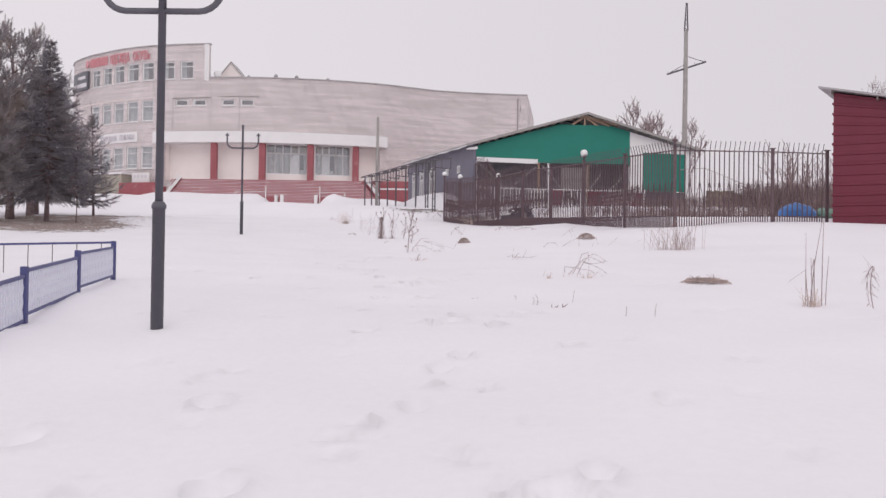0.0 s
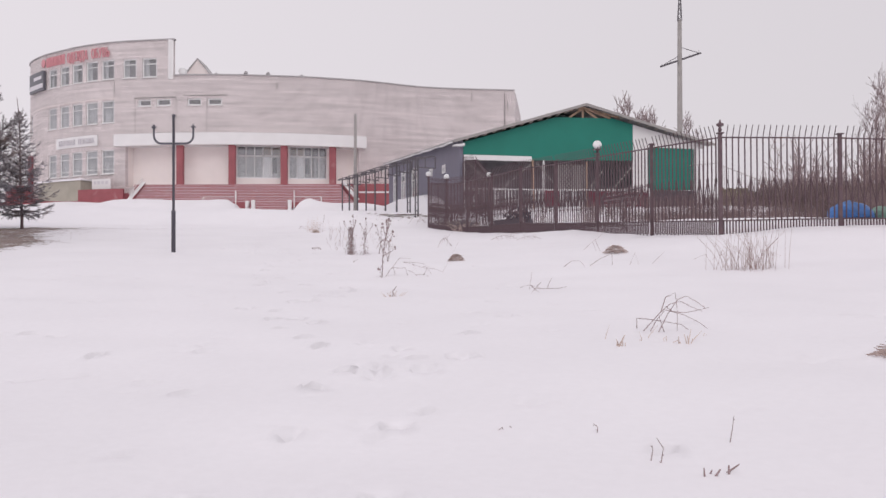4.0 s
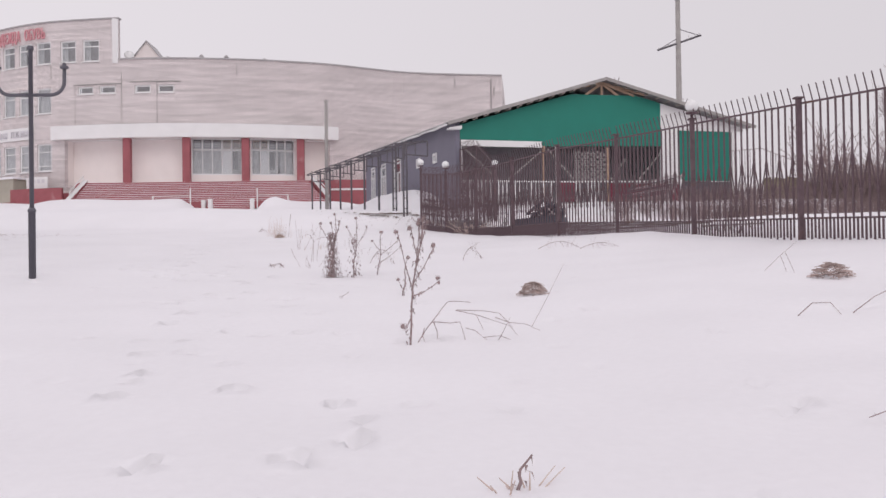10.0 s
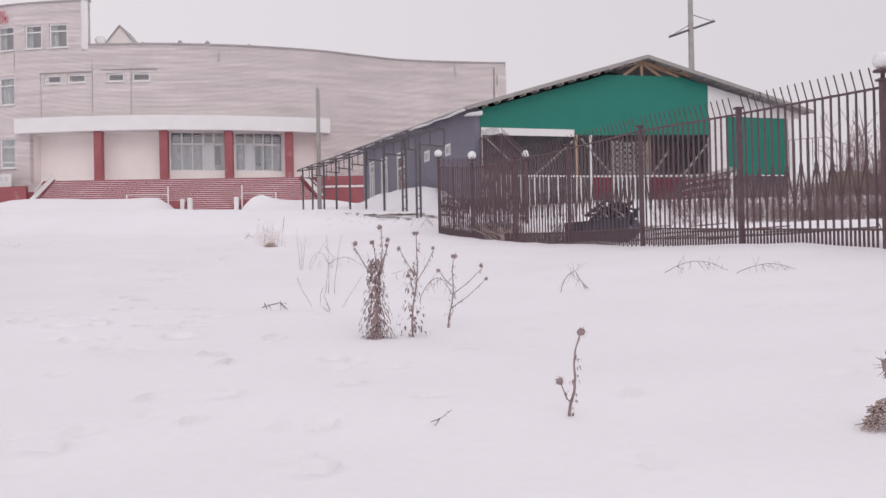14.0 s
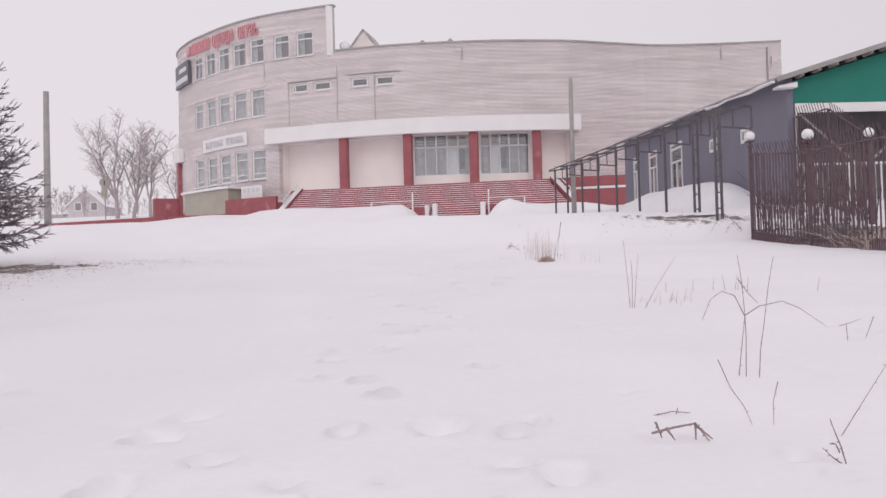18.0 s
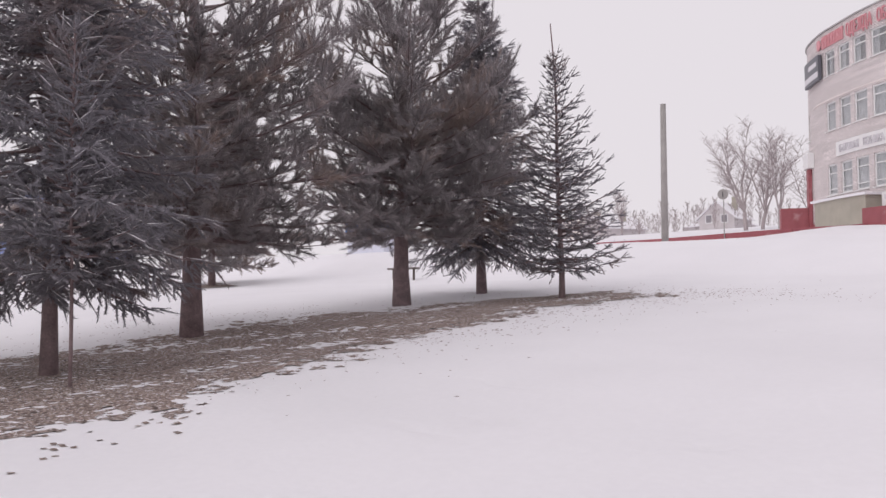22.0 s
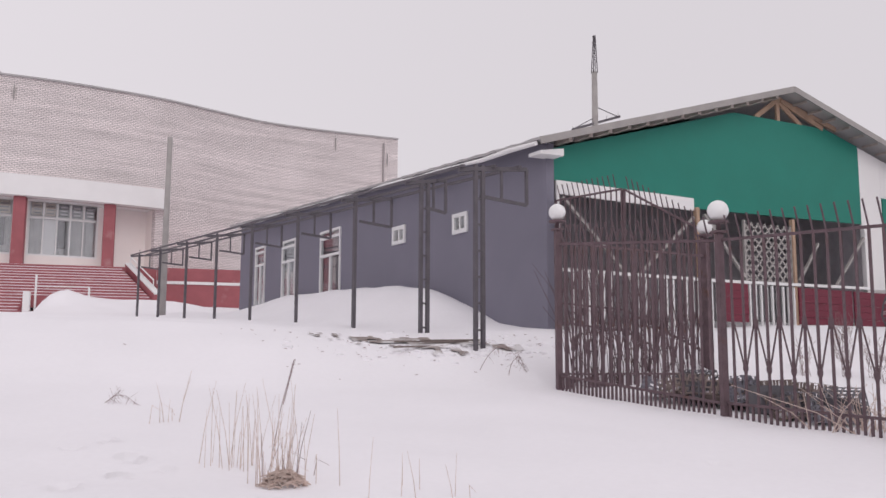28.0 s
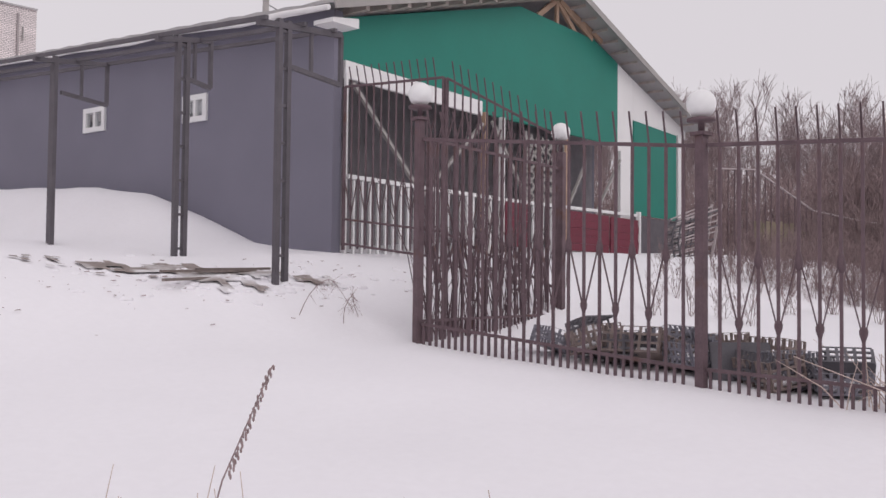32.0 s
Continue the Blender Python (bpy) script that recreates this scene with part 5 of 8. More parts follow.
# ---- the wine-red shed ----
def add_shed():
    x0, y0, z0, z1 = 12.42, 27.6, 2.1, 6.9
    sh = group_thing("red_shed", (x0, y0, z0), "wine-red shed clad in horizontal ribbed sheet with a lean-to roof", "shed", turn=-33.7)
    W, D, H = 7.0, 5.0, z1 - z0
    fall = 0.23
    n = 15
    bm = bmesh.new()
    prof = []
    for k in range(n):
        a = k / n
        prof += [(0.0, a), (0.0, a + 0.7 / n), (0.035, a + 0.78 / n), (0.035, a + 0.95 / n)]
    prof.append((0.0, 1.0))
    rings = []
    for dx, dy, sx, sy, tall in ((0, 0, -1, -1, H), (W, 0, 1, -1, H - fall * W), (W, D, 1, 1, H - fall * W), (0, D, -1, 1, H)):
        rings.append([bm.verts.new((dx + sx * o, dy + sy * o, (z if z < 0.62 else 0.62 + (z - 0.62)) * H if dx == 0 else min(z * H, tall))) for o, z in prof])
    for i in range(4):
        r0, r1 = rings[i], rings[(i + 1) % 4]
        for k in range(len(prof) - 1):
            if (r0[k].co - r0[k + 1].co).length > 1e-5 or (r1[k].co - r1[k + 1].co).length > 1e-5:
                bm.faces.new((r0[k], r1[k], r1[k + 1], r0[k + 1]))
    bmesh.ops.remove_doubles(bm, verts=bm.verts[:], dist=1e-5)
    part("wall", bm, REDSHEET, sh, "wine-red ribbed cladding")
    bm = bmesh.new()
    vs = box(bm, (-0.4, -0.3, 0.0), (W + 0.3, D + 0.3, 0.06))
    for v in vs:
        v.co.z += H - fall * v.co.x + 0.04
    part("roof", bm, ROOFING, sh, "thin grey sheet roof")
    for x in (0.0, 1.3, 2.6, 3.9, 5.2, 6.5):
        bm = bmesh.new()
        beam(bm, (x, -0.25, H - 0.03 - fall * x), (x, D, H - 0.03 - fall * x), 0.06, 0.1)
        part("rafter", bm, OLDWOOD, sh)


add_shed()


# ---- the blue garden fence ----
def add_blue_fence():
    bf = group_thing("garden_fence", (-3.95, 9.65, 0.9), "low blue steel fence with pale wavy slats", "fence")
    o = Vector((3.95, -9.65, -0.9))
    posts = [(-2.93, 4.85, 0.62), (-3.45, 7.2, 0.8), (-3.99, 9.65, 0.97), (-4.4, 11.85, 1.12)]
    back = [(-4.4, 11.85, 1.12), (-6.9, 11.95, 1.1), (-9.4, 12.05, 1.1), (-11.9, 12.15, 1.1)]
    WAVE = bmesh.new()
    n = 12
    cs = []
    for k in range(n + 1):
        zz = 0.38 * k / n
        x = 0.018 * math.sin(k * math.pi / 2)
        cs.append([WAVE.verts.new((x + dx, dy, zz)) for dx, dy in ((-0.028, -0.008), (0.028, -0.008), (0.028, 0.008), (-0.028, 0.008))])
    for a, b in zip(cs, cs[1:]):
        for k in range(4):
            WAVE.faces.new((a[k], a[(k + 1) % 4], b[(k + 1) % 4], b[k]))
    WAVE = mesh_of("slat", WAVE, PALEBLUE)
    def post(x, y, z, h):
        bm = bmesh.new()
        p = Vector((x, y, z)) + o
        box(bm, p + Vector((-0.03, -0.03, -0.35)), p + Vector((0.03, 0.03, h)), 0.005)
        part("post", bm, BLUE, bf)
    for x, y, z in posts:
        post(x, y, z, 0.5)
    for x, y, z in back[1:]:
        post(x, y, z, 0.49)
    for run, slats in ((posts, True), (back, False)):
        for (ax, ay, az), (bx, by, bz) in zip(run, run[1:]):
            # each panel hangs level with the lower post, in steps up the slope
            a, b = Vector((ax, ay, az + 0.02)) + o, Vector((bx, by, bz - 0.03)) + o
            for h in ((0.04, 0.44) if slats else (0.46,)):
                bm = bmesh.new()
                beam(bm, a + Vector((0, 0, h)), b + Vector((0, 0, h)), 0.03)
                part("rail", bm, BLUE, bf)
            L = (b - a).length
            d = (b - a).normalized()
            yaw = math.atan2(d.y, d.x)
            n = int(L / (0.09 if slats else 0.17))
            for k in range(1, n):
                p = a.lerp(b, k / n)
                if slats:
                    share("slat", WAVE, bf, Matrix.Translation(p + Vector((0, 0, 0.05))) @ Matrix.Rotation(yaw, 4, "Z"))
                elif k % 2:
                    share("rod", PICKET, bf, Matrix.Translation(p + Vector((0, 0, 0.05))) @ Matrix.Diagonal((0.35, 0.35, 0.41, 1)))


add_blue_fence()


# ---- conifers ----
def shoot_template(count, length, reach, width, lean):
    """A twig tip ringed with needles, along +z, as triangles."""
    rnd = random.Random(11)
    v, f = [], []
    for k in range(count):
        a = k * 2.4 + rnd.uniform(-0.3, 0.3)
        z = length * (k + 0.5) / count
        out = Vector((math.cos(a), math.sin(a), 0))
        side = Vector((-math.sin(a), math.cos(a), 0)) * width / 2
        tip = out * reach * math.sin(lean) + Vector((0, 0, z + reach * math.cos(lean)))
        root = Vector((0, 0, z))
        f.append((len(v), len(v) + 1, len(v) + 2))
        v += [root - side, root + side, tip]
    a = len(v)
    v += [Vector((0.014, 0, 0)), Vector((-0.007, 0.012, 0)), Vector((-0.007, -0.012, 0)), Vector((0, 0, length))]
    f += [(a, a + 1, a + 3), (a + 1, a + 2, a + 3), (a + 2, a, a + 3)]
    return np.array([tuple(p) for p in v]), np.array(f)


PINE_SHOOT = shoot_template(30, 0.27, 0.1, 0.016, 0.72)
SPRUCE_SHOOT = shoot_template(22, 0.2, 0.034, 0.014, 0.85)
SNOW_STREAK = (np.array([(-0.0035, 0.016, 0.04), (0.0035, 0.016, 0.04), (0.0, 0.022, 0.14), (-0.003, 0.016, 0.27), (0.003, 0.016, 0.27)]), np.array([(0, 1, 2), (2, 1, 4), (2, 4, 3), (0, 2, 3)]))


def aim(p, d, roll=0.0, size=1.0):
    """A matrix that lays +z along d at p."""
    d = Vector(d).normalized()
    s = d.cross(Vector((0, 0, 1)))
    if s.length < 1e-3:
        s = Vector((1, 0, 0))
    s.normalize()
    u = s.cross(d)                       # points up and away
    c, n = math.cos(roll), math.sin(roll)
    x, y = s * c + u * n, u * c - s * n
    return [[x.x * size, y.x * size, d.x * size, p.x], [x.y * size, y.y * size, d.y * size, p.y], [x.z * size, y.z * size, d.z * size, p.z], [0, 0, 0, 1]]


def add_conifer(x, y, h, reach, clear, trunk, kind, seed, label, density=1.0, snow=0.0, lean=(0, 0), leader=0.0):
    """trunk, limbs and needled crown; kind pine: rounded, upturned candles; spruce: pointed, drooping sprays."""
    rnd = random.Random(seed)
    z0 = ground_z(x, y)
    tr = group_thing("pine_tree" if kind == "pine" else "spruce_tree", (x, y, z0), label, "tree")
    bm = bmesh.new()
    n = 9
    pts = [Vector((lean[0] * (k / n) ** 2 + 0.03 * math.sin(k + seed), lean[1] * (k / n) ** 2, h * k / n)) for k in range(n + 1)]
    pts[0].z = -0.35
    radii = [trunk * (1.25 if k == 0 else 1) * (1 - 0.94 * (k / n) ** 0.9) + 0.008 for k in range(n + 1)]
    tube(bm, pts, radii, 10)
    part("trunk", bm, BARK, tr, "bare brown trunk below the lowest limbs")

    def axis(z):
        k = max(0, min(0.999, z / h)) * n
        i = int(k)
        return pts[i].lerp(pts[i + 1], k - i) if i else Vector((pts[1].x * k, pts[1].y * k, z))
    limbs, shoots, streaks = bmesh.new(), [], []
    young = kind == "spruce" and density < 0.6          # open, with limbs that turn up
    level = clear
    crown_top = h - leader
    while level < crown_top * (0.99 if kind == "pine" else 0.985):
        t = (level - clear) / (crown_top - clear)
        if kind == "pine":
            spread = reach * (min(1.0, 0.85 + 0.54 * t) if t < 0.28 else 1.0 - 0.76 * ((t - 0.28) / 0.72) ** 1.8)
            count, gap = (7 if t < 0.5 else 5 if t < 0.75 else 4), (0.3 if t < 0.5 else 0.44)
        else:
            spread = reach * (0.7 + 3 * t if t < 0.1 else ((1 - t) / 0.9) ** 1.12) + 0.06
            count, gap = (8 if t < 0.7 else 5), (0.18 if t < 0.7 else 0.24)
            if young:
                spread = reach * (0.95 + t if t < 0.1 else 1.05 * ((1 - t) / 0.9) ** 1.1) + 0.1
                count, gap = (8, 0.2) if t < 0.5 else (6, 0.21)
        for c in range(count):
            a = 2 * math.pi * (c + rnd.uniform(-0.35, 0.35)) / count + level * 2.1
            L = spread * (rnd.uniform(0.4, 1.25) if young else rnd.uniform(0.6, 1.15))
            base = axis(level + rnd.uniform(-0.08, 0.08))
            out = Vector((math.cos(a), math.sin(a), 0))
            # the limb's line
            line, m = [], 6
            for k in range(m + 1):
                s = k / m
                if kind == "pine":
                    rise = L * (0.25 * s + 0.36 * s * s) * (0.2 + 1.15 * t) - (0.2 * L * s * (1 - t) ** 3)
                elif young:
                    rise = L * ((-0.22 + 1.1 * t) * s + 0.36 * s * s)
                else:
                    rise = L * ((0.75 * t - 0.45 * (1 - t) - 0.4 * max(0, 0.4 - t)) * s + 0.16 * s * s)
                line.append(base + out * (L * s) + Vector((0, 0, rise)) + Vector((rnd.uniform(-1, 1), rnd.uniform(-1, 1), rnd.uniform(-0.6, 0.6))) * 0.025 * L * s)
            r0 = 0.022 * (0.4 + L / 2)
            tube(limbs, line, [r0 * (1 - 0.85 * k / m) for k in range(m + 1)], 4, False)
            # side twigs and their needled tips
            twigs = max(3, int(((20 if t < 0.5 else 11) if kind == "pine" else (19 - 12 * t) if young else 19) * density * (0.45 + 0.6 * L / reach)))
            for k in range(twigs):
                s = ((0.22 if t < 0.5 else 0.4) if kind == "pine" else 0.22) + ((0.78 if t < 0.5 else 0.6) if kind == "pine" else 0.78) * (k + rnd.random()) / twigs
                i = min(m - 1, int(s * m))
                p = line[i].lerp(line[i + 1], s * m - i)
                d = (line[i + 1] - line[i]).normalized()
                side = d.cross(Vector((0, 0, 1))).normalized() * (1 if k % 2 else -1)
                if kind == "pine":
                    w = d * 0.5 + side * rnd.uniform(0.1, 1.1) + Vector((0, 0, rnd.uniform(-0.35, 0.75)))
                    tl = rnd.uniform(0.12, 0.62) * (1.15 - 0.6 * s)
                    num = 4
                else:
                    w = d * 0.7 + side * rnd.uniform(0.5, 0.95) + Vector((0, 0, rnd.uniform(-0.7, 0.15) * (1 - 0.6 * t) if young else rnd.uniform(-1.0, 0.12) * (1.1 - 0.6 * t)))
                    tl = rnd.uniform(0.1, 0.5) * (1.05 - 0.7 * s) * min(1, L / 0.8) * ((1 - 0.7 * t) if young else 1)
                    num = 3
                w.normalize()
                q = p + w * tl
                for j in range(num):
                    f = j / max(1, num - 1)
                    dirn = w * (0.55 + 0.45 * f) + Vector((rnd.uniform(-1, 1), rnd.uniform(-1, 1), rnd.uniform(-0.3, 0.5))) * (0.6 if kind == "pine" else 0.32)
                    if kind == "pine":
                        dirn.z += (0.1 + 0.5 * t) * rnd.uniform(0.3, 1.2)
                    dirn.normalize()
                    size = rnd.uniform(0.75, 1.15) * ((1 + 0.3 * t) if kind == "pine" else min(1.0, 0.55 + L))
                    shoots.append(aim(p.lerp(q, f), dirn, rnd.uniform(0, 6.28), size))
                if snow and s > 0.35 and rnd.random() < snow:
                    streaks.append(aim(p, w, 0.0, rnd.uniform(0.8, 1.3)))
            if snow and rnd.random() < 3 * snow:           # snow along the outer half of the limb
                for k in range(3, m):
                    seg = line[k + 1] - line[k]
                    streaks.append(aim(line[k] - seg * 0.1, seg, 0.0, min(1.4, seg.length / 0.22)))
            d = (line[-1] - line[-2]).normalized() + (Vector((0, 0, 0.6)) if kind == "pine" else Vector((0, 0, 0.1)))
            shoots.append(aim(line[-1], d, rnd.uniform(0, 6), 1.2 if kind == "pine" else min(1.0, 0.6 + L)))
            if kind == "pine" and t > 0.25:          # upright candles at the limb's end
                for k in range(3):
                    w = d * 0.5 + Vector((rnd.uniform(-0.4, 0.4), rnd.uniform(-0.4, 0.4), 0.6 + 0.6 * t))
                    p = line[-1 - k].copy()
                    for _ in range(2):
                        shoots.append(aim(p, w, rnd.uniform(0, 6), 1.15))
                        p = p + w.normalized() * 0.3
        level += gap * rnd.uniform(0.8, 1.2)
    for k in range(3 if kind == "pine" else 2):
        shoots.append(aim(axis(h * (0.97 + 0.01 * k)), Vector((rnd.uniform(-0.2, 0.2), 0, 1)), 0, 1.1 if kind == "pine" else 0.7))
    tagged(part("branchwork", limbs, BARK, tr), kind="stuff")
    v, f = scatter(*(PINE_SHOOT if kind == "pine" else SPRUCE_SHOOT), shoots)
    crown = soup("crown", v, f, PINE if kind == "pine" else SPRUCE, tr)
    tagged(crown, "uneven dark green needled crown")
    if streaks:
        v, f = scatter(*SNOW_STREAK, streaks)
        tagged(soup("snow_dusting", v, f, SNOW, crown), "thin snow lying along the twigs", kind="stuff")
    return tr


add_conifer(-17.64, 43.98, 5.75, 1.1, 0.6, 0.055, "spruce", 1, "slender young spruce with a long bare leader on trodden litter", 0.595, 0.0, (-0.2, 0.0), 0.66)
add_conifer(-20.78, 44.57, 7.8, 1.85, 1.25, 0.11, "spruce", 2, "dense tall dark spruce behind a pine", 1.35, 0.02, (0, 0), 0.35)
add_conifer(-19.53, 41.3, 6.2, 2.4, 1.5, 0.17, "pine", 3, "broad bushy pine with upturned candles on bare litter", 1.05, 0.0, (0.25, 0.1))
add_conifer(-17.89, 36.1, 7.3, 2.75, 1.5, 0.16, "pine", 4, "tall open-crowned pine with a straight brown trunk", 0.85, 0.04)
add_conifer(-15.07, 33.24, 7.0, 1.7, 1.3, 0.085, "spruce", 5, "dense spruce dusted with snow at the edge of the litter", 1.2, 0.12)
add_conifer(-13.9, 33.1, 3.6, 0.5, 1.1, 0.013, "spruce", 6, "thin little spruce with snow on its twigs", 0.5, 0.25)
add_conifer(-36.2, 44.9, 6.5, 2.4, 0.9, 0.13, "pine", 7, "separate pine on a small bare patch in the snow", 1.1)
add_conifer(-16.3, 29.3, 7.0, 1.9, 0.9, 0.14, "pine", 8, "broad pine at the near end of the row", 1.1)


# ---- bare broadleaved trees and the far wood ----
def segs_mesh(segs, thin=0.006):
    v, f = [], []
    for p, q, r0, r1 in segs:
        d = (q - p).normalized()
        s = d.cross(Vector((0.3, 0.2, 1)))
        s.normalize()
        u = s.cross(d)
        a = len(v)
        for c, r in ((p, max(r0, thin)), (q, max(r1, thin))):
            for k in range(3):
                t = 2.094 * k
                v.append(tuple(c + (s * math.cos(t) + u * math.sin(t)) * r))
        for k in range(3):
            m = (k + 1) % 3
            f.append((a + k, a + m, a + 3 + m, a + 3 + k))
    return np.array(v), np.array(f)


def willow_lines(h, seed, limbs=5, tilt=0.0, open_=0.3):
    """Segments of a big leafless willow: limbs that part low and rise, side branches all along, hanging twigs."""
    rnd = random.Random(seed)
    segs = []

    def run(p, d, length, r0, r1, n, wander, lift):
        line = [p]
        for i in range(n):
            d = (d + Vector((rnd.gauss(0, wander), rnd.gauss(0, wander), lift))).normalized()
            q = p + d * (length / n)
            segs.append((p, q, r0 + (r1 - r0) * i / n, r0 + (r1 - r0) * (i + 1) / n))
            line.append(q)
            p = q
        return line
    fork = run(Vector((0, 0, -0.3)), Vector((tilt * 0.5, 0, 1)).normalized(), h * 0.2, h * 0.02, h * 0.017, 3, 0.05, 0.0)[-1]
    for k in range(limbs):
        a = 6.28 * (k + rnd.uniform(-0.25, 0.25)) / limbs
        d = Vector((math.cos(a) * open_ * rnd.uniform(0.6, 1.5) + tilt, math.sin(a) * open_, 1)).normalized()
        limb = run(fork, d, h * rnd.uniform(0.6, 0.82), h * 0.011, h * 0.0022, 9, 0.1, 0.03)
        for i in range(2, 10):
            for _ in range(2):
                a = rnd.uniform(0, 6.28)
                w = ((limb[i] - limb[i - 1]).normalized() * 0.8 + Vector((math.cos(a), math.sin(a), 0.25)) * 0.75).normalized()
                side = run(limb[i], w, h * rnd.uniform(0.1, 0.26) * (1.1 - 0.05 * i), h * 0.004, h * 0.0012, 5, 0.16, 0.02)
                for j in range(1, 6):
                    for _ in range(2):
                        a = rnd.uniform(0, 6.28)
                        w = ((side[j] - side[j - 1]).normalized() * 0.6 + Vector((math.cos(a), math.sin(a), rnd.uniform(-0.3, 0.5))) * 0.6).normalized()
                        run(side[j], w, h * rnd.uniform(0.04, 0.1), h * 0.0014, h * 0.0006, 3, 0.12, -0.05)
    return segs


def add_bare_tree(x, y, h, seed, label, limbs=5, tilt=0.0, open_=0.3):
    z = ground_z(x, y)
    tr = group_thing("bare_tree", (x, y, z), label, "tree", "leafless trees by the building")
    segs = willow_lines(h, seed, limbs, tilt, open_)
    top = max(q.z for p, q, a, b in segs)
    fit = lambda p: Vector((p.x, p.y, p.z * h / top))
    segs = [(fit(p), fit(q), a, b) for p, q, a, b in segs]
    bole = bmesh.new()
    tube(bole, [segs[0][0]] + [q for p, q, a, b in segs[:3]], [a for p, q, a, b in segs[:3]] + [segs[2][3]], 8)
    # bark paled in its colour to stand for the haze
    part("trunk", bole, HAZE_SNOW_GREY, tr)
    soup("crown", *segs_mesh(segs[3:], 0.013), HAZE_SNOW_GREY, tr)


add_bare_tree(-61.6, 121, 13.0, 21, "leafless grey willow leaning beyond the road", 5, -0.22, 0.3)
add_bare_tree(-59.8, 121.5, 11.4, 22, "leafless grey willow beside a leaning one", 5, -0.02, 0.26)
add_bare_tree(-57.4, 121, 11.0, 25, "leafless grey willow with upright limbs", 4, 0.02, 0.25)
add_bare_tree(-55.2, 123, 8.6, 23, "leafless small willow close to the building", 4, 0.06, 0.3)
add_bare_tree(-96.6, 142, 7.5, 24, "far leafless birch above the houses", 4, 0.0, 0.2)


def far_tree_lines(h, seed, limbs=6, sides=7, twigs=4):
    """Segments of a slim upright leafless tree with a fine brush of twigs, for woods far off."""
    rnd = random.Random(seed)
    segs, p = [], Vector((0, 0, -0.3))
    stem = [p]
    for k in range(5):
        q = Vector((rnd.gauss(0, 0.012) * h, rnd.gauss(0, 0.012) * h, h * (k + 1) / 5))
        segs.append((p, q, h * 0.008 * (1 - 0.18 * k), h * 0.008 * (0.82 - 0.18 * k)))
        stem.append(q)
        p = q
    starts = [(stem[min(5, 1 + int(4 * k / limbs))].lerp(stem[min(5, 2 + int(4 * k / limbs))], rnd.random()), 1 - 0.5 * k / limbs) for k in range(limbs)]
    for base, big in starts:
        a = rnd.uniform(0, 6.28)
        d = Vector((math.cos(a) * 0.45, math.sin(a) * 0.45, 1)).normalized()
        L = min(h * 0.5 * big, (h - base.z) * 1.0 + 0.1 * h)
        limb = [base, base + d * L * 0.5, base + (d + Vector((0, 0, 0.25))).normalized() * L]
        for i in range(2):
            segs.append((limb[i], limb[i + 1], h * 0.004 / (i + 1), h * 0.002 / (i + 1)))
        for k in range(sides):
            f = 0.2 + 0.8 * (k + rnd.random()) / sides
            c = limb[0].lerp(limb[1], f * 2) if f < 0.5 else limb[1].lerp(limb[2], f * 2 - 1)
            b = rnd.uniform(0, 6.28)
            w = Vector((math.cos(b) * 0.5, math.sin(b) * 0.5, rnd.uniform(0.5, 1.2))).normalized()
            e = c + w * h * rnd.uniform(0.1, 0.17)
            segs.append((c, e, h * 0.0016, h * 0.0009))
            for _ in range(twigs):
                b = rnd.uniform(0, 6.28)
                v = (w + Vector((math.cos(b) * 0.55, math.sin(b) * 0.55, 0.2))).normalized()
                o = c.lerp(e, rnd.uniform(0.3, 1.0))
                segs.append((o, o + v * h * rnd.uniform(0.05, 0.1), h * 0.001, h * 0.0006))
    return segs


def bush_lines(h, seed, stems=12):
    """Segments of a leafless many-stemmed bush."""
    rnd = random.Random(seed)
    segs = []
    for _ in range(stems):
        a, lean = rnd.uniform(0, 6.28), rnd.uniform(0.1, 0.7)
        p, d = Vector((rnd.gauss(0, 0.1) * h, rnd.gauss(0, 0.1) * h, -0.1)), Vector((math.cos(a) * lean, math.sin(a) * lean, 1)).normalized()
        L = h * rnd.uniform(0.55, 1.05)
        for i in range(3):
            q = p + d * L / 3
            segs.append((p, q, h * 0.006 * (1 - 0.3 * i), h * 0.006 * (0.7 - 0.3 * i)))
            for _ in range(2 if i else 1):
                w = (d + Vector((rnd.gauss(0, 0.5), rnd.gauss(0, 0.5), 0.1))).normalized()
                segs.append((q, q + w * L * rnd.uniform(0.15, 0.35), h * 0.003, h * 0.0012))
            d = (d + Vector((rnd.gauss(0, 0.12), rnd.gauss(0, 0.12), 0.08))).normalized()
            p = q
    return segs


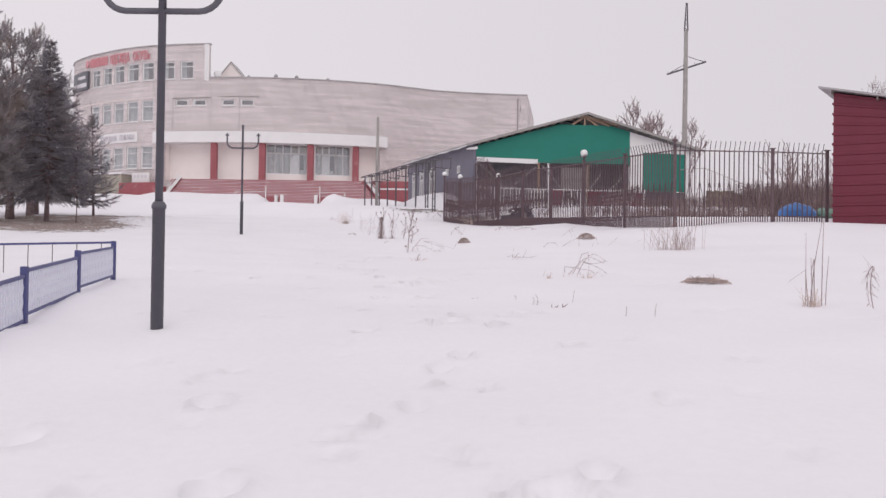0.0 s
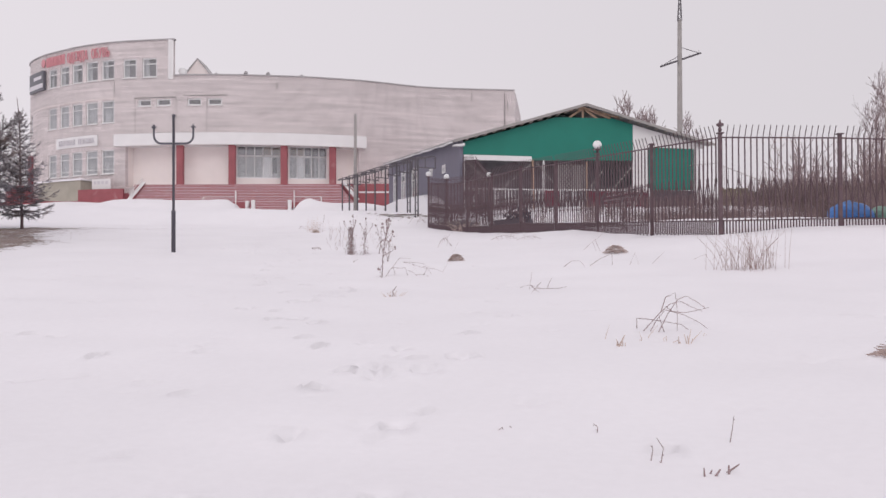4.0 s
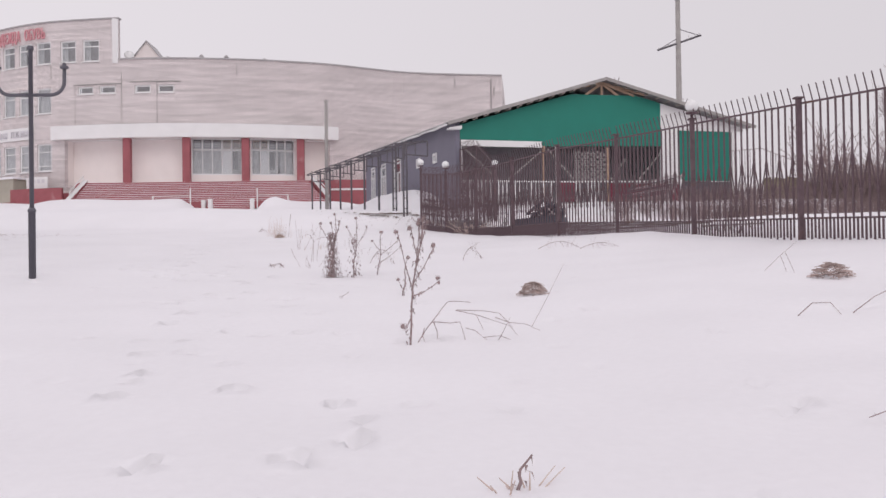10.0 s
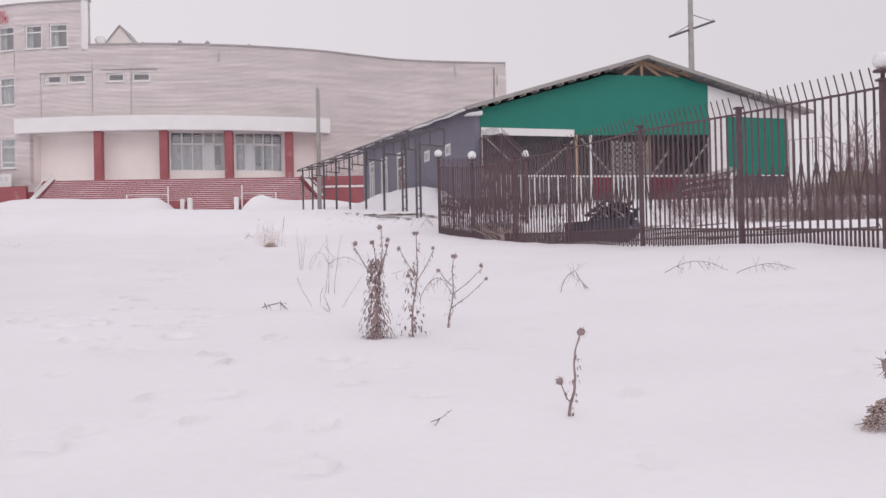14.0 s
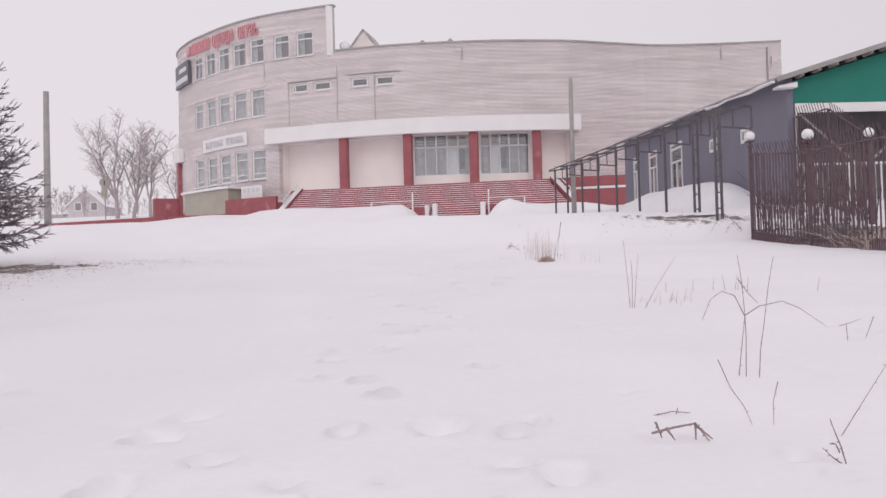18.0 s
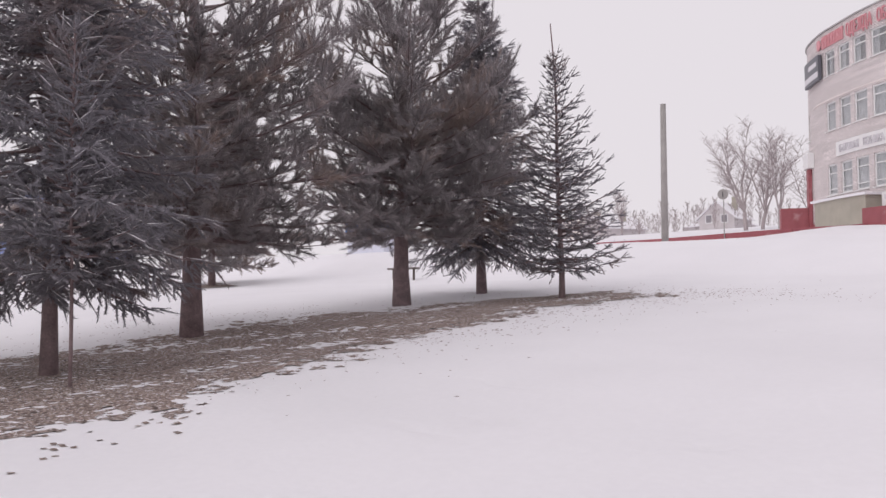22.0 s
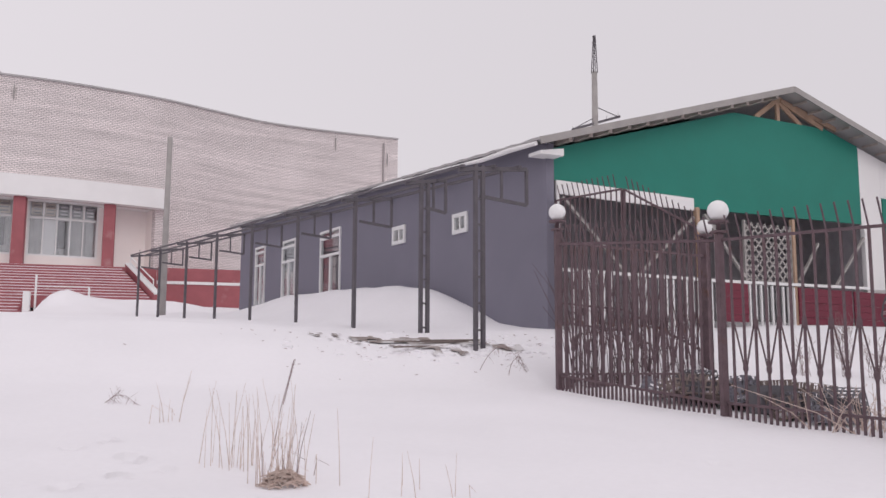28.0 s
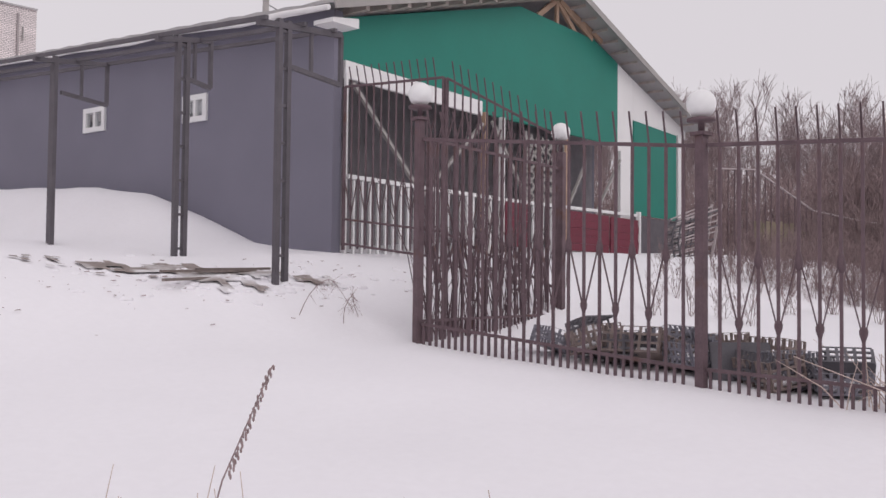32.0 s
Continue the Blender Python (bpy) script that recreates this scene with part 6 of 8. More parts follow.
def add_wood():
    rnd = random.Random(31)
    kinds = [segs_mesh(far_tree_lines(11.0, 40 + k), 0.012) for k in range(5)]
    vs, fs, off = [], [], 0
    spots = []
    for _ in range(330):
        s = rnd.random()
        spots.append((45 + 48 * s + rnd.uniform(-4, 4), 88 - 30 * s + rnd.uniform(-8, 14), rnd.uniform(0.6, 1.0)))
    for _ in range(40):
        spots.append((rnd.uniform(75, 98), rnd.uniform(25, 60), rnd.uniform(0.7, 1.0)))
    for x, y, k in spots:
        if x + 1.1 < 0.53 * (y - 17):
            continue
        v, f = kinds[rnd.randrange(5)]
        a = rnd.uniform(0, 6.28)
        c, s = math.cos(a), math.sin(a)
        w = v @ np.array([[c, s, 0], [-s, c, 0], [0, 0, 1]]) * k + np.array([x, y, ground_z(x, y)])
        vs.append(w)
        fs.append(f + off)
        off += len(w)
    stout = segs_mesh(far_tree_lines(11.0, 47, 7, 8, 4), 0.026)
    for _ in range(6):                         # stouter trees beyond the pavilion's roof
        x, y, k = rnd.uniform(22, 31), rnd.uniform(112, 120), rnd.uniform(0.85, 1.1)
        vs.append(stout[0] * k + np.array([x, y, ground_z(x, y)]))
        fs.append(stout[1] + off)
        off += len(stout[0])
    ob = soup("wood", np.concatenate(vs), np.concatenate(fs), WOODBARK)
    tagged(ob, "leafless grey-brown wood behind the yard", "wood", kind="stuff")
    # undergrowth at its foot
    mats = []
    segs = bush_lines(2.6, 77)
    for _ in range(420):
        s = rnd.random()
        x, y = 34 + 52 * s + rnd.uniform(-4, 4), 80 - 26 * s + rnd.uniform(-7, 7)
        a, k = rnd.uniform(0, 6.28), rnd.uniform(0.7, 2.1)
        m = Matrix.LocRotScale((x, y, ground_z(x, y)), Euler((0, 0, a)), (k, k, k))
        mats.append([list(r) for r in m])
    for _ in range(420):                       # tall brush that closes the yard
        s = rnd.random()
        x, y = 29.5 + 16 * s + abs(rnd.gauss(0, 1.5)), 62 - 13 * s + rnd.gauss(0, 1.5)
        a, k = rnd.uniform(0, 6.28), rnd.uniform(0.7, 1.5)
        mats.append([list(r) for r in Matrix.LocRotScale((x, y, ground_z(x, y)), Euler((0, 0, a)), (k, k, k))])
    for _ in range(560):                       # nearer growth that spills into the yard
        s, d = rnd.random(), rnd.random() ** 1.3
        x, y = 18.0 + 3.0 * s + 11 * d + rnd.gauss(0, 0.5), 56.6 - 9.0 * s + 3 * d + rnd.gauss(0, 0.6)
        a, k = rnd.uniform(0, 6.28), rnd.uniform(0.3, 0.62)
        mats.append([list(r) for r in Matrix.LocRotScale((x, y, ground_z(x, y)), Euler((0, 0, a)), (k, k, k))])
    for _ in range(330):                       # dry grass and low scrub on the slope of the yard
        x, y = rnd.uniform(11.5, 21), rnd.uniform(48.5, 55.5)
        if y > 54.6 + 0.25 * (x - 11.5):
            continue
        a, k = rnd.uniform(0, 6.28), rnd.uniform(0.16, 0.34)
        mats.append([list(r) for r in Matrix.LocRotScale((x, y, ground_z(x, y)), Euler((0, 0, a)), (k * 1.3, k * 1.3, k))])
    for _ in range(150):                       # dry weeds in a band across the yard
        s = rnd.random()
        x, y = 8.6 + 7.5 * s + rnd.gauss(0, 0.5), 53.0 - 4.6 * s + rnd.gauss(0, 0.4)
        a, k = rnd.uniform(0, 6.28), rnd.uniform(0.1, 0.26)
        mats.append([list(r) for r in Matrix.LocRotScale((x, y, ground_z(x, y)), Euler((0, 0, a)), (k * 1.2, k * 1.2, k))])
    for _ in range(55):                       # thin dry growth in the yard
        x, y = rnd.uniform(4.5, 15), rnd.uniform(45.5, 53)
        a, k = rnd.uniform(0, 6.28), rnd.uniform(0.12, 0.3)
        mats.append([list(r) for r in Matrix.LocRotScale((x, y, ground_z(x, y)), Euler((0, 0, a)), (k, k, k))])
    v, f = scatter(*segs_mesh(segs, 0.012), mats)
    tagged(soup("undergrowth", v, f, THICKET), "brown leafless thicket at the edge of the wood", "thicket", kind="stuff")


add_wood()


# ---- details of the big building ----
def facade_box(name, s0, s1, z0, z1, o0, o1, material, label="", parent=None, n=10):
    """A slab that follows the facade, from o0 to o1 metres in front of it."""
    bm = bmesh.new()
    rings = []
    for i in range(n + 1):
        s = s0 + (s1 - s0) * i / n
        rings.append([bm.verts.new(FACADE.point(s, o, z)) for o, z in ((o0, z0), (o1, z0), (o1, z1), (o0, z1))])
    for r0, r1 in zip(rings, rings[1:]):
        for k in range(4):
            bm.faces.new((r0[k], r1[k], r1[(k + 1) % 4], r0[(k + 1) % 4]))
    bm.faces.new(rings[0][::-1]), bm.faces.new(rings[-1])
    bm.transform(TO_B)
    return part(name, bm, material, parent or building, label)


# far house walls: the haze is put into this pale base colour
PALEWALL = mat("haze_paled_wall", (0.62, 0.58, 0.59), 0.85, vary=0.1, scale=1, bump=0.2)
LETTER_RED = mat("letter_red", (0.68, 0.31, 0.34), 0.5, vary=0.08, bump=0)
OLIVEBOARD = mat("olive_brown_boards", (0.24, 0.2, 0.15), 0.9, vary=0.3, scale=3, bump=0.3, per_piece=0.2)
OLIVE = mat("olive_plaster", (0.43, 0.4, 0.34), 0.85, vary=0.12, scale=1.2, bump=0.2)


def letter_mesh(ch, size, depth, material):
    cu = bpy.data.curves.new("letter", "FONT")
    cu.body, cu.size, cu.extrude, cu.align_x = ch, size, depth, "CENTER"
    tmp = bpy.data.objects.new("letter", cu)
    scene.collection.objects.link(tmp)
    me = bpy.data.meshes.new_from_object(tmp.evaluated_get(bpy.context.evaluated_depsgraph_get()))
    bpy.data.objects.remove(tmp)
    me.materials.clear()
    me.materials.append(material)
    return me


def facade_word(word, x0, x1, z, size, material, out, bold=1.0, bars=False):
    s0, s1 = FACADE.s_of_x(x0), FACADE.s_of_x(x1)
    for i, ch in enumerate(word):
        s = s0 + (s1 - s0) * (i + 0.5) / len(word)
        nrm = FACADE.normal(s)
        yaw = math.degrees(math.atan2(nrm[1], nrm[0])) + 90
        if bars:
            bm = bmesh.new()
            w = abs(s1 - s0) / len(word) * 0.34
            box(bm, (-w, -0.05, 0), (-w * 0.4, 0.05, size * 0.72)), box(bm, (w * 0.4, -0.05, 0), (w, 0.05, size * 0.72))
            box(bm, (-w * 0.4, -0.05, size * 0.3 if i % 2 else size * 0.58), (w * 0.4, 0.05, size * 0.44 if i % 2 else size * 0.72))
            ob = part("letter", bm, material, building)
            ob.matrix_basis = TO_B @ Matrix.Translation(FACADE.point(s, out, z)) @ pose(0, 0, 0, 0, 0, yaw)
        else:
            ob = new("letter", letter_mesh(ch, size, 0.05, material))
            ob.parent = building
            ob.matrix_basis = TO_B @ Matrix.Translation(FACADE.point(s, out, z)) @ pose(0, 0, 0, 90, 0, yaw) @ Matrix.Diagonal((bold, 1, 1, 1))


facade_word("xxxxxxx", -39.2, -36.5, 21.78, 1.3, LETTER_RED, 0.12, bars=True)
facade_word("ОДЕЖДА", -36.2, -33.5, 21.78, 1.3, LETTER_RED, 0.12, 0.5)
facade_word("ОБУВЬ", -33.1, -31.0, 21.78, 1.3, LETTER_RED, 0.12, 0.5)
bm = bmesh.new()
lathe(bm, [(0.42, 0), (0.42, 0.08), (0.2, 0.1)], 20)
emblem = part("emblem", bm, LETTER_RED, building, "round red emblem")
se = FACADE.s_of_x(-39.7)
emblem.matrix_basis = TO_B @ Matrix.Translation(FACADE.point(se, 0.05, 22.3)) @ pose(0, 0, 0, 90, 0, math.degrees(math.atan2(FACADE.normal(se)[1], FACADE.normal(se)[0])) + 90)
board = facade_box("signboard", FACADE.s_of_x(-37.7), FACADE.s_of_x(-32.4), 13.3, 14.35, 0.02, 0.12, WHITE, "white shop signboard with pale grey letters")
facade_word("БЫТОВАЯ", -37.3, -35.0, 13.55, 0.75, LETTER_GREY, 0.16, 0.7)
facade_word("ТЕХНИКА", -34.7, -32.7, 13.55, 0.75, LETTER_GREY, 0.16, 0.7)
dark = facade_box("signboard", FACADE.s_of_x(-41.9), FACADE.s_of_x(-39.3), 19.55, 21.5, 0.1, 0.35, SIGN_DARK, "dark box sign with a white lower band")
facade_box("sign_band", FACADE.s_of_x(-41.8), FACADE.s_of_x(-39.4), 19.8, 20.25, 0.352, 0.37, LETTER_GREY)
facade_box("sign_band", FACADE.s_of_x(-41.0), FACADE.s_of_x(-39.6), 20.7, 21.05, 0.352, 0.37, LETTER_GREY)
# drip courses, pipes and cables on the brick
facade_box("drip_ledge", FACADE.s_of_x(-41.0), FACADE.s_of_x(-30.3), 17.72, 17.78, 0.005, 0.06, CREAM, n=24)
facade_box("drip_ledge", FACADE.s_of_x(-28.5), FACADE.s_of_x(-24.4), 17.62, 17.69, 0.005, 0.08, CONCRETE)
facade_box("drip_ledge", FACADE.s_of_x(-23.6), FACADE.s_of_x(-19.4), 17.75, 17.82, 0.005, 0.08, CONCRETE)
facade_box("cable", FACADE.s_of_x(-28.3), FACADE.s_of_x(-21.4), 14.29, 14.32, 0.005, 0.03, CONCRETE)
for x, za, zb in ((-28.43, 14.3, 17.6), (-24.35, 14.5, 18.6), (-21.4, 14.3, 18.0), (-30.6, 18.3, 19.4)):
    facade_box("cable", FACADE.s_of_x(x), FACADE.s_of_x(x) + 0.035, za, zb, 0.005, 0.035, CONCRETE, n=1)
for x, z in ((-14.9, 18.4), (3.9, 18.5), (7.6, 17.8)):
    facade_box("rain_spout", FACADE.s_of_x(x), FACADE.s_of_x(x) + 0.07, z, z + 0.8, 0.01, 0.09, CONCRETE, n=1)
facade_box("downpipe", FACADE.s_of_x(7.3), FACADE.s_of_x(7.3) + 0.1, 8, 19.3, 0.01, 0.12, BRICK, n=1)
facade_box("corner_trim", S_STEP - 0.35, S_STEP + 0.02, TOP + 0.14, TOWER_TOP - 0.02, 0.002, 0.05, WHITE, n=2)
# red plinth, olive cellar entrance, ramp walls
facade_box("plinth", FACADE.s_of_x(-42.5), FACADE.s_of_x(-29.0), 6.2, 8.6, 0.01, 0.12, RED, "red painted plinth", n=24)
facade_box("plinth", FACADE.s_of_x(-6.6), FACADE.s_of_x(8.2), 6.2, 9.0, 0.01, 0.1, RED, "red painted plinth", n=20)
facade_box("plinth_band", FACADE.s_of_x(-6.6), FACADE.s_of_x(-1.0), 8.3, 8.42, 0.102, 0.16, WHITE, n=8)
facade_box("cellar_entrance", FACADE.s_of_x(-38.3), FACADE.s_of_x(-33.0), 6.8, 9.85, 0.13, 1.5, OLIVE, "low olive cellar entrance with a snowy top", n=8)
facade_box("cellar_roof", FACADE.s_of_x(-38.5), FACADE.s_of_x(-32.8), 9.852, 10.02, 0.13, 1.7, SNOW, n=8)
facade_box("notice_board", FACADE.s_of_x(-32.2), FACADE.s_of_x(-30.3), 8.95, 9.95, 0.9, 0.98, WHITE, "white notice board", n=2)
for i in range(4):
    facade_box("notice_line", FACADE.s_of_x(-32.0) + i * 0.42, FACADE.s_of_x(-32.0) + i * 0.42 + 0.28, 9.45, 9.75, 0.982, 0.99, LETTER_GREY, n=1)
facade_box("ramp_wall", FACADE.s_of_x(-33.0), FACADE.s_of_x(-28.6), 6.5, 8.9, 1.55, 1.8, RED, "red painted ramp wall", n=6)
facade_box("side_porch", FACADE.s_of_x(-42.35), FACADE.s_of_x(-41.75), 6.5, 13.1, 0.02, 0.3, RED, "red painted side porch", n=3)
facade_box("side_canopy", FACADE.s_of_x(-42.5), FACADE.s_of_x(-41.2), 13.12, 14.3, 0.02, 0.5, WHITE, n=3)
facade_box("stair_block", FACADE.s_of_x(-42.6), FACADE.s_of_x(-41.9), 6.5, 10.0, 0.32, 2.4, RED, n=3)


def add_roof_things():
    hut = group_thing("roof_hut", (-23.2, 95.0, TOP - 0.6), "small gabled hut of pale sheet on the flat roof", "roof hut")
    bm = bmesh.new()
    w, d, h1, h2 = 1.4, 1.5, 1.2, 2.95
    f = [bm.verts.new((x, -d, z)) for x, z in ((-w, 0), (w, 0), (w, h1), (0, h2), (-w, h1))]
    b = [bm.verts.new((x, d, z)) for x, z in ((-w, 0), (w, 0), (w, h1), (0, h2), (-w, h1))]
    bm.faces.new(f), bm.faces.new(b[::-1])
    for i in range(5):
        j = (i + 1) % 5
        bm.faces.new((f[j], f[i], b[i], b[j]))
    part("wall", bm, CREAM, hut)
    for sgn in (-1, 1):
        bm = bmesh.new()
        beam(bm, (sgn * (w + 0.18), 0, h1 - 0.2), (0, 0, h2 + 0.05), 2 * d + 0.3, 0.07, (0, 0, 1))
        part("roof", bm, ROOFING, hut)
    bm = bmesh.new()
    box(bm, (-25.2 + 1.2, 95.5, TOP - 0.5), (-18.6, 99, TOP + 0.55), 0.02)
    solo("roof_block", bm, CREAM, "low pale plastered block on the flat roof", "roof block")
    for x, y, hh in ((-18.4, 93.2, 0.9), (-16.0, 92.0, 0.55), (-21.0, 92.0, 0.5), (-12.9, 93.0, 0.5)):
        bm = bmesh.new()
        lathe(bm, [(0.12, -0.5), (0.12, hh - 0.1), (0.2, hh - 0.1), (0.2, hh + 0.05), (0.05, hh + 0.2)], 10, (x, y, TOP))
        solo("roof_vent", bm, ROOFING, "short grey vent pipe with a cap on the roof", "roof vent", group="roof vents")
    dish = group_thing("satellite_dish", (-24.0, 91.2, TOP - 0.4), "pale satellite dish on the parapet", "satellite dish")
    bm = bmesh.new()
    tube(bm, [(0, 0, 0), (0, 0, 0.9)], 0.03, 6)
    part("mast", bm, STEEL, dish)
    bm = bmesh.new()
    lathe(bm, [(0.05, 0.12), (0.25, 0.08), (0.4, 0.0), (0.41, 0.01), (0.25, 0.1), (0.05, 0.14)], 16)
    bm.transform(pose(0, -0.05, 1.0, 70, 0, 20))
    part("reflector", bm, PVC, dish)


add_roof_things()


# ---- the red kerb wall, road sign and far houses ----
def strip_wall(name, pts, h, thick, material, label, category, levels=None):
    bm = bmesh.new()
    for (ax, ay), (bx, by) in zip(pts, pts[1:]):
        tops = [levels[q] if levels else ground_z(*q) + h for q in ((ax, ay), (bx, by))]
        beam(bm, Vector((ax, ay, tops[0] - h)), Vector((bx, by, tops[1] - h)), thick, 2 * h)
    return solo(name, bm, material, label, category, "structure")


strip_wall("kerb_wall", [(-47.5, 79.5), (-43, 80.5), (-39, 82.5), (-36, 85.5), (-34.0, 88.8), (-33.2, 91.0)], 0.6, 0.3, RED, "low red painted kerb wall dusted with snow", "kerb",
           {(-47.5, 79.5): 6.88, (-43, 80.5): 6.95, (-39, 82.5): 7.19, (-36, 85.5): 7.48, (-34.0, 88.8): 7.7, (-33.2, 91.0): 7.9})
strip_wall("road_kerb", [(-62, 74), (-52, 77.5), (-47.6, 79.4)], 0.2, 0.2, STEEL, "dark road edge showing through the snow", "kerb")


def add_round_sign(x, y):
    z = ground_z(x, y)
    sg = group_thing("road_sign", (x, y, z), "round road sign on a pole seen from its grey back", "road sign")
    bm = bmesh.new()
    tube(bm, [(0, 0, -0.4), (0, 0, 3.1)], 0.03, 8)
    part("pole", bm, CONCRETE, sg)
    bm = bmesh.new()
    lathe(bm, [(0.29, 0), (0.3, 0.01), (0.29, 0.02)], 24)
    bm.transform(pose(0, -0.06, 2.75, 90, 0, 40))
    part("disc", bm, CONCRETE, sg)
    bm = bmesh.new()
    box(bm, (-0.04, -0.1, 2.6), (0.04, -0.07, 2.9))
    part("clamp", bm, STEEL, sg)


add_round_sign(-34.6, 75.66)
bm = bmesh.new()
for x in (-0.55, 0.55):
    tube(bm, [(-62.5 + x, 80, ground_z(-62.5, 80) - 0.3), (-62.5 + x, 80, ground_z(-62.5, 80) + 3.6)], 0.05, 6)
box(bm, (-63.2, 79.9, ground_z(-62.5, 80) + 2.2), (-61.8, 80.0, ground_z(-62.5, 80) + 4.2))
solo("street_board", bm, CONCRETE, "grey street board on two posts beside the road", "street board")


def add_house(x, y, w, d, h, roof, turn, wall_mat, label):
    z = ground_z(x, y)
    hs = group_thing("house", (x, y, z), label, "house", "far village houses", turn=turn)
    bm = bmesh.new()
    f = [bm.verts.new((q, -d / 2, zz)) for q, zz in ((-w / 2, -0.5), (w / 2, -0.5), (w / 2, h), (0, h + roof), (-w / 2, h))]
    b = [bm.verts.new((q, d / 2, zz)) for q, zz in ((-w / 2, -0.5), (w / 2, -0.5), (w / 2, h), (0, h + roof), (-w / 2, h))]
    bm.faces.new(f), bm.faces.new(b[::-1])
    for i in range(5):
        j = (i + 1) % 5
        bm.faces.new((f[j], f[i], b[i], b[j]))
    part("wall", bm, wall_mat, hs)
    for sgn in (-1, 1):
        bm = bmesh.new()
        e = Vector((sgn * (w / 2 + 0.5), 0, h - roof / w))
        beam(bm, e, (0, 0, h + roof + 0.1), d + 0.8, 0.16)
        part("roof", bm, SNOW, hs, "snow-covered roof slope")
    bm = bmesh.new()
    box(bm, (w * 0.15, 0.5, h + roof * 0.4), (w * 0.15 + 0.7, 1.2, h + roof + 1.0), 0.02)
    part("chimney", bm, OLIVE, hs)
    for q in (-w * 0.22, w * 0.22):
        win = new("window")
        win.parent = hs
        bm = bmesh.new()
        box(bm, (q - 0.55, -d / 2 - 0.06, h * 0.4), (q + 0.55, -d / 2 + 0.02, h * 0.4 + 1.3))
        part("frame", bm, PVC, win)
        # pane coloured flat with the shade of the room behind
        bm = bmesh.new()
        box(bm, (q - 0.42, -d / 2 - 0.075, h * 0.4 + 0.12), (q + 0.42, -d / 2 - 0.062, h * 0.4 + 1.18))
        part("pane", bm, DARKROOM, win)


add_house(-83.2, 150, 5.4, 7, 1.6, 2.2, 12, PALEWALL, "small pale village house with a steep snowy gable roof")
add_house(-109, 155, 7, 8, 1.6, 2.0, -10, PALEWALL, "grey village house with a chimney and snowy roof")
add_house(-95, 166, 10, 7, 1.4, 1.2, 70, PALEWALL, "long low shed with a snowy roof beyond the road")
add_house(-124, 165, 9, 9, 2.6, 2.4, 20, CREAM, "far village house half hidden by bushes")


def add_far_bushes():
    rnd = random.Random(8)
    v, f = segs_mesh(far_tree_lines(4.5, 90, 6, 6, 3), 0.016)
    mats = []
    for _ in range(90):
        x, y = rnd.uniform(-135, -70), rnd.uniform(135, 175)
        k = rnd.uniform(0.5, 1.1)
        mats.append([list(r) for r in Matrix.LocRotScale((x, y, ground_z(x, y) - 0.9), Euler((0, 0, rnd.uniform(0, 6))), (k * 1.2, k * 1.2, k))])
    v, f = scatter(v, f, mats)
    tagged(soup("far_bushes", v, f, HAZE_SNOW_GREY), "bare grey bushes and orchards round the far houses", "bushes", kind="stuff")


add_far_bushes()


# ---- litter under the trees, trampled soil by the frames ----
def patch(name, inside, x0, x1, y0, y1, cell, lift, material, label, seed):
    """A thin ragged sheet over the snow wherever inside(x, y) plus roughness is above zero."""
    verts, faces, index = [], [], {}
    nx, ny = int((x1 - x0) / cell), int((y1 - y0) / cell)

    def val(i, j):
        x, y = x0 + i * cell, y0 + j * cell
        p = Vector((x, y, seed))
        return inside(x, y) + 0.3 * noise.noise(p * 0.9) + 0.3 * noise.noise(p * 3.1) + 0.3 * noise.noise(p * 6.3) + 0.35 * noise.noise(p * 13.7) + 0.35 * noise.noise(p * 23.0)
    vals = {(i, j): val(i, j) for i in range(nx + 1) for j in range(ny + 1)}
    for i in range(nx):
        for j in range(ny):
            if min(vals[i, j], vals[i + 1, j], vals[i, j + 1], vals[i + 1, j + 1]) > 0:
                q = []
                for a, b in ((i, j), (i + 1, j), (i + 1, j + 1), (i, j + 1)):
                    if (a, b) not in index:
                        x, y = x0 + a * cell, y0 + b * cell
                        index[a, b] = len(verts)
                        verts.append((x, y, ground_z(x, y) + lift + 0.012 * noise.noise(Vector((x, y, 3)) * 9)))
                    q.append(index[a, b])
                faces.append(q)
    ob = soup(name, verts, faces, material, None, True)
    tagged(ob, label, "ground cover", kind="stuff")


TREE_LINE = [(-13.2, 29), (-13.8, 31.6), (-14.7, 33.5), (-16.1, 36.4), (-17.1, 39.9), (-17.3, 43.4), (-17.0, 44.2)]


def near_trees(x, y):
    best = 9
    for (ax, ay), (bx, by) in zip(TREE_LINE, TREE_LINE[1:]):
        dx, dy = bx - ax, by - ay
        t = max(0, min(1, ((x - ax) * dx + (y - ay) * dy) / (dx * dx + dy * dy)))
        best = min(best, math.hypot(x - ax - t * dx, y - ay - t * dy))
    return (float(np.interp(y, (34, 40, 44.5), (2.45, 2.2, 1.4))) - best) * 0.5


patch("needle_litter", near_trees, -23, -10, 25.5, 48.5, 0.042, 0.005, LITTER, "brown needle litter and thawed grass under the trees", 4)
patch("needle_litter", lambda x, y: 1.1 - math.hypot((x + 36) / 2.0, y - 44.6), -40, -32, 42, 47, 0.2, 0.03, LITTER, "small brown thawed patch under a lone pine", 5)
patch("trodden_soil", lambda x, y: (1.0 - abs((x + 1.6) / 3.4)) * 1.3 - abs(y - 53.1 + 0.25 * x) * 0.9 - 0.55, -6.5, 2.5, 50.5, 56.5, 0.09, 0.025, SOIL, "trodden soil and wood debris showing through snow", 6)


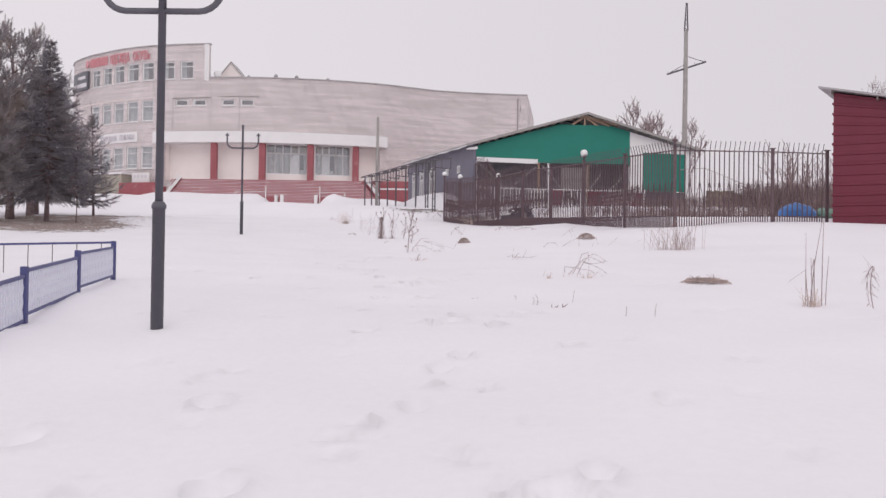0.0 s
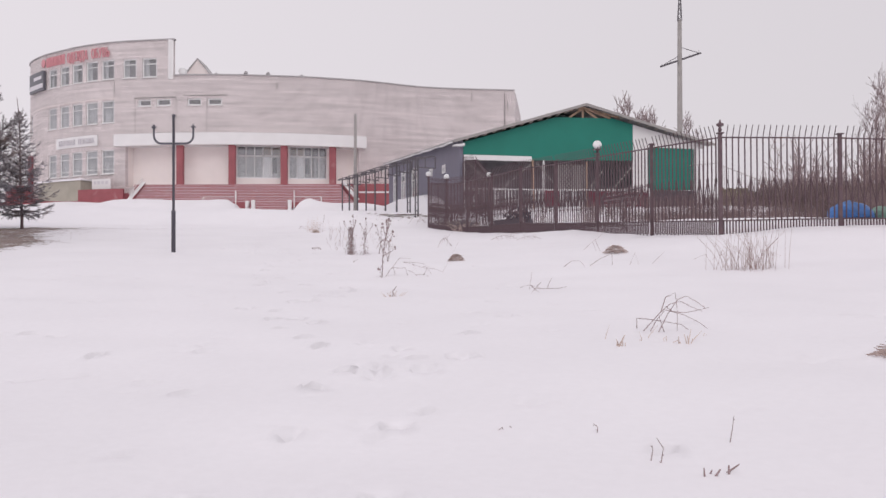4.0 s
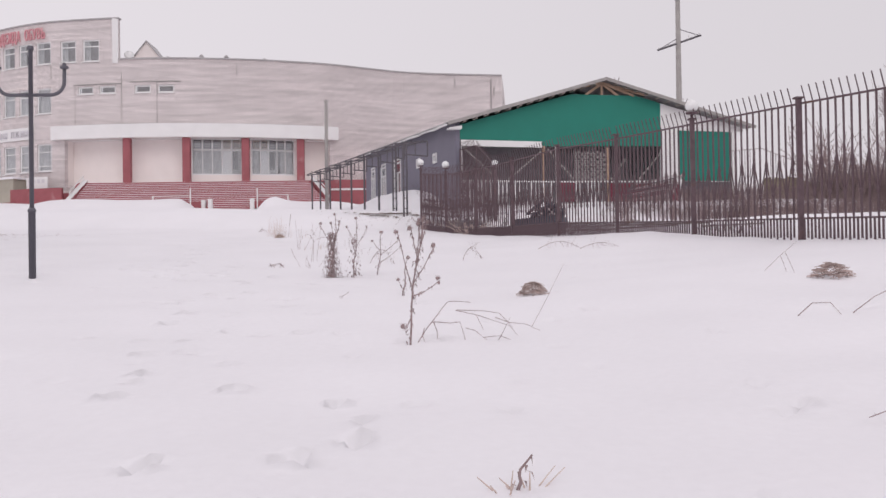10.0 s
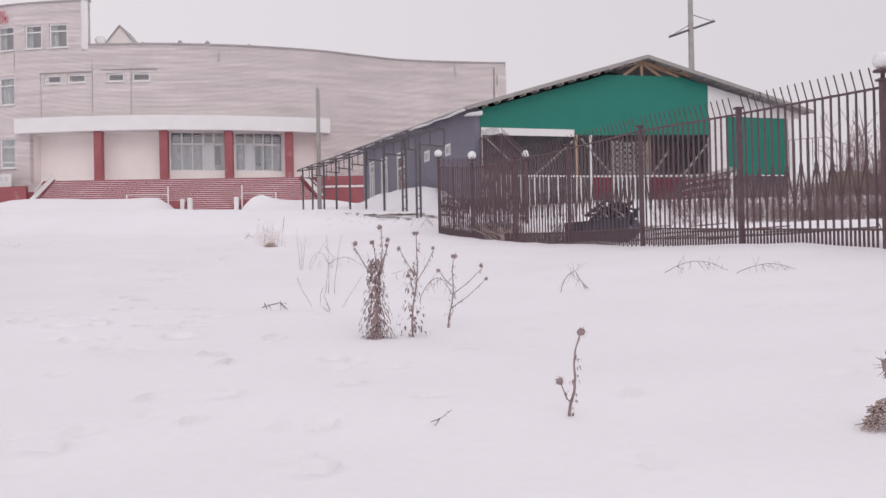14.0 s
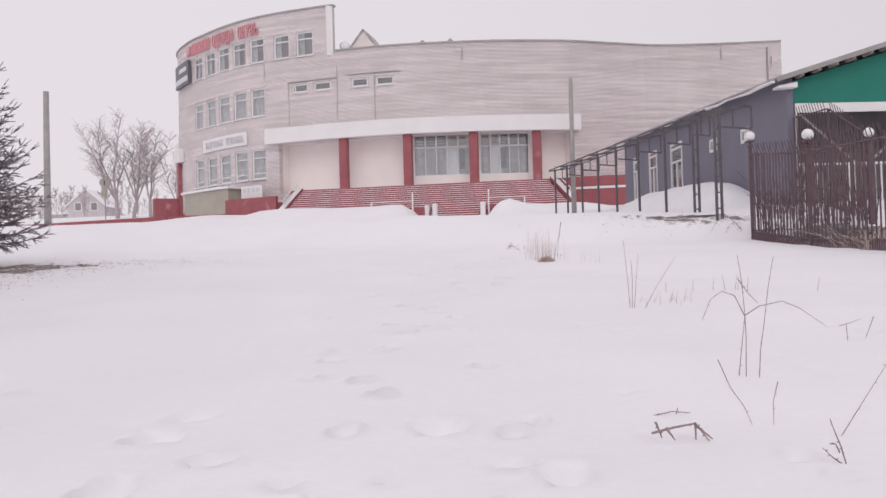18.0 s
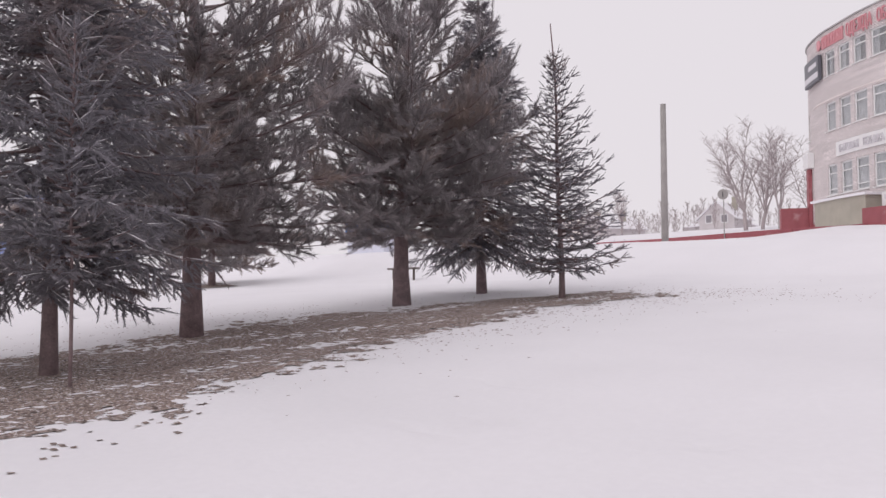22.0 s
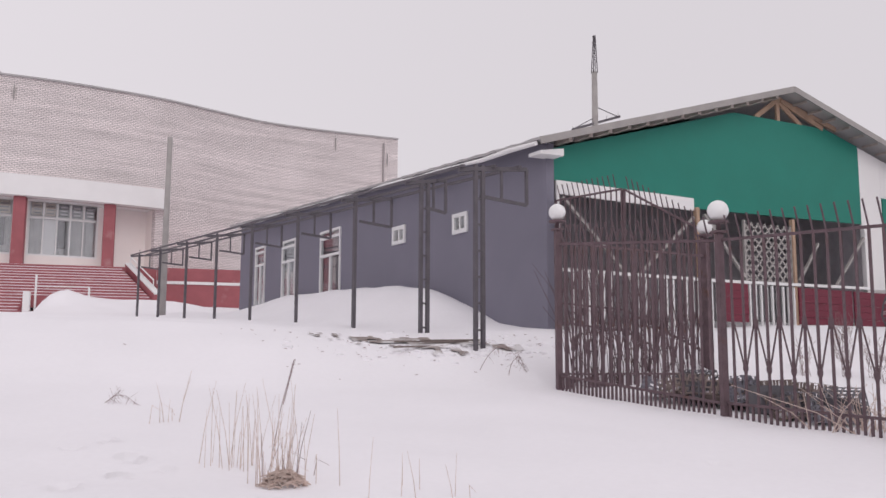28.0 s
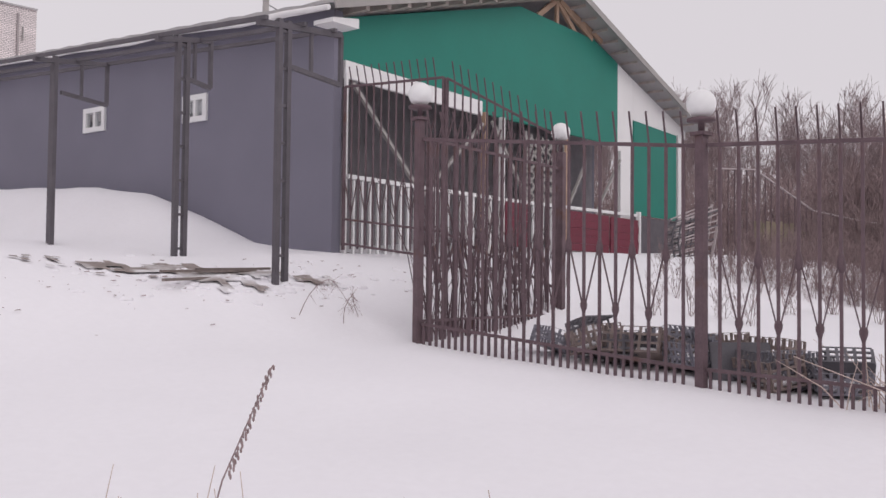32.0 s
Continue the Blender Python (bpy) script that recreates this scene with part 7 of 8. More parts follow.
def add_debris(cx, cy, sx, sy, count, seed, label, big=1.0):
    """Chips, cones and twigs strewn on the snow."""
    rnd = random.Random(seed)
    tv = np.array([(-0.5, -0.12, 0), (0.5, -0.08, 0), (0.5, 0.1, 0.0), (-0.5, 0.12, 0), (-0.4, 0, 0.16), (0.4, 0, 0.14)])
    tf = np.array([(0, 1, 5), (0, 5, 4), (1, 2, 5), (2, 3, 4), (2, 4, 5), (3, 0, 4)])
    mats = []
    for _ in range(count):
        x, y = rnd.gauss(cx, sx), rnd.gauss(cy, sy)
        k = rnd.uniform(0.012, 0.04) * big
        mats.append([list(r) for r in Matrix.LocRotScale((x, y, ground_z(x, y) + 0.02), Euler((0, rnd.uniform(-0.2, 0.2), rnd.uniform(0, 6))), (k, k, k))])
    v, f = scatter(tv, tf, mats)
    tagged(soup("debris", v, f, DRYWEED), label, "debris", kind="stuff")


for k, (x, y, sx, sy, n) in enumerate(((-12.9, 31.8, 0.6, 2.0, 500), (-13.9, 36.6, 0.55, 2.2, 500), (-15.0, 41.6, 0.5, 2.2, 400), (-15.2, 45.4, 1.6, 0.9, 500), (-19.0, 37.0, 1.6, 4.0, 700), (-16.0, 38.0, 1.6, 4.0, 900), (-1.6, 53.2, 2.0, 0.6, 130))):
    add_debris(x, y, sx, sy, n, 60 + k, "scattered brown chips and twigs on snow", 1.7 if x > -5 else 1.0)
def add_clods(cx, cy, sx, sy, count, seed):
    """Trodden lumps of snow."""
    rnd = random.Random(seed)
    bm = bmesh.new()
    bmesh.ops.create_icosphere(bm, subdivisions=2, radius=1.0)
    for v in bm.verts:
        v.co *= 1 + 0.3 * noise.noise(v.co * 1.7)
    tv, tf = np.array([v.co[:] for v in bm.verts]), np.array([[v.index for v in f.verts] for f in bm.faces])
    bm.free()
    mats = []
    for _ in range(count):
        x, y = rnd.gauss(cx, sx), rnd.gauss(cy, sy) - 0.25 * rnd.gauss(0, 0.3)
        k = rnd.uniform(0.025, 0.09)
        mats.append([list(r) for r in Matrix.LocRotScale((x, y, ground_z(x, y) - 0.2 * k), Euler((0, 0, rnd.uniform(0, 6))), (k * 1.3, k, k * 0.55))])
    v, f = scatter(tv, tf, mats)
    tagged(soup("snow_clods", v, f, SNOW, None, True), "trodden lumps of snow beside the frames", "snow clods", kind="stuff")


add_clods(-1.2, 53.35, 1.0, 0.4, 150, 75)
rnd = random.Random(71)
for k, (x, y, a, L) in enumerate(((-1.5, 53.3, 22, 1.6), (-1.1, 53.5, 16, 1.2), (-1.9, 53.0, 28, 0.9))):
    bm = bmesh.new()
    beam(bm, (-L / 2, 0, 0), (L / 2, 0, 0.03), 0.045, 0.03)
    ob = solo("plank", bm, OLDWOOD, "weathered plank lying on trodden snow", "plank", group="planks by the frames")
    ob.matrix_basis = pose(x, y, ground_z(x, y) + 0.05, 0, 0, a)


# ---- dead weeds in the snow ----
def strip_leaf(bm, p, d, L, w):
    """A withered hanging leaf as a bent strip."""
    side = Vector(d).cross(Vector((0, 0, 1)))
    if side.length < 1e-3:
        side = Vector((1, 0, 0))
    side = side.normalized() * w
    a = Vector(p)
    m = a + Vector(d) * L * 0.5
    e = m + Vector((d[0] * 0.2, d[1] * 0.2, -0.55)) * L
    vs = [bm.verts.new(q) for q in (a, m - side, m + side, e)]
    bm.faces.new((vs[0], vs[1], vs[2])), bm.faces.new((vs[1], vs[3], vs[2]))


def burr(bm, c, r, rnd):
    bmesh.ops.create_icosphere(bm, subdivisions=1, radius=r * 0.75, matrix=Matrix.Translation(c))
    for _ in range(26):
        d = Vector((rnd.gauss(0, 1), rnd.gauss(0, 1), rnd.gauss(0, 1))).normalized()
        s = d.cross(Vector((0.3, 0.5, 1))).normalized() * r * 0.09
        vs = [bm.verts.new(c + d * r * 0.6 - s), bm.verts.new(c + d * r * 0.6 + s), bm.verts.new(c + d * r * 1.35)]
        bm.faces.new(vs)


def add_burdock(x, y, h, seed, label, branches, leafy=1.0, heads=True, dense=0.0, lean=0.011):
    rnd = random.Random(seed)
    z = ground_z(x, y) - 0.02
    th = group_thing("burdock", (x, y, z), label, "dead weed", "dead weeds")
    bm = bmesh.new()
    pts = [Vector((0.015 * math.sin(k * 1.3 + seed) + lean * k, 0.015 * math.cos(k * 0.9 + seed), h * k / 6)) for k in range(7)]
    pts[0].z = -0.15
    tube(bm, pts, [0.0095 * (1 - 0.6 * k / 6) for k in range(7)], 6)
    tips = [pts[-1]]
    for (zf, a, L, rise) in branches:
        i = min(5, int(zf * 6))
        p = pts[i].lerp(pts[i + 1], zf * 6 - i)
        q = p + Vector((math.cos(radians(a)), math.sin(radians(a)), rise)).normalized() * L
        mid = p.lerp(q, 0.5) + Vector((0, 0, -0.02))
        tube(bm, [p, mid, q, q + Vector((0, 0, 0.03))], [0.005, 0.004, 0.0035, 0.003], 5)
        tips.append(q)
        for k in range(int(10 * leafy * L / 0.3)):
            w = p.lerp(q, rnd.random())
            strip_leaf(bm, w, (rnd.uniform(-0.4, 0.4), rnd.uniform(-0.4, 0.4), -0.4), rnd.uniform(0.03, 0.07), 0.007)
    part("stem", bm, DRYWEED, th)
    bm = bmesh.new()
    for k in range(int(70 * leafy)):
        zz = h * rnd.uniform(0.05, 0.95)
        strip_leaf(bm, (rnd.uniform(-0.02, 0.02) + 6 * lean * zz / h, rnd.uniform(-0.02, 0.02), zz), (rnd.uniform(-1, 1), rnd.uniform(-1, 1), rnd.uniform(-0.6, 0.5)), rnd.uniform(0.03, 0.07), rnd.uniform(0.003, 0.008))
    for k in range(int(900 * dense)):
        zz = h * 0.75 * rnd.random() ** 1.4
        r = 0.15 * (1 - zz / h) + 0.02
        a = rnd.uniform(0, 6.28)
        strip_leaf(bm, (r * math.cos(a) * rnd.random(), r * math.sin(a) * rnd.random(), zz), (math.cos(a) * 0.6, math.sin(a) * 0.6, -0.5), rnd.uniform(0.03, 0.07), rnd.uniform(0.005, 0.011))
    part("withered_leaves", bm, DRYWEED, th)
    if heads:
        for q in tips:
            for _ in range(1 if q is not tips[0] else 2):
                bm = bmesh.new()
                burr(bm, q + Vector((rnd.uniform(-0.02, 0.02), rnd.uniform(-0.02, 0.02), 0.02)), rnd.uniform(0.02, 0.032), rnd)
                part("burr", bm, DRYWEED, th)


add_burdock(-0.72, 21.85, 1.1, 1, "tall dead burdock with spiny heads standing in snow",
            [(0.45, 180, 0.5, 4.0), (0.6, 60, 0.4, 4.5), (0.66, 10, 0.36, 5.0), (0.5, 0, 0.36, 1.7), (0.4, -10, 0.28, 0.55), (0.7, 150, 0.25, 4.0), (0.24, 190, 0.12, -1.5), (0.8, 40, 0.2, 2.5), (0.85, 120, 0.16, 2.5)], 1.3, lean=0.023)
add_burdock(-1.9, 28.35, 1.0, 2, "dead burdock wrapped in withered brown leaves", [(0.5, 170, 0.42, 1.6), (0.62, 60, 0.25, 1.8), (0.55, 110, 0.35, 2.2), (0.7, 20, 0.2, 2.5)], 1.1, True, 1.1)
add_burdock(-1.57, 28.5, 0.95, 3, "dead thin burdock beside a leafier one", [(0.6, 150, 0.3, 1.4), (0.55, 30, 0.35, 1.5), (0.4, 100, 0.25, 1.0)], 0.7, True, 0.2)
add_burdock(-1.2, 29.0, 0.7, 4, "dead spindly weed with beaded side stems", [(0.3, 20, 0.45, 0.7), (0.5, 15, 0.4, 0.8), (0.6, 150, 0.2, 1)], 0.5)
add_burdock(-0.78, 25.15, 0.47, 5, "short dead weed with a dry head in snow", [(0.2, 200, 0.12, 1.8)], 0.4)
add_burdock(-0.31, 17.6, 0.16, 6, "thin broken weed stem standing in the snow", [(0.05, 150, 0.1, 0.8)], 0.1, False)


def add_stalks(name, x, y, count, h, spread, lean, seed, material, label, radius=0.003, group="dry grass"):
    """A clump of thin dry stalks, some broken over."""
    rnd = random.Random(seed)
    bm = bmesh.new()
    for _ in range(count):
        px, py = rnd.gauss(0, spread), rnd.gauss(0, spread * 0.6)
        L = h * rnd.uniform(0.55, 1.1)
        a = rnd.uniform(0, 6.28)
        tilt = rnd.gauss(0, lean)
        z0 = ground_z(x + px, y + py) - ground_z(x, y)
        p0 = Vector((px, py, z0 - 0.06))
        p1 = p0 + Vector((math.cos(a) * tilt * 0.4, math.sin(a) * tilt * 0.4, 0.5)) * L
        if rnd.random() < 0.22:
            p2 = p1 + Vector((math.cos(a) * 0.3, math.sin(a) * 0.3, -0.15)) * L
        else:
            p2 = p1 + Vector((math.cos(a) * tilt * 0.7, math.sin(a) * tilt * 0.7, 0.5)) * L
        tube(bm, [p0, p1, p2], [radius * 1.3, radius, radius * 0.5], 4)
    z = ground_z(x, y)
    ob = solo(name, bm, material, label, "dry grass", "stuff", group)
    ob.location = (x, y, z)
    return ob


def add_straw_mound(x, y, r, h, seed, label, material=None):
    rnd = random.Random(seed)
    bm = bmesh.new()
    for _ in range(200):
        a, k = rnd.uniform(0, 6.28), math.sqrt(rnd.random())
        p = Vector((r * k * math.cos(a), r * 0.7 * k * math.sin(a), h * (1 - k * k)))
        d = Vector((rnd.gauss(0, 1), rnd.gauss(0, 0.6), rnd.gauss(0, 0.15))).normalized() * rnd.uniform(0.15, 0.42) * r
        tube(bm, [p - d, p + d * 0.3 + Vector((0, 0, 0.012)), p + d], 0.0042, 3, False)
    ob = solo("straw_mound", bm, material or MATTED, label, "straw mound", "stuff", "straw mounds")
    ob.location = (x, y, ground_z(x, y) + 0.0)


def add_arch(x, y, L, h, turn, seed, label, twigs=30):
    """A bowed bramble stem with short side twigs."""
    rnd = random.Random(seed)
    bm = bmesh.new()
    pts = [Vector((L * (k / 10 - 0.5), 0.02 * math.sin(k), h * math.sin(math.pi * (0.04 + 0.9 * k / 10)) - 0.02)) for k in range(11)]
    tube(bm, pts, [0.0055 - 0.0032 * k / 10 for k in range(11)], 5)
    for _ in range(twigs):
        p = pts[rnd.randrange(2, 11)]
        q = p + Vector((rnd.uniform(-0.06, 0.12), rnd.uniform(-0.1, 0.1), rnd.choice((-1, -1, -1, 1)) * rnd.uniform(0.04, 0.14)))
        if q.z < -0.02:
            q.z = -0.02
        tube(bm, [p, q], [0.0022, 0.0012], 4)
    ob = solo("bramble", bm, DRYWEED, label, "bramble", group="bowed brambles")
    ob.matrix_basis = pose(x, y, ground_z(x, y), 0, 0, turn)


def add_twigs(x, y, paths, label, thick=0.0035, lift=0.0):
    """Bare twigs in one upright plane, each a line of (along, up)."""
    rnd = random.Random(int(x * 100 + y * 7))
    bm = bmesh.new()
    for line in paths:
        pts, d = [], 0.0
        for a, u in line:
            d += rnd.uniform(-0.03, 0.03)
            pts.append((a, d, u + lift))
        n = len(pts)
        tube(bm, pts, [thick * (1 - 0.55 * k / max(1, n - 1)) for k in range(n)], 5)
        for (a0, d0, u0), (a1, d1, u1) in zip(pts, pts[1:]):        # buds and stubs
            for k in (0.3, 0.7):
                c = Vector((a0 + (a1 - a0) * k, d0 + (d1 - d0) * k, u0 + (u1 - u0) * k))
                tube(bm, [c, c + Vector((rnd.uniform(-0.012, 0.012), 0, rnd.choice((-1, 1)) * 0.006))], [thick * 0.7, thick * 0.4], 4)
    ob = solo("bramble", bm, DRYWEED, label, "bramble", "stuff", "bare twigs in the snow")
    ob.location = (x, y, ground_z(x, y))


add_straw_mound(0.76, 24.55, 0.155, 0.14, 1, "small mound of flattened straw poking out of snow")
add_straw_mound(4.16, 24.2, 0.22, 0.15, 2, "mound of flattened brown straw in the snow")
add_straw_mound(4.05, 11.9, 0.31, 0.06, 3, "flat mound of grey straw in the snow")
add_straw_mound(-5.0, 44.55, 0.15, 0.1, 4, "tussock of pale straw in the snow", STRAW)
for k, q in enumerate(((2.38, 32.2, 0.86, 0.17, -3), (3.08, 31.5, 0.82, 0.13, -3),
                       (0.56, 31.6, 0.5, 0.3, 40), (-1.2, 31.3, 0.5, 0.3, 30), (-6.35, 49.5, 0.35, 0.12, -10), (4.9, 8.7, 0.6, 0.5, 70), (-0.7, 52.0, 0.8, 0.45, 10), (-0.5, 51.8, 0.6, 0.35, 40))):
    add_arch(*q, 100 + k, "thin bowed bramble stem rising from the snow")
add_stalks("stalk_clump", 5.75, 20.5, 95, 0.8, 0.26, 0.5, 1, REDSTEM, "dry reddish shrub stems fanning out of snow", 0.0026)
add_stalks("stalk_clump", 4.5, 9.2, 7, 1.05, 0.05, 0.1, 2, DRYWEED, "tall thin dry stems standing in snow", 0.0045)
add_stalks("stalk_clump", 4.46, 9.1, 30, 0.25, 0.06, 0.4, 3, STRAW, "pale straw tuft round tall stems")
add_stalks("reed_clump", -5.0, 44.6, 34, 0.75, 0.11, 0.14, 4, STRAW, "pale dry reed grass standing in snow", 0.0022)
add_stalks("reed_clump", -5.75, 48.2, 7, 0.55, 0.1, 0.3, 5, STRAW, "pale dry reed grass further up the slope")
add_stalks("reed_clump", -5.3, 45.3, 22, 0.65, 0.16, 0.16, 6, STRAW, "scattered pale reed stems in snow", 0.0022)
add_stalks("reed_clump", -4.9, 44.9, 8, 0.6, 0.12, 0.25, 7, DRYWEED, "thin dry stems, some broken over, in snow")
add_stalks("reed_clump", -4.3, 44.0, 8, 0.45, 0.3, 0.12, 8, STRAW, "sparse thin dry stems in smooth snow", 0.002)
add_stalks("reed_clump", -2.9, 36.3, 14, 0.22, 0.35, 0.3, 9, STRAW, "small fan of dry stems in snow")
add_stalks("reed_clump", -2.2, 37.5, 9, 0.25, 0.4, 0.3, 10, DRYWEED, "few thin dry stems in snow")
add_stalks("stubble", 1.55, 9.05, 9, 0.1, 0.035, 0.5, 11, DRYWEED, "short cut weed stubble in snow", 0.007)
for k, q in enumerate(((1.4, 9.25, 0.12), (1.36, 9.3, 0.08), (1.85, 9.6, 0.14), (1.2, 9.8, 0.05), (2.2, 8.15, 0.1), (2.48, 8.15, 0.13))):
    add_twigs(q[0], q[1], [[(0, -0.03), (0.01, q[2] * 0.6), (0.02 * (k % 3 - 1), q[2])]], "single short dry stem in the snow", 0.003)
add_stalks("stubble", 2.2, 13.0, 8, 0.2, 0.25, 0.5, 12, STRAW, "short straw stubble in snow")
add_stalks("stubble", 0.75, 9.9, 3, 0.14, 0.1, 0.6, 13, DRYWEED, "short dark weed stubble in snow", 0.003)


add_twigs(-0.66, 21.95, [[(0, -0.05), (0.11, 0.12), (0.2, 0.23), (0.26, 0.31), (0.3, 0.35), (0.39, 0.35), (0.5, 0.34)], [(0.15, 0.17), (0.2, 0.17), (0.31, 0.16), (0.4, 0.17), (0.42, 0.11), (0.45, 0.0)],
                        [(0.09, 0.12), (0.07, 0.06), (0.09, 0)], [(0.17, 0.17), (0.2, 0.09), (0.2, 0)]], "bent bramble cane rising beside a burdock", 0.0045)
add_twigs(-0.3, 21.9, [[(0, 0.33), (0.18, 0.29), (0.35, 0.23), (0.47, 0.19), (0.54, 0.1)], [(0.01, 0.33), (0.24, 0.32), (0.38, 0.3), (0.45, 0.23), (0.5, 0.17)], [(0.18, 0.29), (0.24, 0.16)], [(0.35, 0.26), (0.48, 0.21), (0.61, 0.2), (0.74, 0.14)],
                        [(0.09, 0.17), (0.17, 0.15), (0.24, 0.09), (0.35, 0)], [(0.35, 0.02), (0.42, 0.15), (0.48, 0.26)], [(0.24, 0.09), (0.39, 0.1), (0.54, 0.04)]], "tangle of fallen bramble canes on the snow", 0.0032, -0.06)
add_twigs(0.43, 22.5, [[(0, -0.03), (0.12, 0.19), (0.33, 0.59)]], "single thin slanting stem in the snow", 0.0025)
add_twigs(-2.6, 32.2, [[(0, -0.05), (0.01, 0.25), (0.01, 0.39), (0, 0.62), (-0.02, 0.8)], [(0.01, 0.39), (-0.05, 0.53), (-0.13, 0.56), (-0.2, 0.51), (-0.26, 0.37)], [(0.01, 0.4), (0.1, 0.46), (0.24, 0.49), (0.35, 0.44), (0.51, 0.32)],
                       [(-0.03, 0.64), (0.02, 0.56), (0.09, 0.48)], [(0.08, -0.03), (0.09, 0.17), (0.12, 0.36), (0.15, 0.58), (0.19, 0.78)], [(-0.04, 0), (-0.01, 0.25), (0.01, 0.39)]], "slender shrub with two drooping side shoots")
add_twigs(-2.88, 31.0, [[(0, 0.34), (0.06, 0.19), (0.12, 0.1), (0.17, -0.02)], [(0.3, 0.22), (0.27, 0.12), (0.27, -0.02)]], "leaning budded stem in the snow", 0.003)
add_twigs(-3.24, 30.6, [[(0, 0.03), (0.11, 0.06), (0.21, 0.08), (0.24, 0.04), (0.27, 0)], [(0.02, 0.08), (0.05, 0.0)], [(0.07, 0.06), (0.11, 0)], [(0.21, 0.08), (0.21, 0)], [(0.22, 0.06), (0.29, 0.0)]], "broken cane lying over a hollow in the snow", 0.007)
add_twigs(-3.22, 31.05, [[(0, 0.0), (0.1, 0.02), (0.2, 0.01)], [(0.12, 0.01), (0.13, 0.05)]], "thin budded twig lying on snow", 0.004)
add_twigs(-2.43, 30.2, [[(0, -0.03), (-0.03, 0.08), (-0.06, 0.16), (-0.07, 0.2)], [(-0.02, 0.04), (-0.04, 0.08), (-0.07, 0.09)], [(-0.02, 0), (-0.06, 0.03), (-0.1, 0.07)]], "short forked budded stem in the snow", 0.004)
add_twigs(-1.75, 33.5, [[(0, 0.1), (0.08, 0.12), (0.17, 0.15)], [(0.06, 0.1), (0.07, -0.02)], [(0.25, 0.17), (0.18, -0.02)]], "few crossing dry stems in the snow", 0.003)
add_twigs(-3.33, 35.8, [[(0, -0.03), (-0.02, 0.3), (-0.05, 0.71)], [(0.02, -0.03), (0.03, 0.3), (0.02, 0.51)], [(0.04, -0.03), (0.07, 0.3), (0.1, 0.57)], [(0.14, -0.03), (0.29, 0.24), (0.48, 0.53)]], "small fan of straight dry stems in snow")
add_twigs(1.68, 17.75, [[(0, 0.09), (0.07, 0.04), (0.14, -0.02)], [(0.14, 0.15), (0, 0)], [(0.22, 0.06), (0.29, 0.21)], [(0.07, 0.06), (0.39, 0.06), (0.5, 0.09)], [(0.07, 0.09), (0.11, 0.13)]], "crossed broken stems lying on the snow", 0.004)
add_twigs(2.3, 13.5, [[(0.0, 0.01), (0.16, 0.18), (0.26, 0.26), (0.36, 0.29), (0.46, 0.24), (0.58, 0.19)], [(0.13, -0.01), (0.22, 0.18), (0.32, 0.31), (0.4, 0.34), (0.5, 0.29), (0.6, 0.22)], [(-0.06, 0.03), (-0.06, 0.13), (0.05, 0.12), (0.19, 0.1), (0.36, 0.07), (0.43, 0.02)], [(0.16, 0.19), (0.21, 0.33), (0.31, 0.37), (0.33, 0.19), (0.32, -0.03)], [(0.06, 0.01), (0.12, 0.11), (0.21, 0.21), (0.39, 0.16), (0.53, 0.09), (0.61, 0.03)], [(0.2, -0.03), (0.14, 0.16)], [(0.22, 0.24), (0.29, 0.19), (0.39, 0.18), (0.46, 0.19), (0.63, 0.23)]], "arching bramble bush with drooping budded shoots", 0.0045)
add_stalks("straw_tuft", 1.9, 12.6, 9, 0.14, 0.035, 0.2, 31, STRAW, "short upright straw tuft in the snow", 0.005)
add_stalks("straw_tuft", -0.28, 17.6, 12, 0.13, 0.04, 0.6, 33, STRAW, "small tuft of straw beside a broken stem", 0.004)
add_twigs(-1.55, 25.1, [[(0, 0.02), (0.06, 0.04), (0.12, 0.08)], [(0.05, 0.035), (0.02, 0.0)]], "small forked twig lying on the snow", 0.003)
add_twigs(-2.35, 30.7, [[(0, -0.02), (0.14, 0.2), (0.27, 0.4)]], "long thin slanting stem in the snow", 0.0025)
add_stalks("straw_tuft", 2.5, 12.72, 9, 0.16, 0.04, 0.9, 32, STRAW, "short leaning straw tuft in the snow", 0.005)
add_twigs(1.72, 18.5, [[(0, -0.03), (0.05, 0.27)], [(-0.13, 0.03), (0.01, 0.07), (0.22, 0)], [(0.04, 0.06), (0.11, 0)]], "upright stem among short fallen ones", 0.003)
add_twigs(3.55, 24.6, [[(0, 0.05), (0.19, 0.22), (0.41, 0.39)], [(0.19, 0.22), (0.28, 0)], [(0.24, 0.26), (0.36, 0)]], "slanting stem propped on two others")
add_twigs(2.72, 21.85, [[(0, 0), (0.14, 0.11), (0.31, 0.11), (0.4, 0)], [(0.49, 0.02), (0.7, 0.16), (0.88, 0.24)], [(0.9, 0.3), (0.92, -0.02)]], "low bowed cane and a stake in the snow", 0.005)
add_twigs(3.95, 21.8, [[(0, 0), (0.09, 0.23), (0.16, 0)], [(0.4, 0), (0.66, 0.24)]], "bent stem like a small tent in the snow")
add_stalks("straw_bundle", 1.75, 45.6, 50, 0.5, 0.22, 0.9, 22, STRAW, "second bundle of dry brown reeds behind the fence", 0.006)
add_stalks("straw_bundle", 1.55, 46.6, 60, 0.55, 0.28, 0.9, 21, STRAW, "bundle of dry brown reeds behind the fence", 0.005)


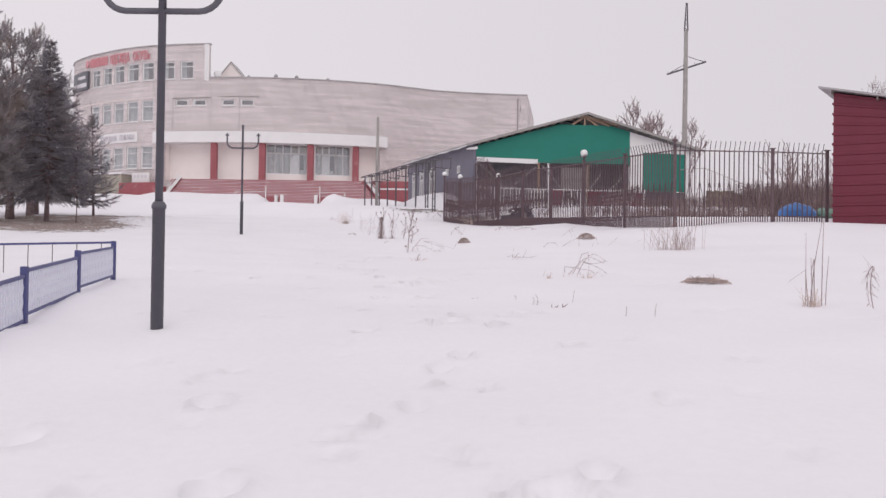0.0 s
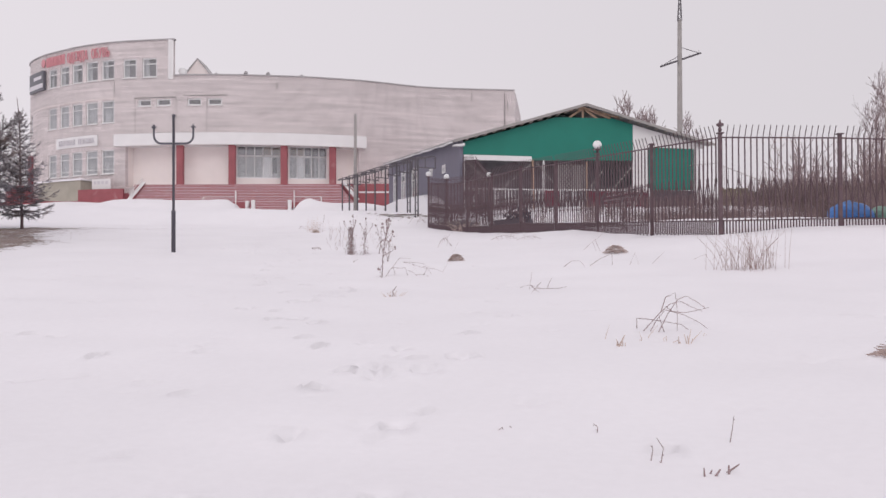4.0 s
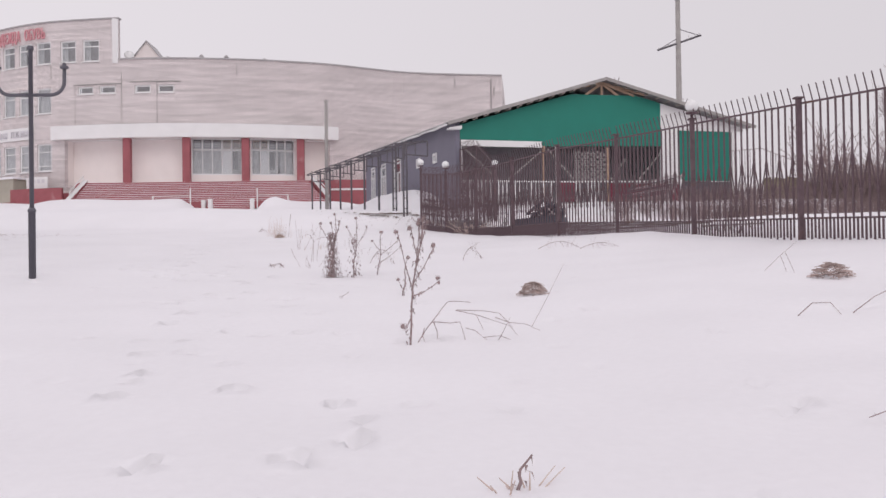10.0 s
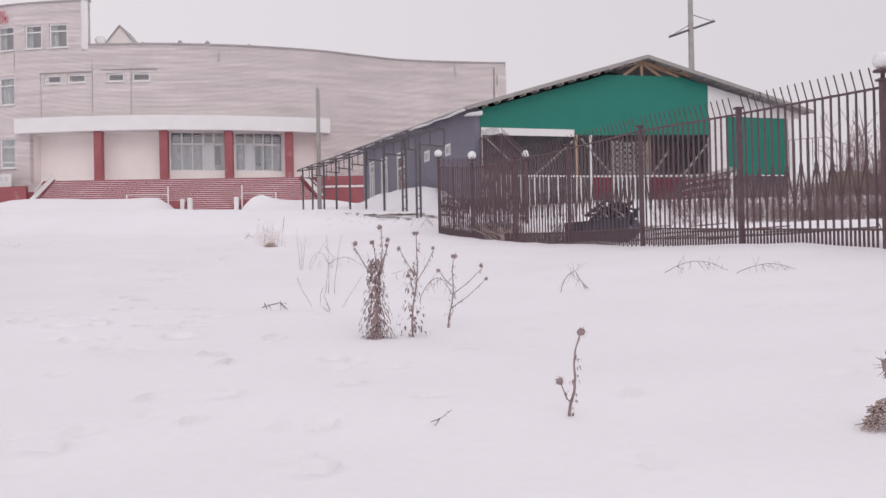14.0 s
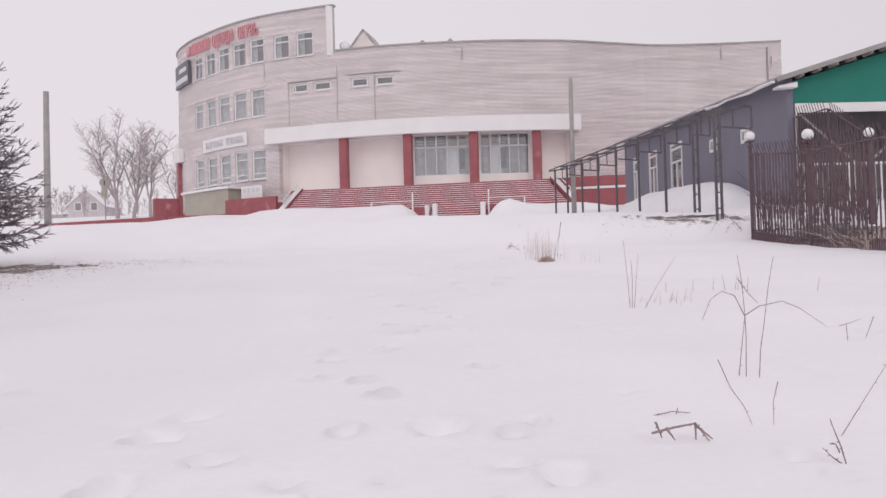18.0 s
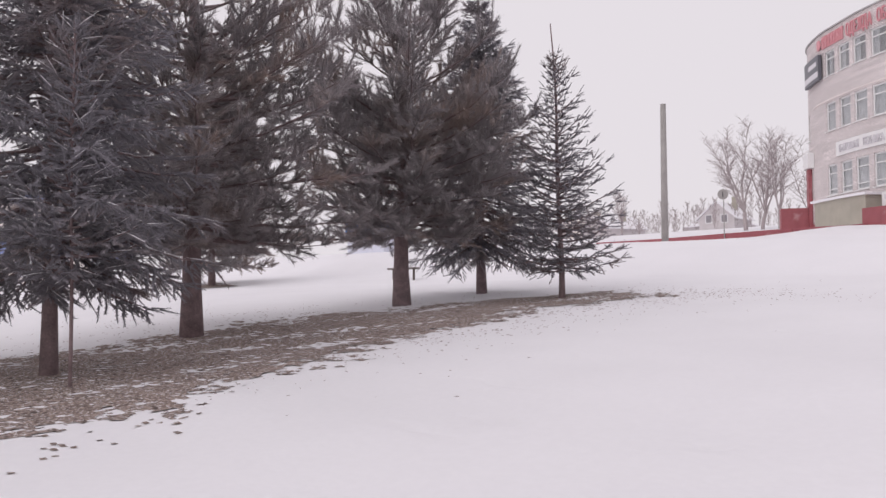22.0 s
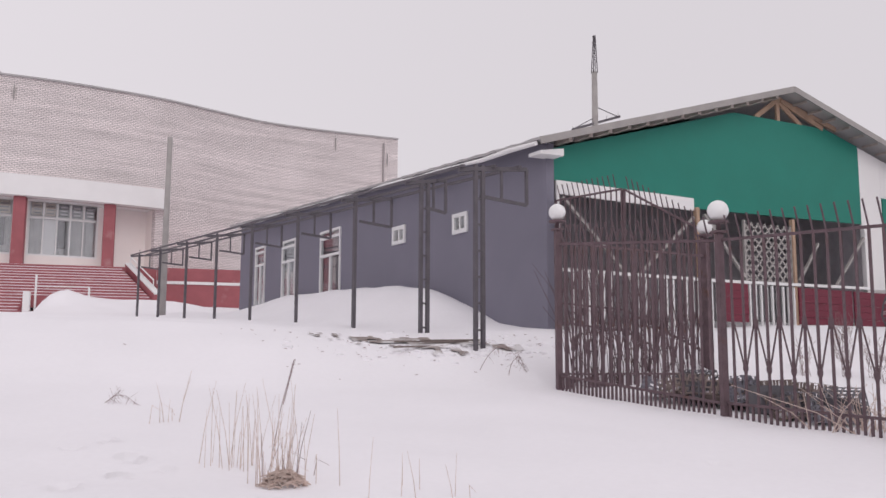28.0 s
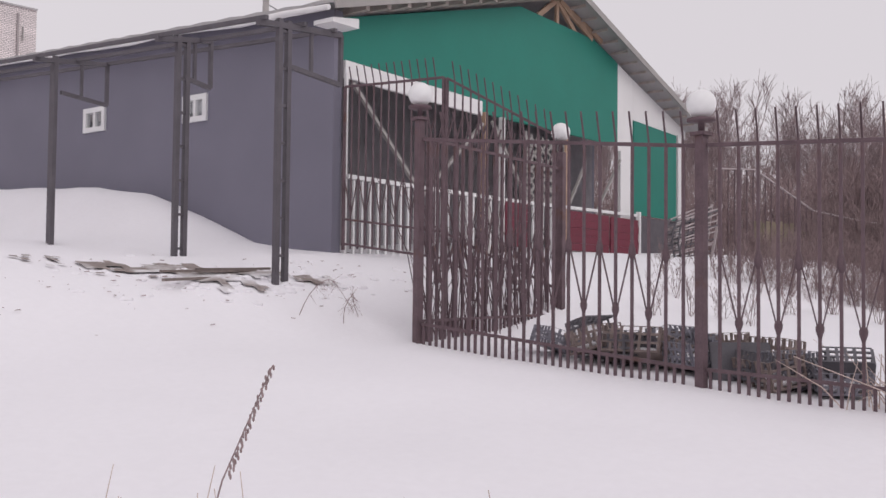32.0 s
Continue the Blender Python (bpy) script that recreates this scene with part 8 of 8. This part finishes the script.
def add_ear(x, y, h, tilt, seed):
    """A leaning stem with a long seed head."""
    rnd = random.Random(seed)
    th = group_thing("seed_stem", (x, y, ground_z(x, y)), "leaning dry stem with a long dark seed head", "dry grass", "dry grass", turn=-67)
    top = Vector((tilt, 0, h))
    bm = bmesh.new()
    tube(bm, [(0, 0, -0.1), top * 0.5 + Vector((-0.02, 0, 0)), top], [0.0035, 0.003, 0.002], 5)
    part("stem", bm, DRYWEED, th)
    bm = bmesh.new()
    for k in range(46):
        s = 0.52 + 0.48 * k / 46
        a = k * 2.4
        c = top * s + Vector((math.cos(a), math.sin(a), 0)) * 0.007
        bmesh.ops.create_icosphere(bm, subdivisions=1, radius=0.006, matrix=Matrix.Translation(c) @ Matrix.Diagonal((0.8, 0.8, 1.7, 1)))
    part("seed_head", bm, DRYWEED, th)


add_ear(-4.92, 46.2, 0.78, 0.36, 3)


# ---- the yard behind the fence ----
CRATE_MATS = [mat("crate_" + n, c, 0.6, vary=0.2, scale=6, bump=0.1) for n, c in (("black", (0.13, 0.125, 0.14)), ("brown", (0.24, 0.19, 0.175)), ("grey", (0.22, 0.215, 0.25)))]


def slotted(bm, a, b, h, bays):
    """A thin moulded wall with three rows of slots."""
    side = Plan([a, b])
    bay = side.length / bays
    holes = [(k * bay + 0.014, (k + 1) * bay - 0.014, 0.02 + j * h / 3, 0.005 + (j + 0.9) * h / 3) for k in range(bays) for j in range(3)]
    pierced(bm, side, 0, side.length, 0, h, holes, 0.014, 10)


def add_crate(x, y, z, turn, tip, material, size=(0.58, 0.4, 0.26)):
    w, d, h = size
    cr = group_thing("crate", (x, y, z), "empty slatted fruit crate thrown on a heap", "crate", "thrown crates")
    cr.matrix_basis = pose(x, y, z, tip, 0, turn)
    bm = bmesh.new()
    box(bm, (-w / 2, -d / 2, 0), (w / 2, d / 2, 0.015))
    part("bottom", bm, material, cr)
    bm = bmesh.new()
    box(bm, (-w / 2 + 0.03, -d / 2 + 0.03, 0.016), (w / 2 - 0.03, d / 2 - 0.03, 0.07), 0.02)
    part("snow", bm, SNOW, cr, "snow blown into the crate")
    for sx in (-1, 1):
        bm = bmesh.new()
        slotted(bm, (sx * w / 2, -d / 2), (sx * w / 2, d / 2), h, 4)
        part("end", bm, material, cr)
    for sy in (-1, 1):
        bm = bmesh.new()
        slotted(bm, (-w / 2, sy * d / 2), (w / 2, sy * d / 2), h, 6)
        part("side", bm, material, cr)


rnd = random.Random(12)
for k in range(22):
    s = rnd.random()
    x, y = 0.85 + 0.8 * s + abs(rnd.gauss(0, 0.4)), 50.0 - 2.9 * s + rnd.uniform(-0.1, 0.4)
    add_crate(x, y, ground_z(x, y) + rnd.uniform(0.0, 0.2), rnd.uniform(0, 180), rnd.uniform(-28, 28) + (80 if k % 6 == 0 else 0), CRATE_MATS[k % 3], (rnd.uniform(0.4, 0.6), 0.36, rnd.uniform(0.2, 0.3)))
for k in range(16):
    x, y = rnd.uniform(2.6, 6.5), rnd.uniform(33, 49)
    if x < 5.3 - (y - 32.6) * 0.29 + 0.5:
        x += 1.8
    L = rnd.uniform(0.8, 2.2)
    bm = bmesh.new()
    beam(bm, (-L / 2, 0, 0), (L / 2, 0, rnd.uniform(0, 0.1)), 0.12, 0.03)
    ob = solo("board", bm, OLDWOOD, "weathered board half under snow in the yard", "board", group="boards in the yard")
    ob.matrix_basis = pose(x, y, ground_z(x, y) + 0.06, 0, 0, rnd.uniform(-40, 40))
# dark blue scrap piled against the inner side of the fence
NAVY = mat("dark_blue_paint", (0.075, 0.08, 0.105), 0.6, vary=0.3, scale=5, bump=0.15)
sc = group_thing("scrap_heap", (3.58, 42.1, ground_z(3.58, 42.1)), "snowy heap of dark blue steel bars behind the fence", "scrap heap", turn=-72)
bm = bmesh.new()
box(bm, (-1.5, -0.38, -0.4), (1.45, -0.33, 0.5))
part("sheet", bm, NAVY, sc, "low dark sheet along the fence")
for k in range(30):
    a = rnd.choice((-1, 1)) * rnd.uniform(0.1, 0.9)
    p = Vector((rnd.uniform(-0.75, 0.75), rnd.uniform(-0.25, 0.4), 0))
    p.z = rnd.uniform(0.35, 0.95) * (1 - 0.5 * (abs(p.x) / 0.8) ** 2)
    d = Vector((math.cos(a), rnd.uniform(-0.4, 0.4), math.sin(a) * 0.6)).normalized() * rnd.uniform(0.25, 0.6)
    bm = bmesh.new()
    beam(bm, p - d, p + d, rnd.uniform(0.03, 0.06), rnd.uniform(0.03, 0.1))
    part("bar", bm, NAVY, sc)
for k in range(4):
    bm = bmesh.new()
    p = Vector((rnd.uniform(-0.8, 0.6), -0.05, rnd.uniform(0.5, 0.9)))
    beam(bm, p, p + Vector((rnd.uniform(0.4, 0.7), 0, rnd.choice((-0.3, 0.35)))), 0.05, 0.03)
    part("bar", bm, HAZE_SNOW_GREY, sc, "bar white with snow")
bm = bmesh.new()
bmesh.ops.create_icosphere(bm, subdivisions=3, radius=1.0, matrix=Matrix.Translation((0.1, 0.2, 0.2)) @ Matrix.Diagonal((0.65, 0.4, 0.45, 1)))
for v in bm.verts:
    v.co += v.co.normalized() * 0.2 * noise.noise(v.co * 2.6)
part("bundle", bm, NAVY, sc)
bm = bmesh.new()
bmesh.ops.create_icosphere(bm, subdivisions=2, radius=1.0, matrix=Matrix.Translation((-0.55, 0.2, 0.6)) @ Matrix.Diagonal((0.4, 0.3, 0.08, 1)))
part("snow_cap", bm, SNOW, sc)
# slanting wire racks by the shutter, snow along their rods
rk = group_thing("wire_racks", (9.45, 54.55, ground_z(9.9, 54.7)), "stack of slanting steel racks with snow along their rods", "racks", turn=14)
for lean, back in ((0.85, 0.0), (0.62, 0.14), (0.7, 0.3)):
    bm = bmesh.new()
    beam(bm, (1.9, back, -0.1), (1.9 + lean, back + 0.05, 1.28 - 0.12 * back), 0.055)
    part("end_bar", bm, HAZE_SNOW_GREY, rk, "end bar white with snow")
    bm = bmesh.new()
    tube(bm, [Vector((0.2, back, -0.1)), Vector((0.0, back, 0.25)), Vector((0.1, back, 0.55)), Vector((0.3, back, 0.8))], [0.022] * 4, 6)
    part("end_bar", bm, STEEL, rk)
    for k in range(11):
        f = k / 10
        x0 = 0.2 - 0.6 * f * (1 - f) + 0.1 * f
        bm = bmesh.new()
        beam(bm, (x0, back + 0.03, 0.8 * f - 0.05 + 0.02 * math.sin(k * 2.1)), (1.9 + lean * (0.15 + 0.85 * f), back + 0.03, 0.17 + 1.08 * f + 0.05 * math.sin(k * 1.7 + back * 9)), 0.026)
        part("rod", bm, HAZE_SNOW_GREY if (k + int(back * 10)) % 3 else STEEL, rk)
for k in range(6):
    bm = bmesh.new()
    x = 0.4 + 0.28 * k
    beam(bm, (x, 0.14, 0.0), (x + 0.4, 0.14, 0.85 + 0.06 * k), 0.02)
    part("cross_rod", bm, STEEL, rk)
# outside stair with handrail over a boarded side, at the end of the pavilion
st = group_thing("yard_stairs", (16.5, 57.15, 5.0), "outside stair with a snow-topped steel handrail above a boarded side", "stairs", turn=-11.3)


def stair_top(x):
    return float(np.interp(x, (-1.4, 0.1, 2.5, 3.95, 7.6), (2.5, 2.58, 1.53, 1.38, 1.1)))


for k in range(38):
    x = -1.4 + k * 0.24
    bm = bmesh.new()
    beam(bm, (x, 0, -0.2), (x, 0, stair_top(x)), 0.022)
    part("baluster", bm, IRON, st)
for x0, x1 in ((-1.4, 0.1), (0.1, 2.5), (2.5, 3.95), (3.95, 7.6)):
    bm = bmesh.new()
    beam(bm, (x0, 0, stair_top(x0) + 0.02), (x1, 0, stair_top(x1) + 0.02), 0.045, 0.035)
    part("handrail", bm, HAZE_SNOW_GREY, st, "handrail dusted with snow")
for k in range(24):
    x = 0.2 + k * 0.17
    bm = bmesh.new()
    box(bm, (x, 0.12 + 0.015 * (k % 2), -0.5), (x + 0.165, 0.15 + 0.015 * (k % 2), min(stair_top(x) - 0.75, 1.15) + 0.04 * math.sin(k * 2.3)))
    part("board", bm, OLIVEBOARD, st)
# a board fence closes the yard
bf = group_thing("board_fence", (24, 56, ground_z(24, 56)), "brown board fence at the back of the yard", "fence")
for k in range(40):
    bm = bmesh.new()
    x = -3 + k * 0.5
    y = -0.3 * x
    box(bm, (x, y, ground_z(24 + x, 56 + y) - ground_z(24, 56) - 0.3), (x + 0.46, y + 0.03, ground_z(24 + x, 56 + y) - ground_z(24, 56) + 1.0 + 0.05 * (k % 3)))
    part("board", bm, OLIVEBOARD, bf)
# blue tarpaulin heap near the shed
bm = bmesh.new()
bmesh.ops.create_icosphere(bm, subdivisions=3, radius=1.0, matrix=Matrix.Diagonal((0.75, 0.6, 0.45, 1)))
for v in bm.verts:
    v.co += v.co.normalized() * 0.16 * noise.noise(v.co * 2.3)
    v.co.z = max(v.co.z, -0.1)
TARP = mat("blue_tarpaulin", (0.07, 0.2, 0.5), 0.45, vary=0.2, scale=3, bump=0.4)
ob = solo("tarpaulin", bm, TARP, "crumpled blue tarpaulin over a heap behind the fence", "tarpaulin")
ob.matrix_basis = pose(13.9, 34.2, ground_z(13.9, 34.2) + 0.1)
bm = bmesh.new()
bmesh.ops.create_icosphere(bm, subdivisions=3, radius=1.0, matrix=Matrix.Diagonal((0.55, 0.5, 0.3, 1)))
for v in bm.verts:
    v.co += v.co.normalized() * 0.14 * noise.noise(v.co * 2.9 + Vector((4, 1, 0)))
    v.co.z = max(v.co.z, -0.1)
GREENTARP = mat("green_tarpaulin", (0.2, 0.34, 0.27), 0.5, vary=0.2, scale=3, bump=0.4)
ob = solo("tarpaulin", bm, GREENTARP, "pale green tarpaulin crumpled beside a blue one", "tarpaulin")
ob.matrix_basis = pose(15.0, 34.4, ground_z(15.0, 34.4) + 0.08)
# bush and vine twigs tangled in the gate
def add_tangle(x, y, w, h, count, seed, label, turn):
    rnd = random.Random(seed)
    bm = bmesh.new()
    for _ in range(count):
        p = Vector((rnd.uniform(0, w), rnd.gauss(0, 0.12), -0.1))
        d = Vector((rnd.gauss(0, 0.25), rnd.gauss(0, 0.12), 1)).normalized()
        L = h * rnd.uniform(0.5, 1.1)
        q = p + d * L * 0.5
        e = q + (d + Vector((rnd.gauss(0, 0.35), 0, rnd.uniform(-0.5, 0.1)))) * L * 0.5
        tube(bm, [p, q, e], [0.008, 0.006, 0.003], 4, False)
    ob = solo("thicket", bm, IRON, label, "bush", "stuff")
    ob.matrix_basis = pose(x, y, ground_z(x, y), 0, 0, turn)


add_tangle(0.25, 51.35, 2.7, 2.5, 110, 5, "bare brown climber tangled in the iron gate", PTURN)
add_tangle(2.3, 43.6, 1.0, 1.2, 26, 6, "bare bush growing through the fence", -70)
add_tangle(5.6, 33.0, 1.6, 1.4, 26, 7, "bare bush behind the fence", -70)
# bench plank and blue stall beyond the trees
bn = group_thing("bench", (-29.5, 48.8, ground_z(-29.5, 48.8)), "low weathered plank bench in the snow", "bench")
for nm, a, b in (("seat", (-0.75, -0.15, 0.34), (0.75, 0.15, 0.4)), ("leg", (-0.6, -0.04, -0.2), (-0.55, 0.04, 0.34)), ("leg", (0.55, -0.04, -0.2), (0.6, 0.04, 0.34))):
    bm = bmesh.new()
    box(bm, a, b, 0.01)
    part(nm, bm, OLDWOOD, bn)
for x, y, w in ((-48, 60.6, 2.6),):
    z = ground_z(x, y)
    sl = group_thing("play_hut", (x, y, z), "small blue and white hut seen through the branches", "hut", turn=20)
    bm = bmesh.new()
    box(bm, (-w / 2, -1, -0.2), (w / 2, 1, 1.1), 0.03)
    part("wall", bm, PALEBLUE, sl)
    bm = bmesh.new()
    box(bm, (-w / 2 - 0.1, -1.1, 1.1), (w / 2 + 0.1, 1.1, 2.0), 0.03)
    part("fascia", bm, TARP, sl, "blue painted upper boards")
    bm = bmesh.new()
    beam(bm, (-w / 2 - 0.2, 0, 2.05), (w / 2 + 0.2, 0, 2.2), 2.5, 0.12)
    part("roof", bm, SNOW, sl, "snow-covered roof")
# long pale building with blue bands beyond the trees
# band blue greyed and paled in its colour for the hazy distance
PALEBAND = mat("distance_paled_blue", (0.3, 0.36, 0.62), 0.6, vary=0.12, scale=2, bump=0.1)
lb = group_thing("pale_building", (-84, 49, ground_z(-84, 49)), "pale two-storey building with blue bands, half hidden by trees", "building", turn=6)
for nm, a, b, m in (("wall", (-4, -14, -1), (4, 9, 7.2), CREAM), ("band", (4, -14.05, 2.1), (4.12, 9.05, 3.3), PALEBAND), ("band", (4, -14.05, 6.4), (4.12, 9.05, 7.25), PALEBAND), ("roof", (-4.3, -14.4, 7.25), (4.3, 9.4, 7.45), SNOW)):
    bm = bmesh.new()
    box(bm, a, b, 0.03)
    part(nm, bm, m, lb)
for k in range(7):
    for z in (0.6, 4.0):
        bm = bmesh.new()
        box(bm, (4.0, -12.6 + 3.0 * k, z), (4.08, -11.2 + 3.0 * k, z + 1.4), 0.02)
        part("window", bm, PALEBLUE, lb)
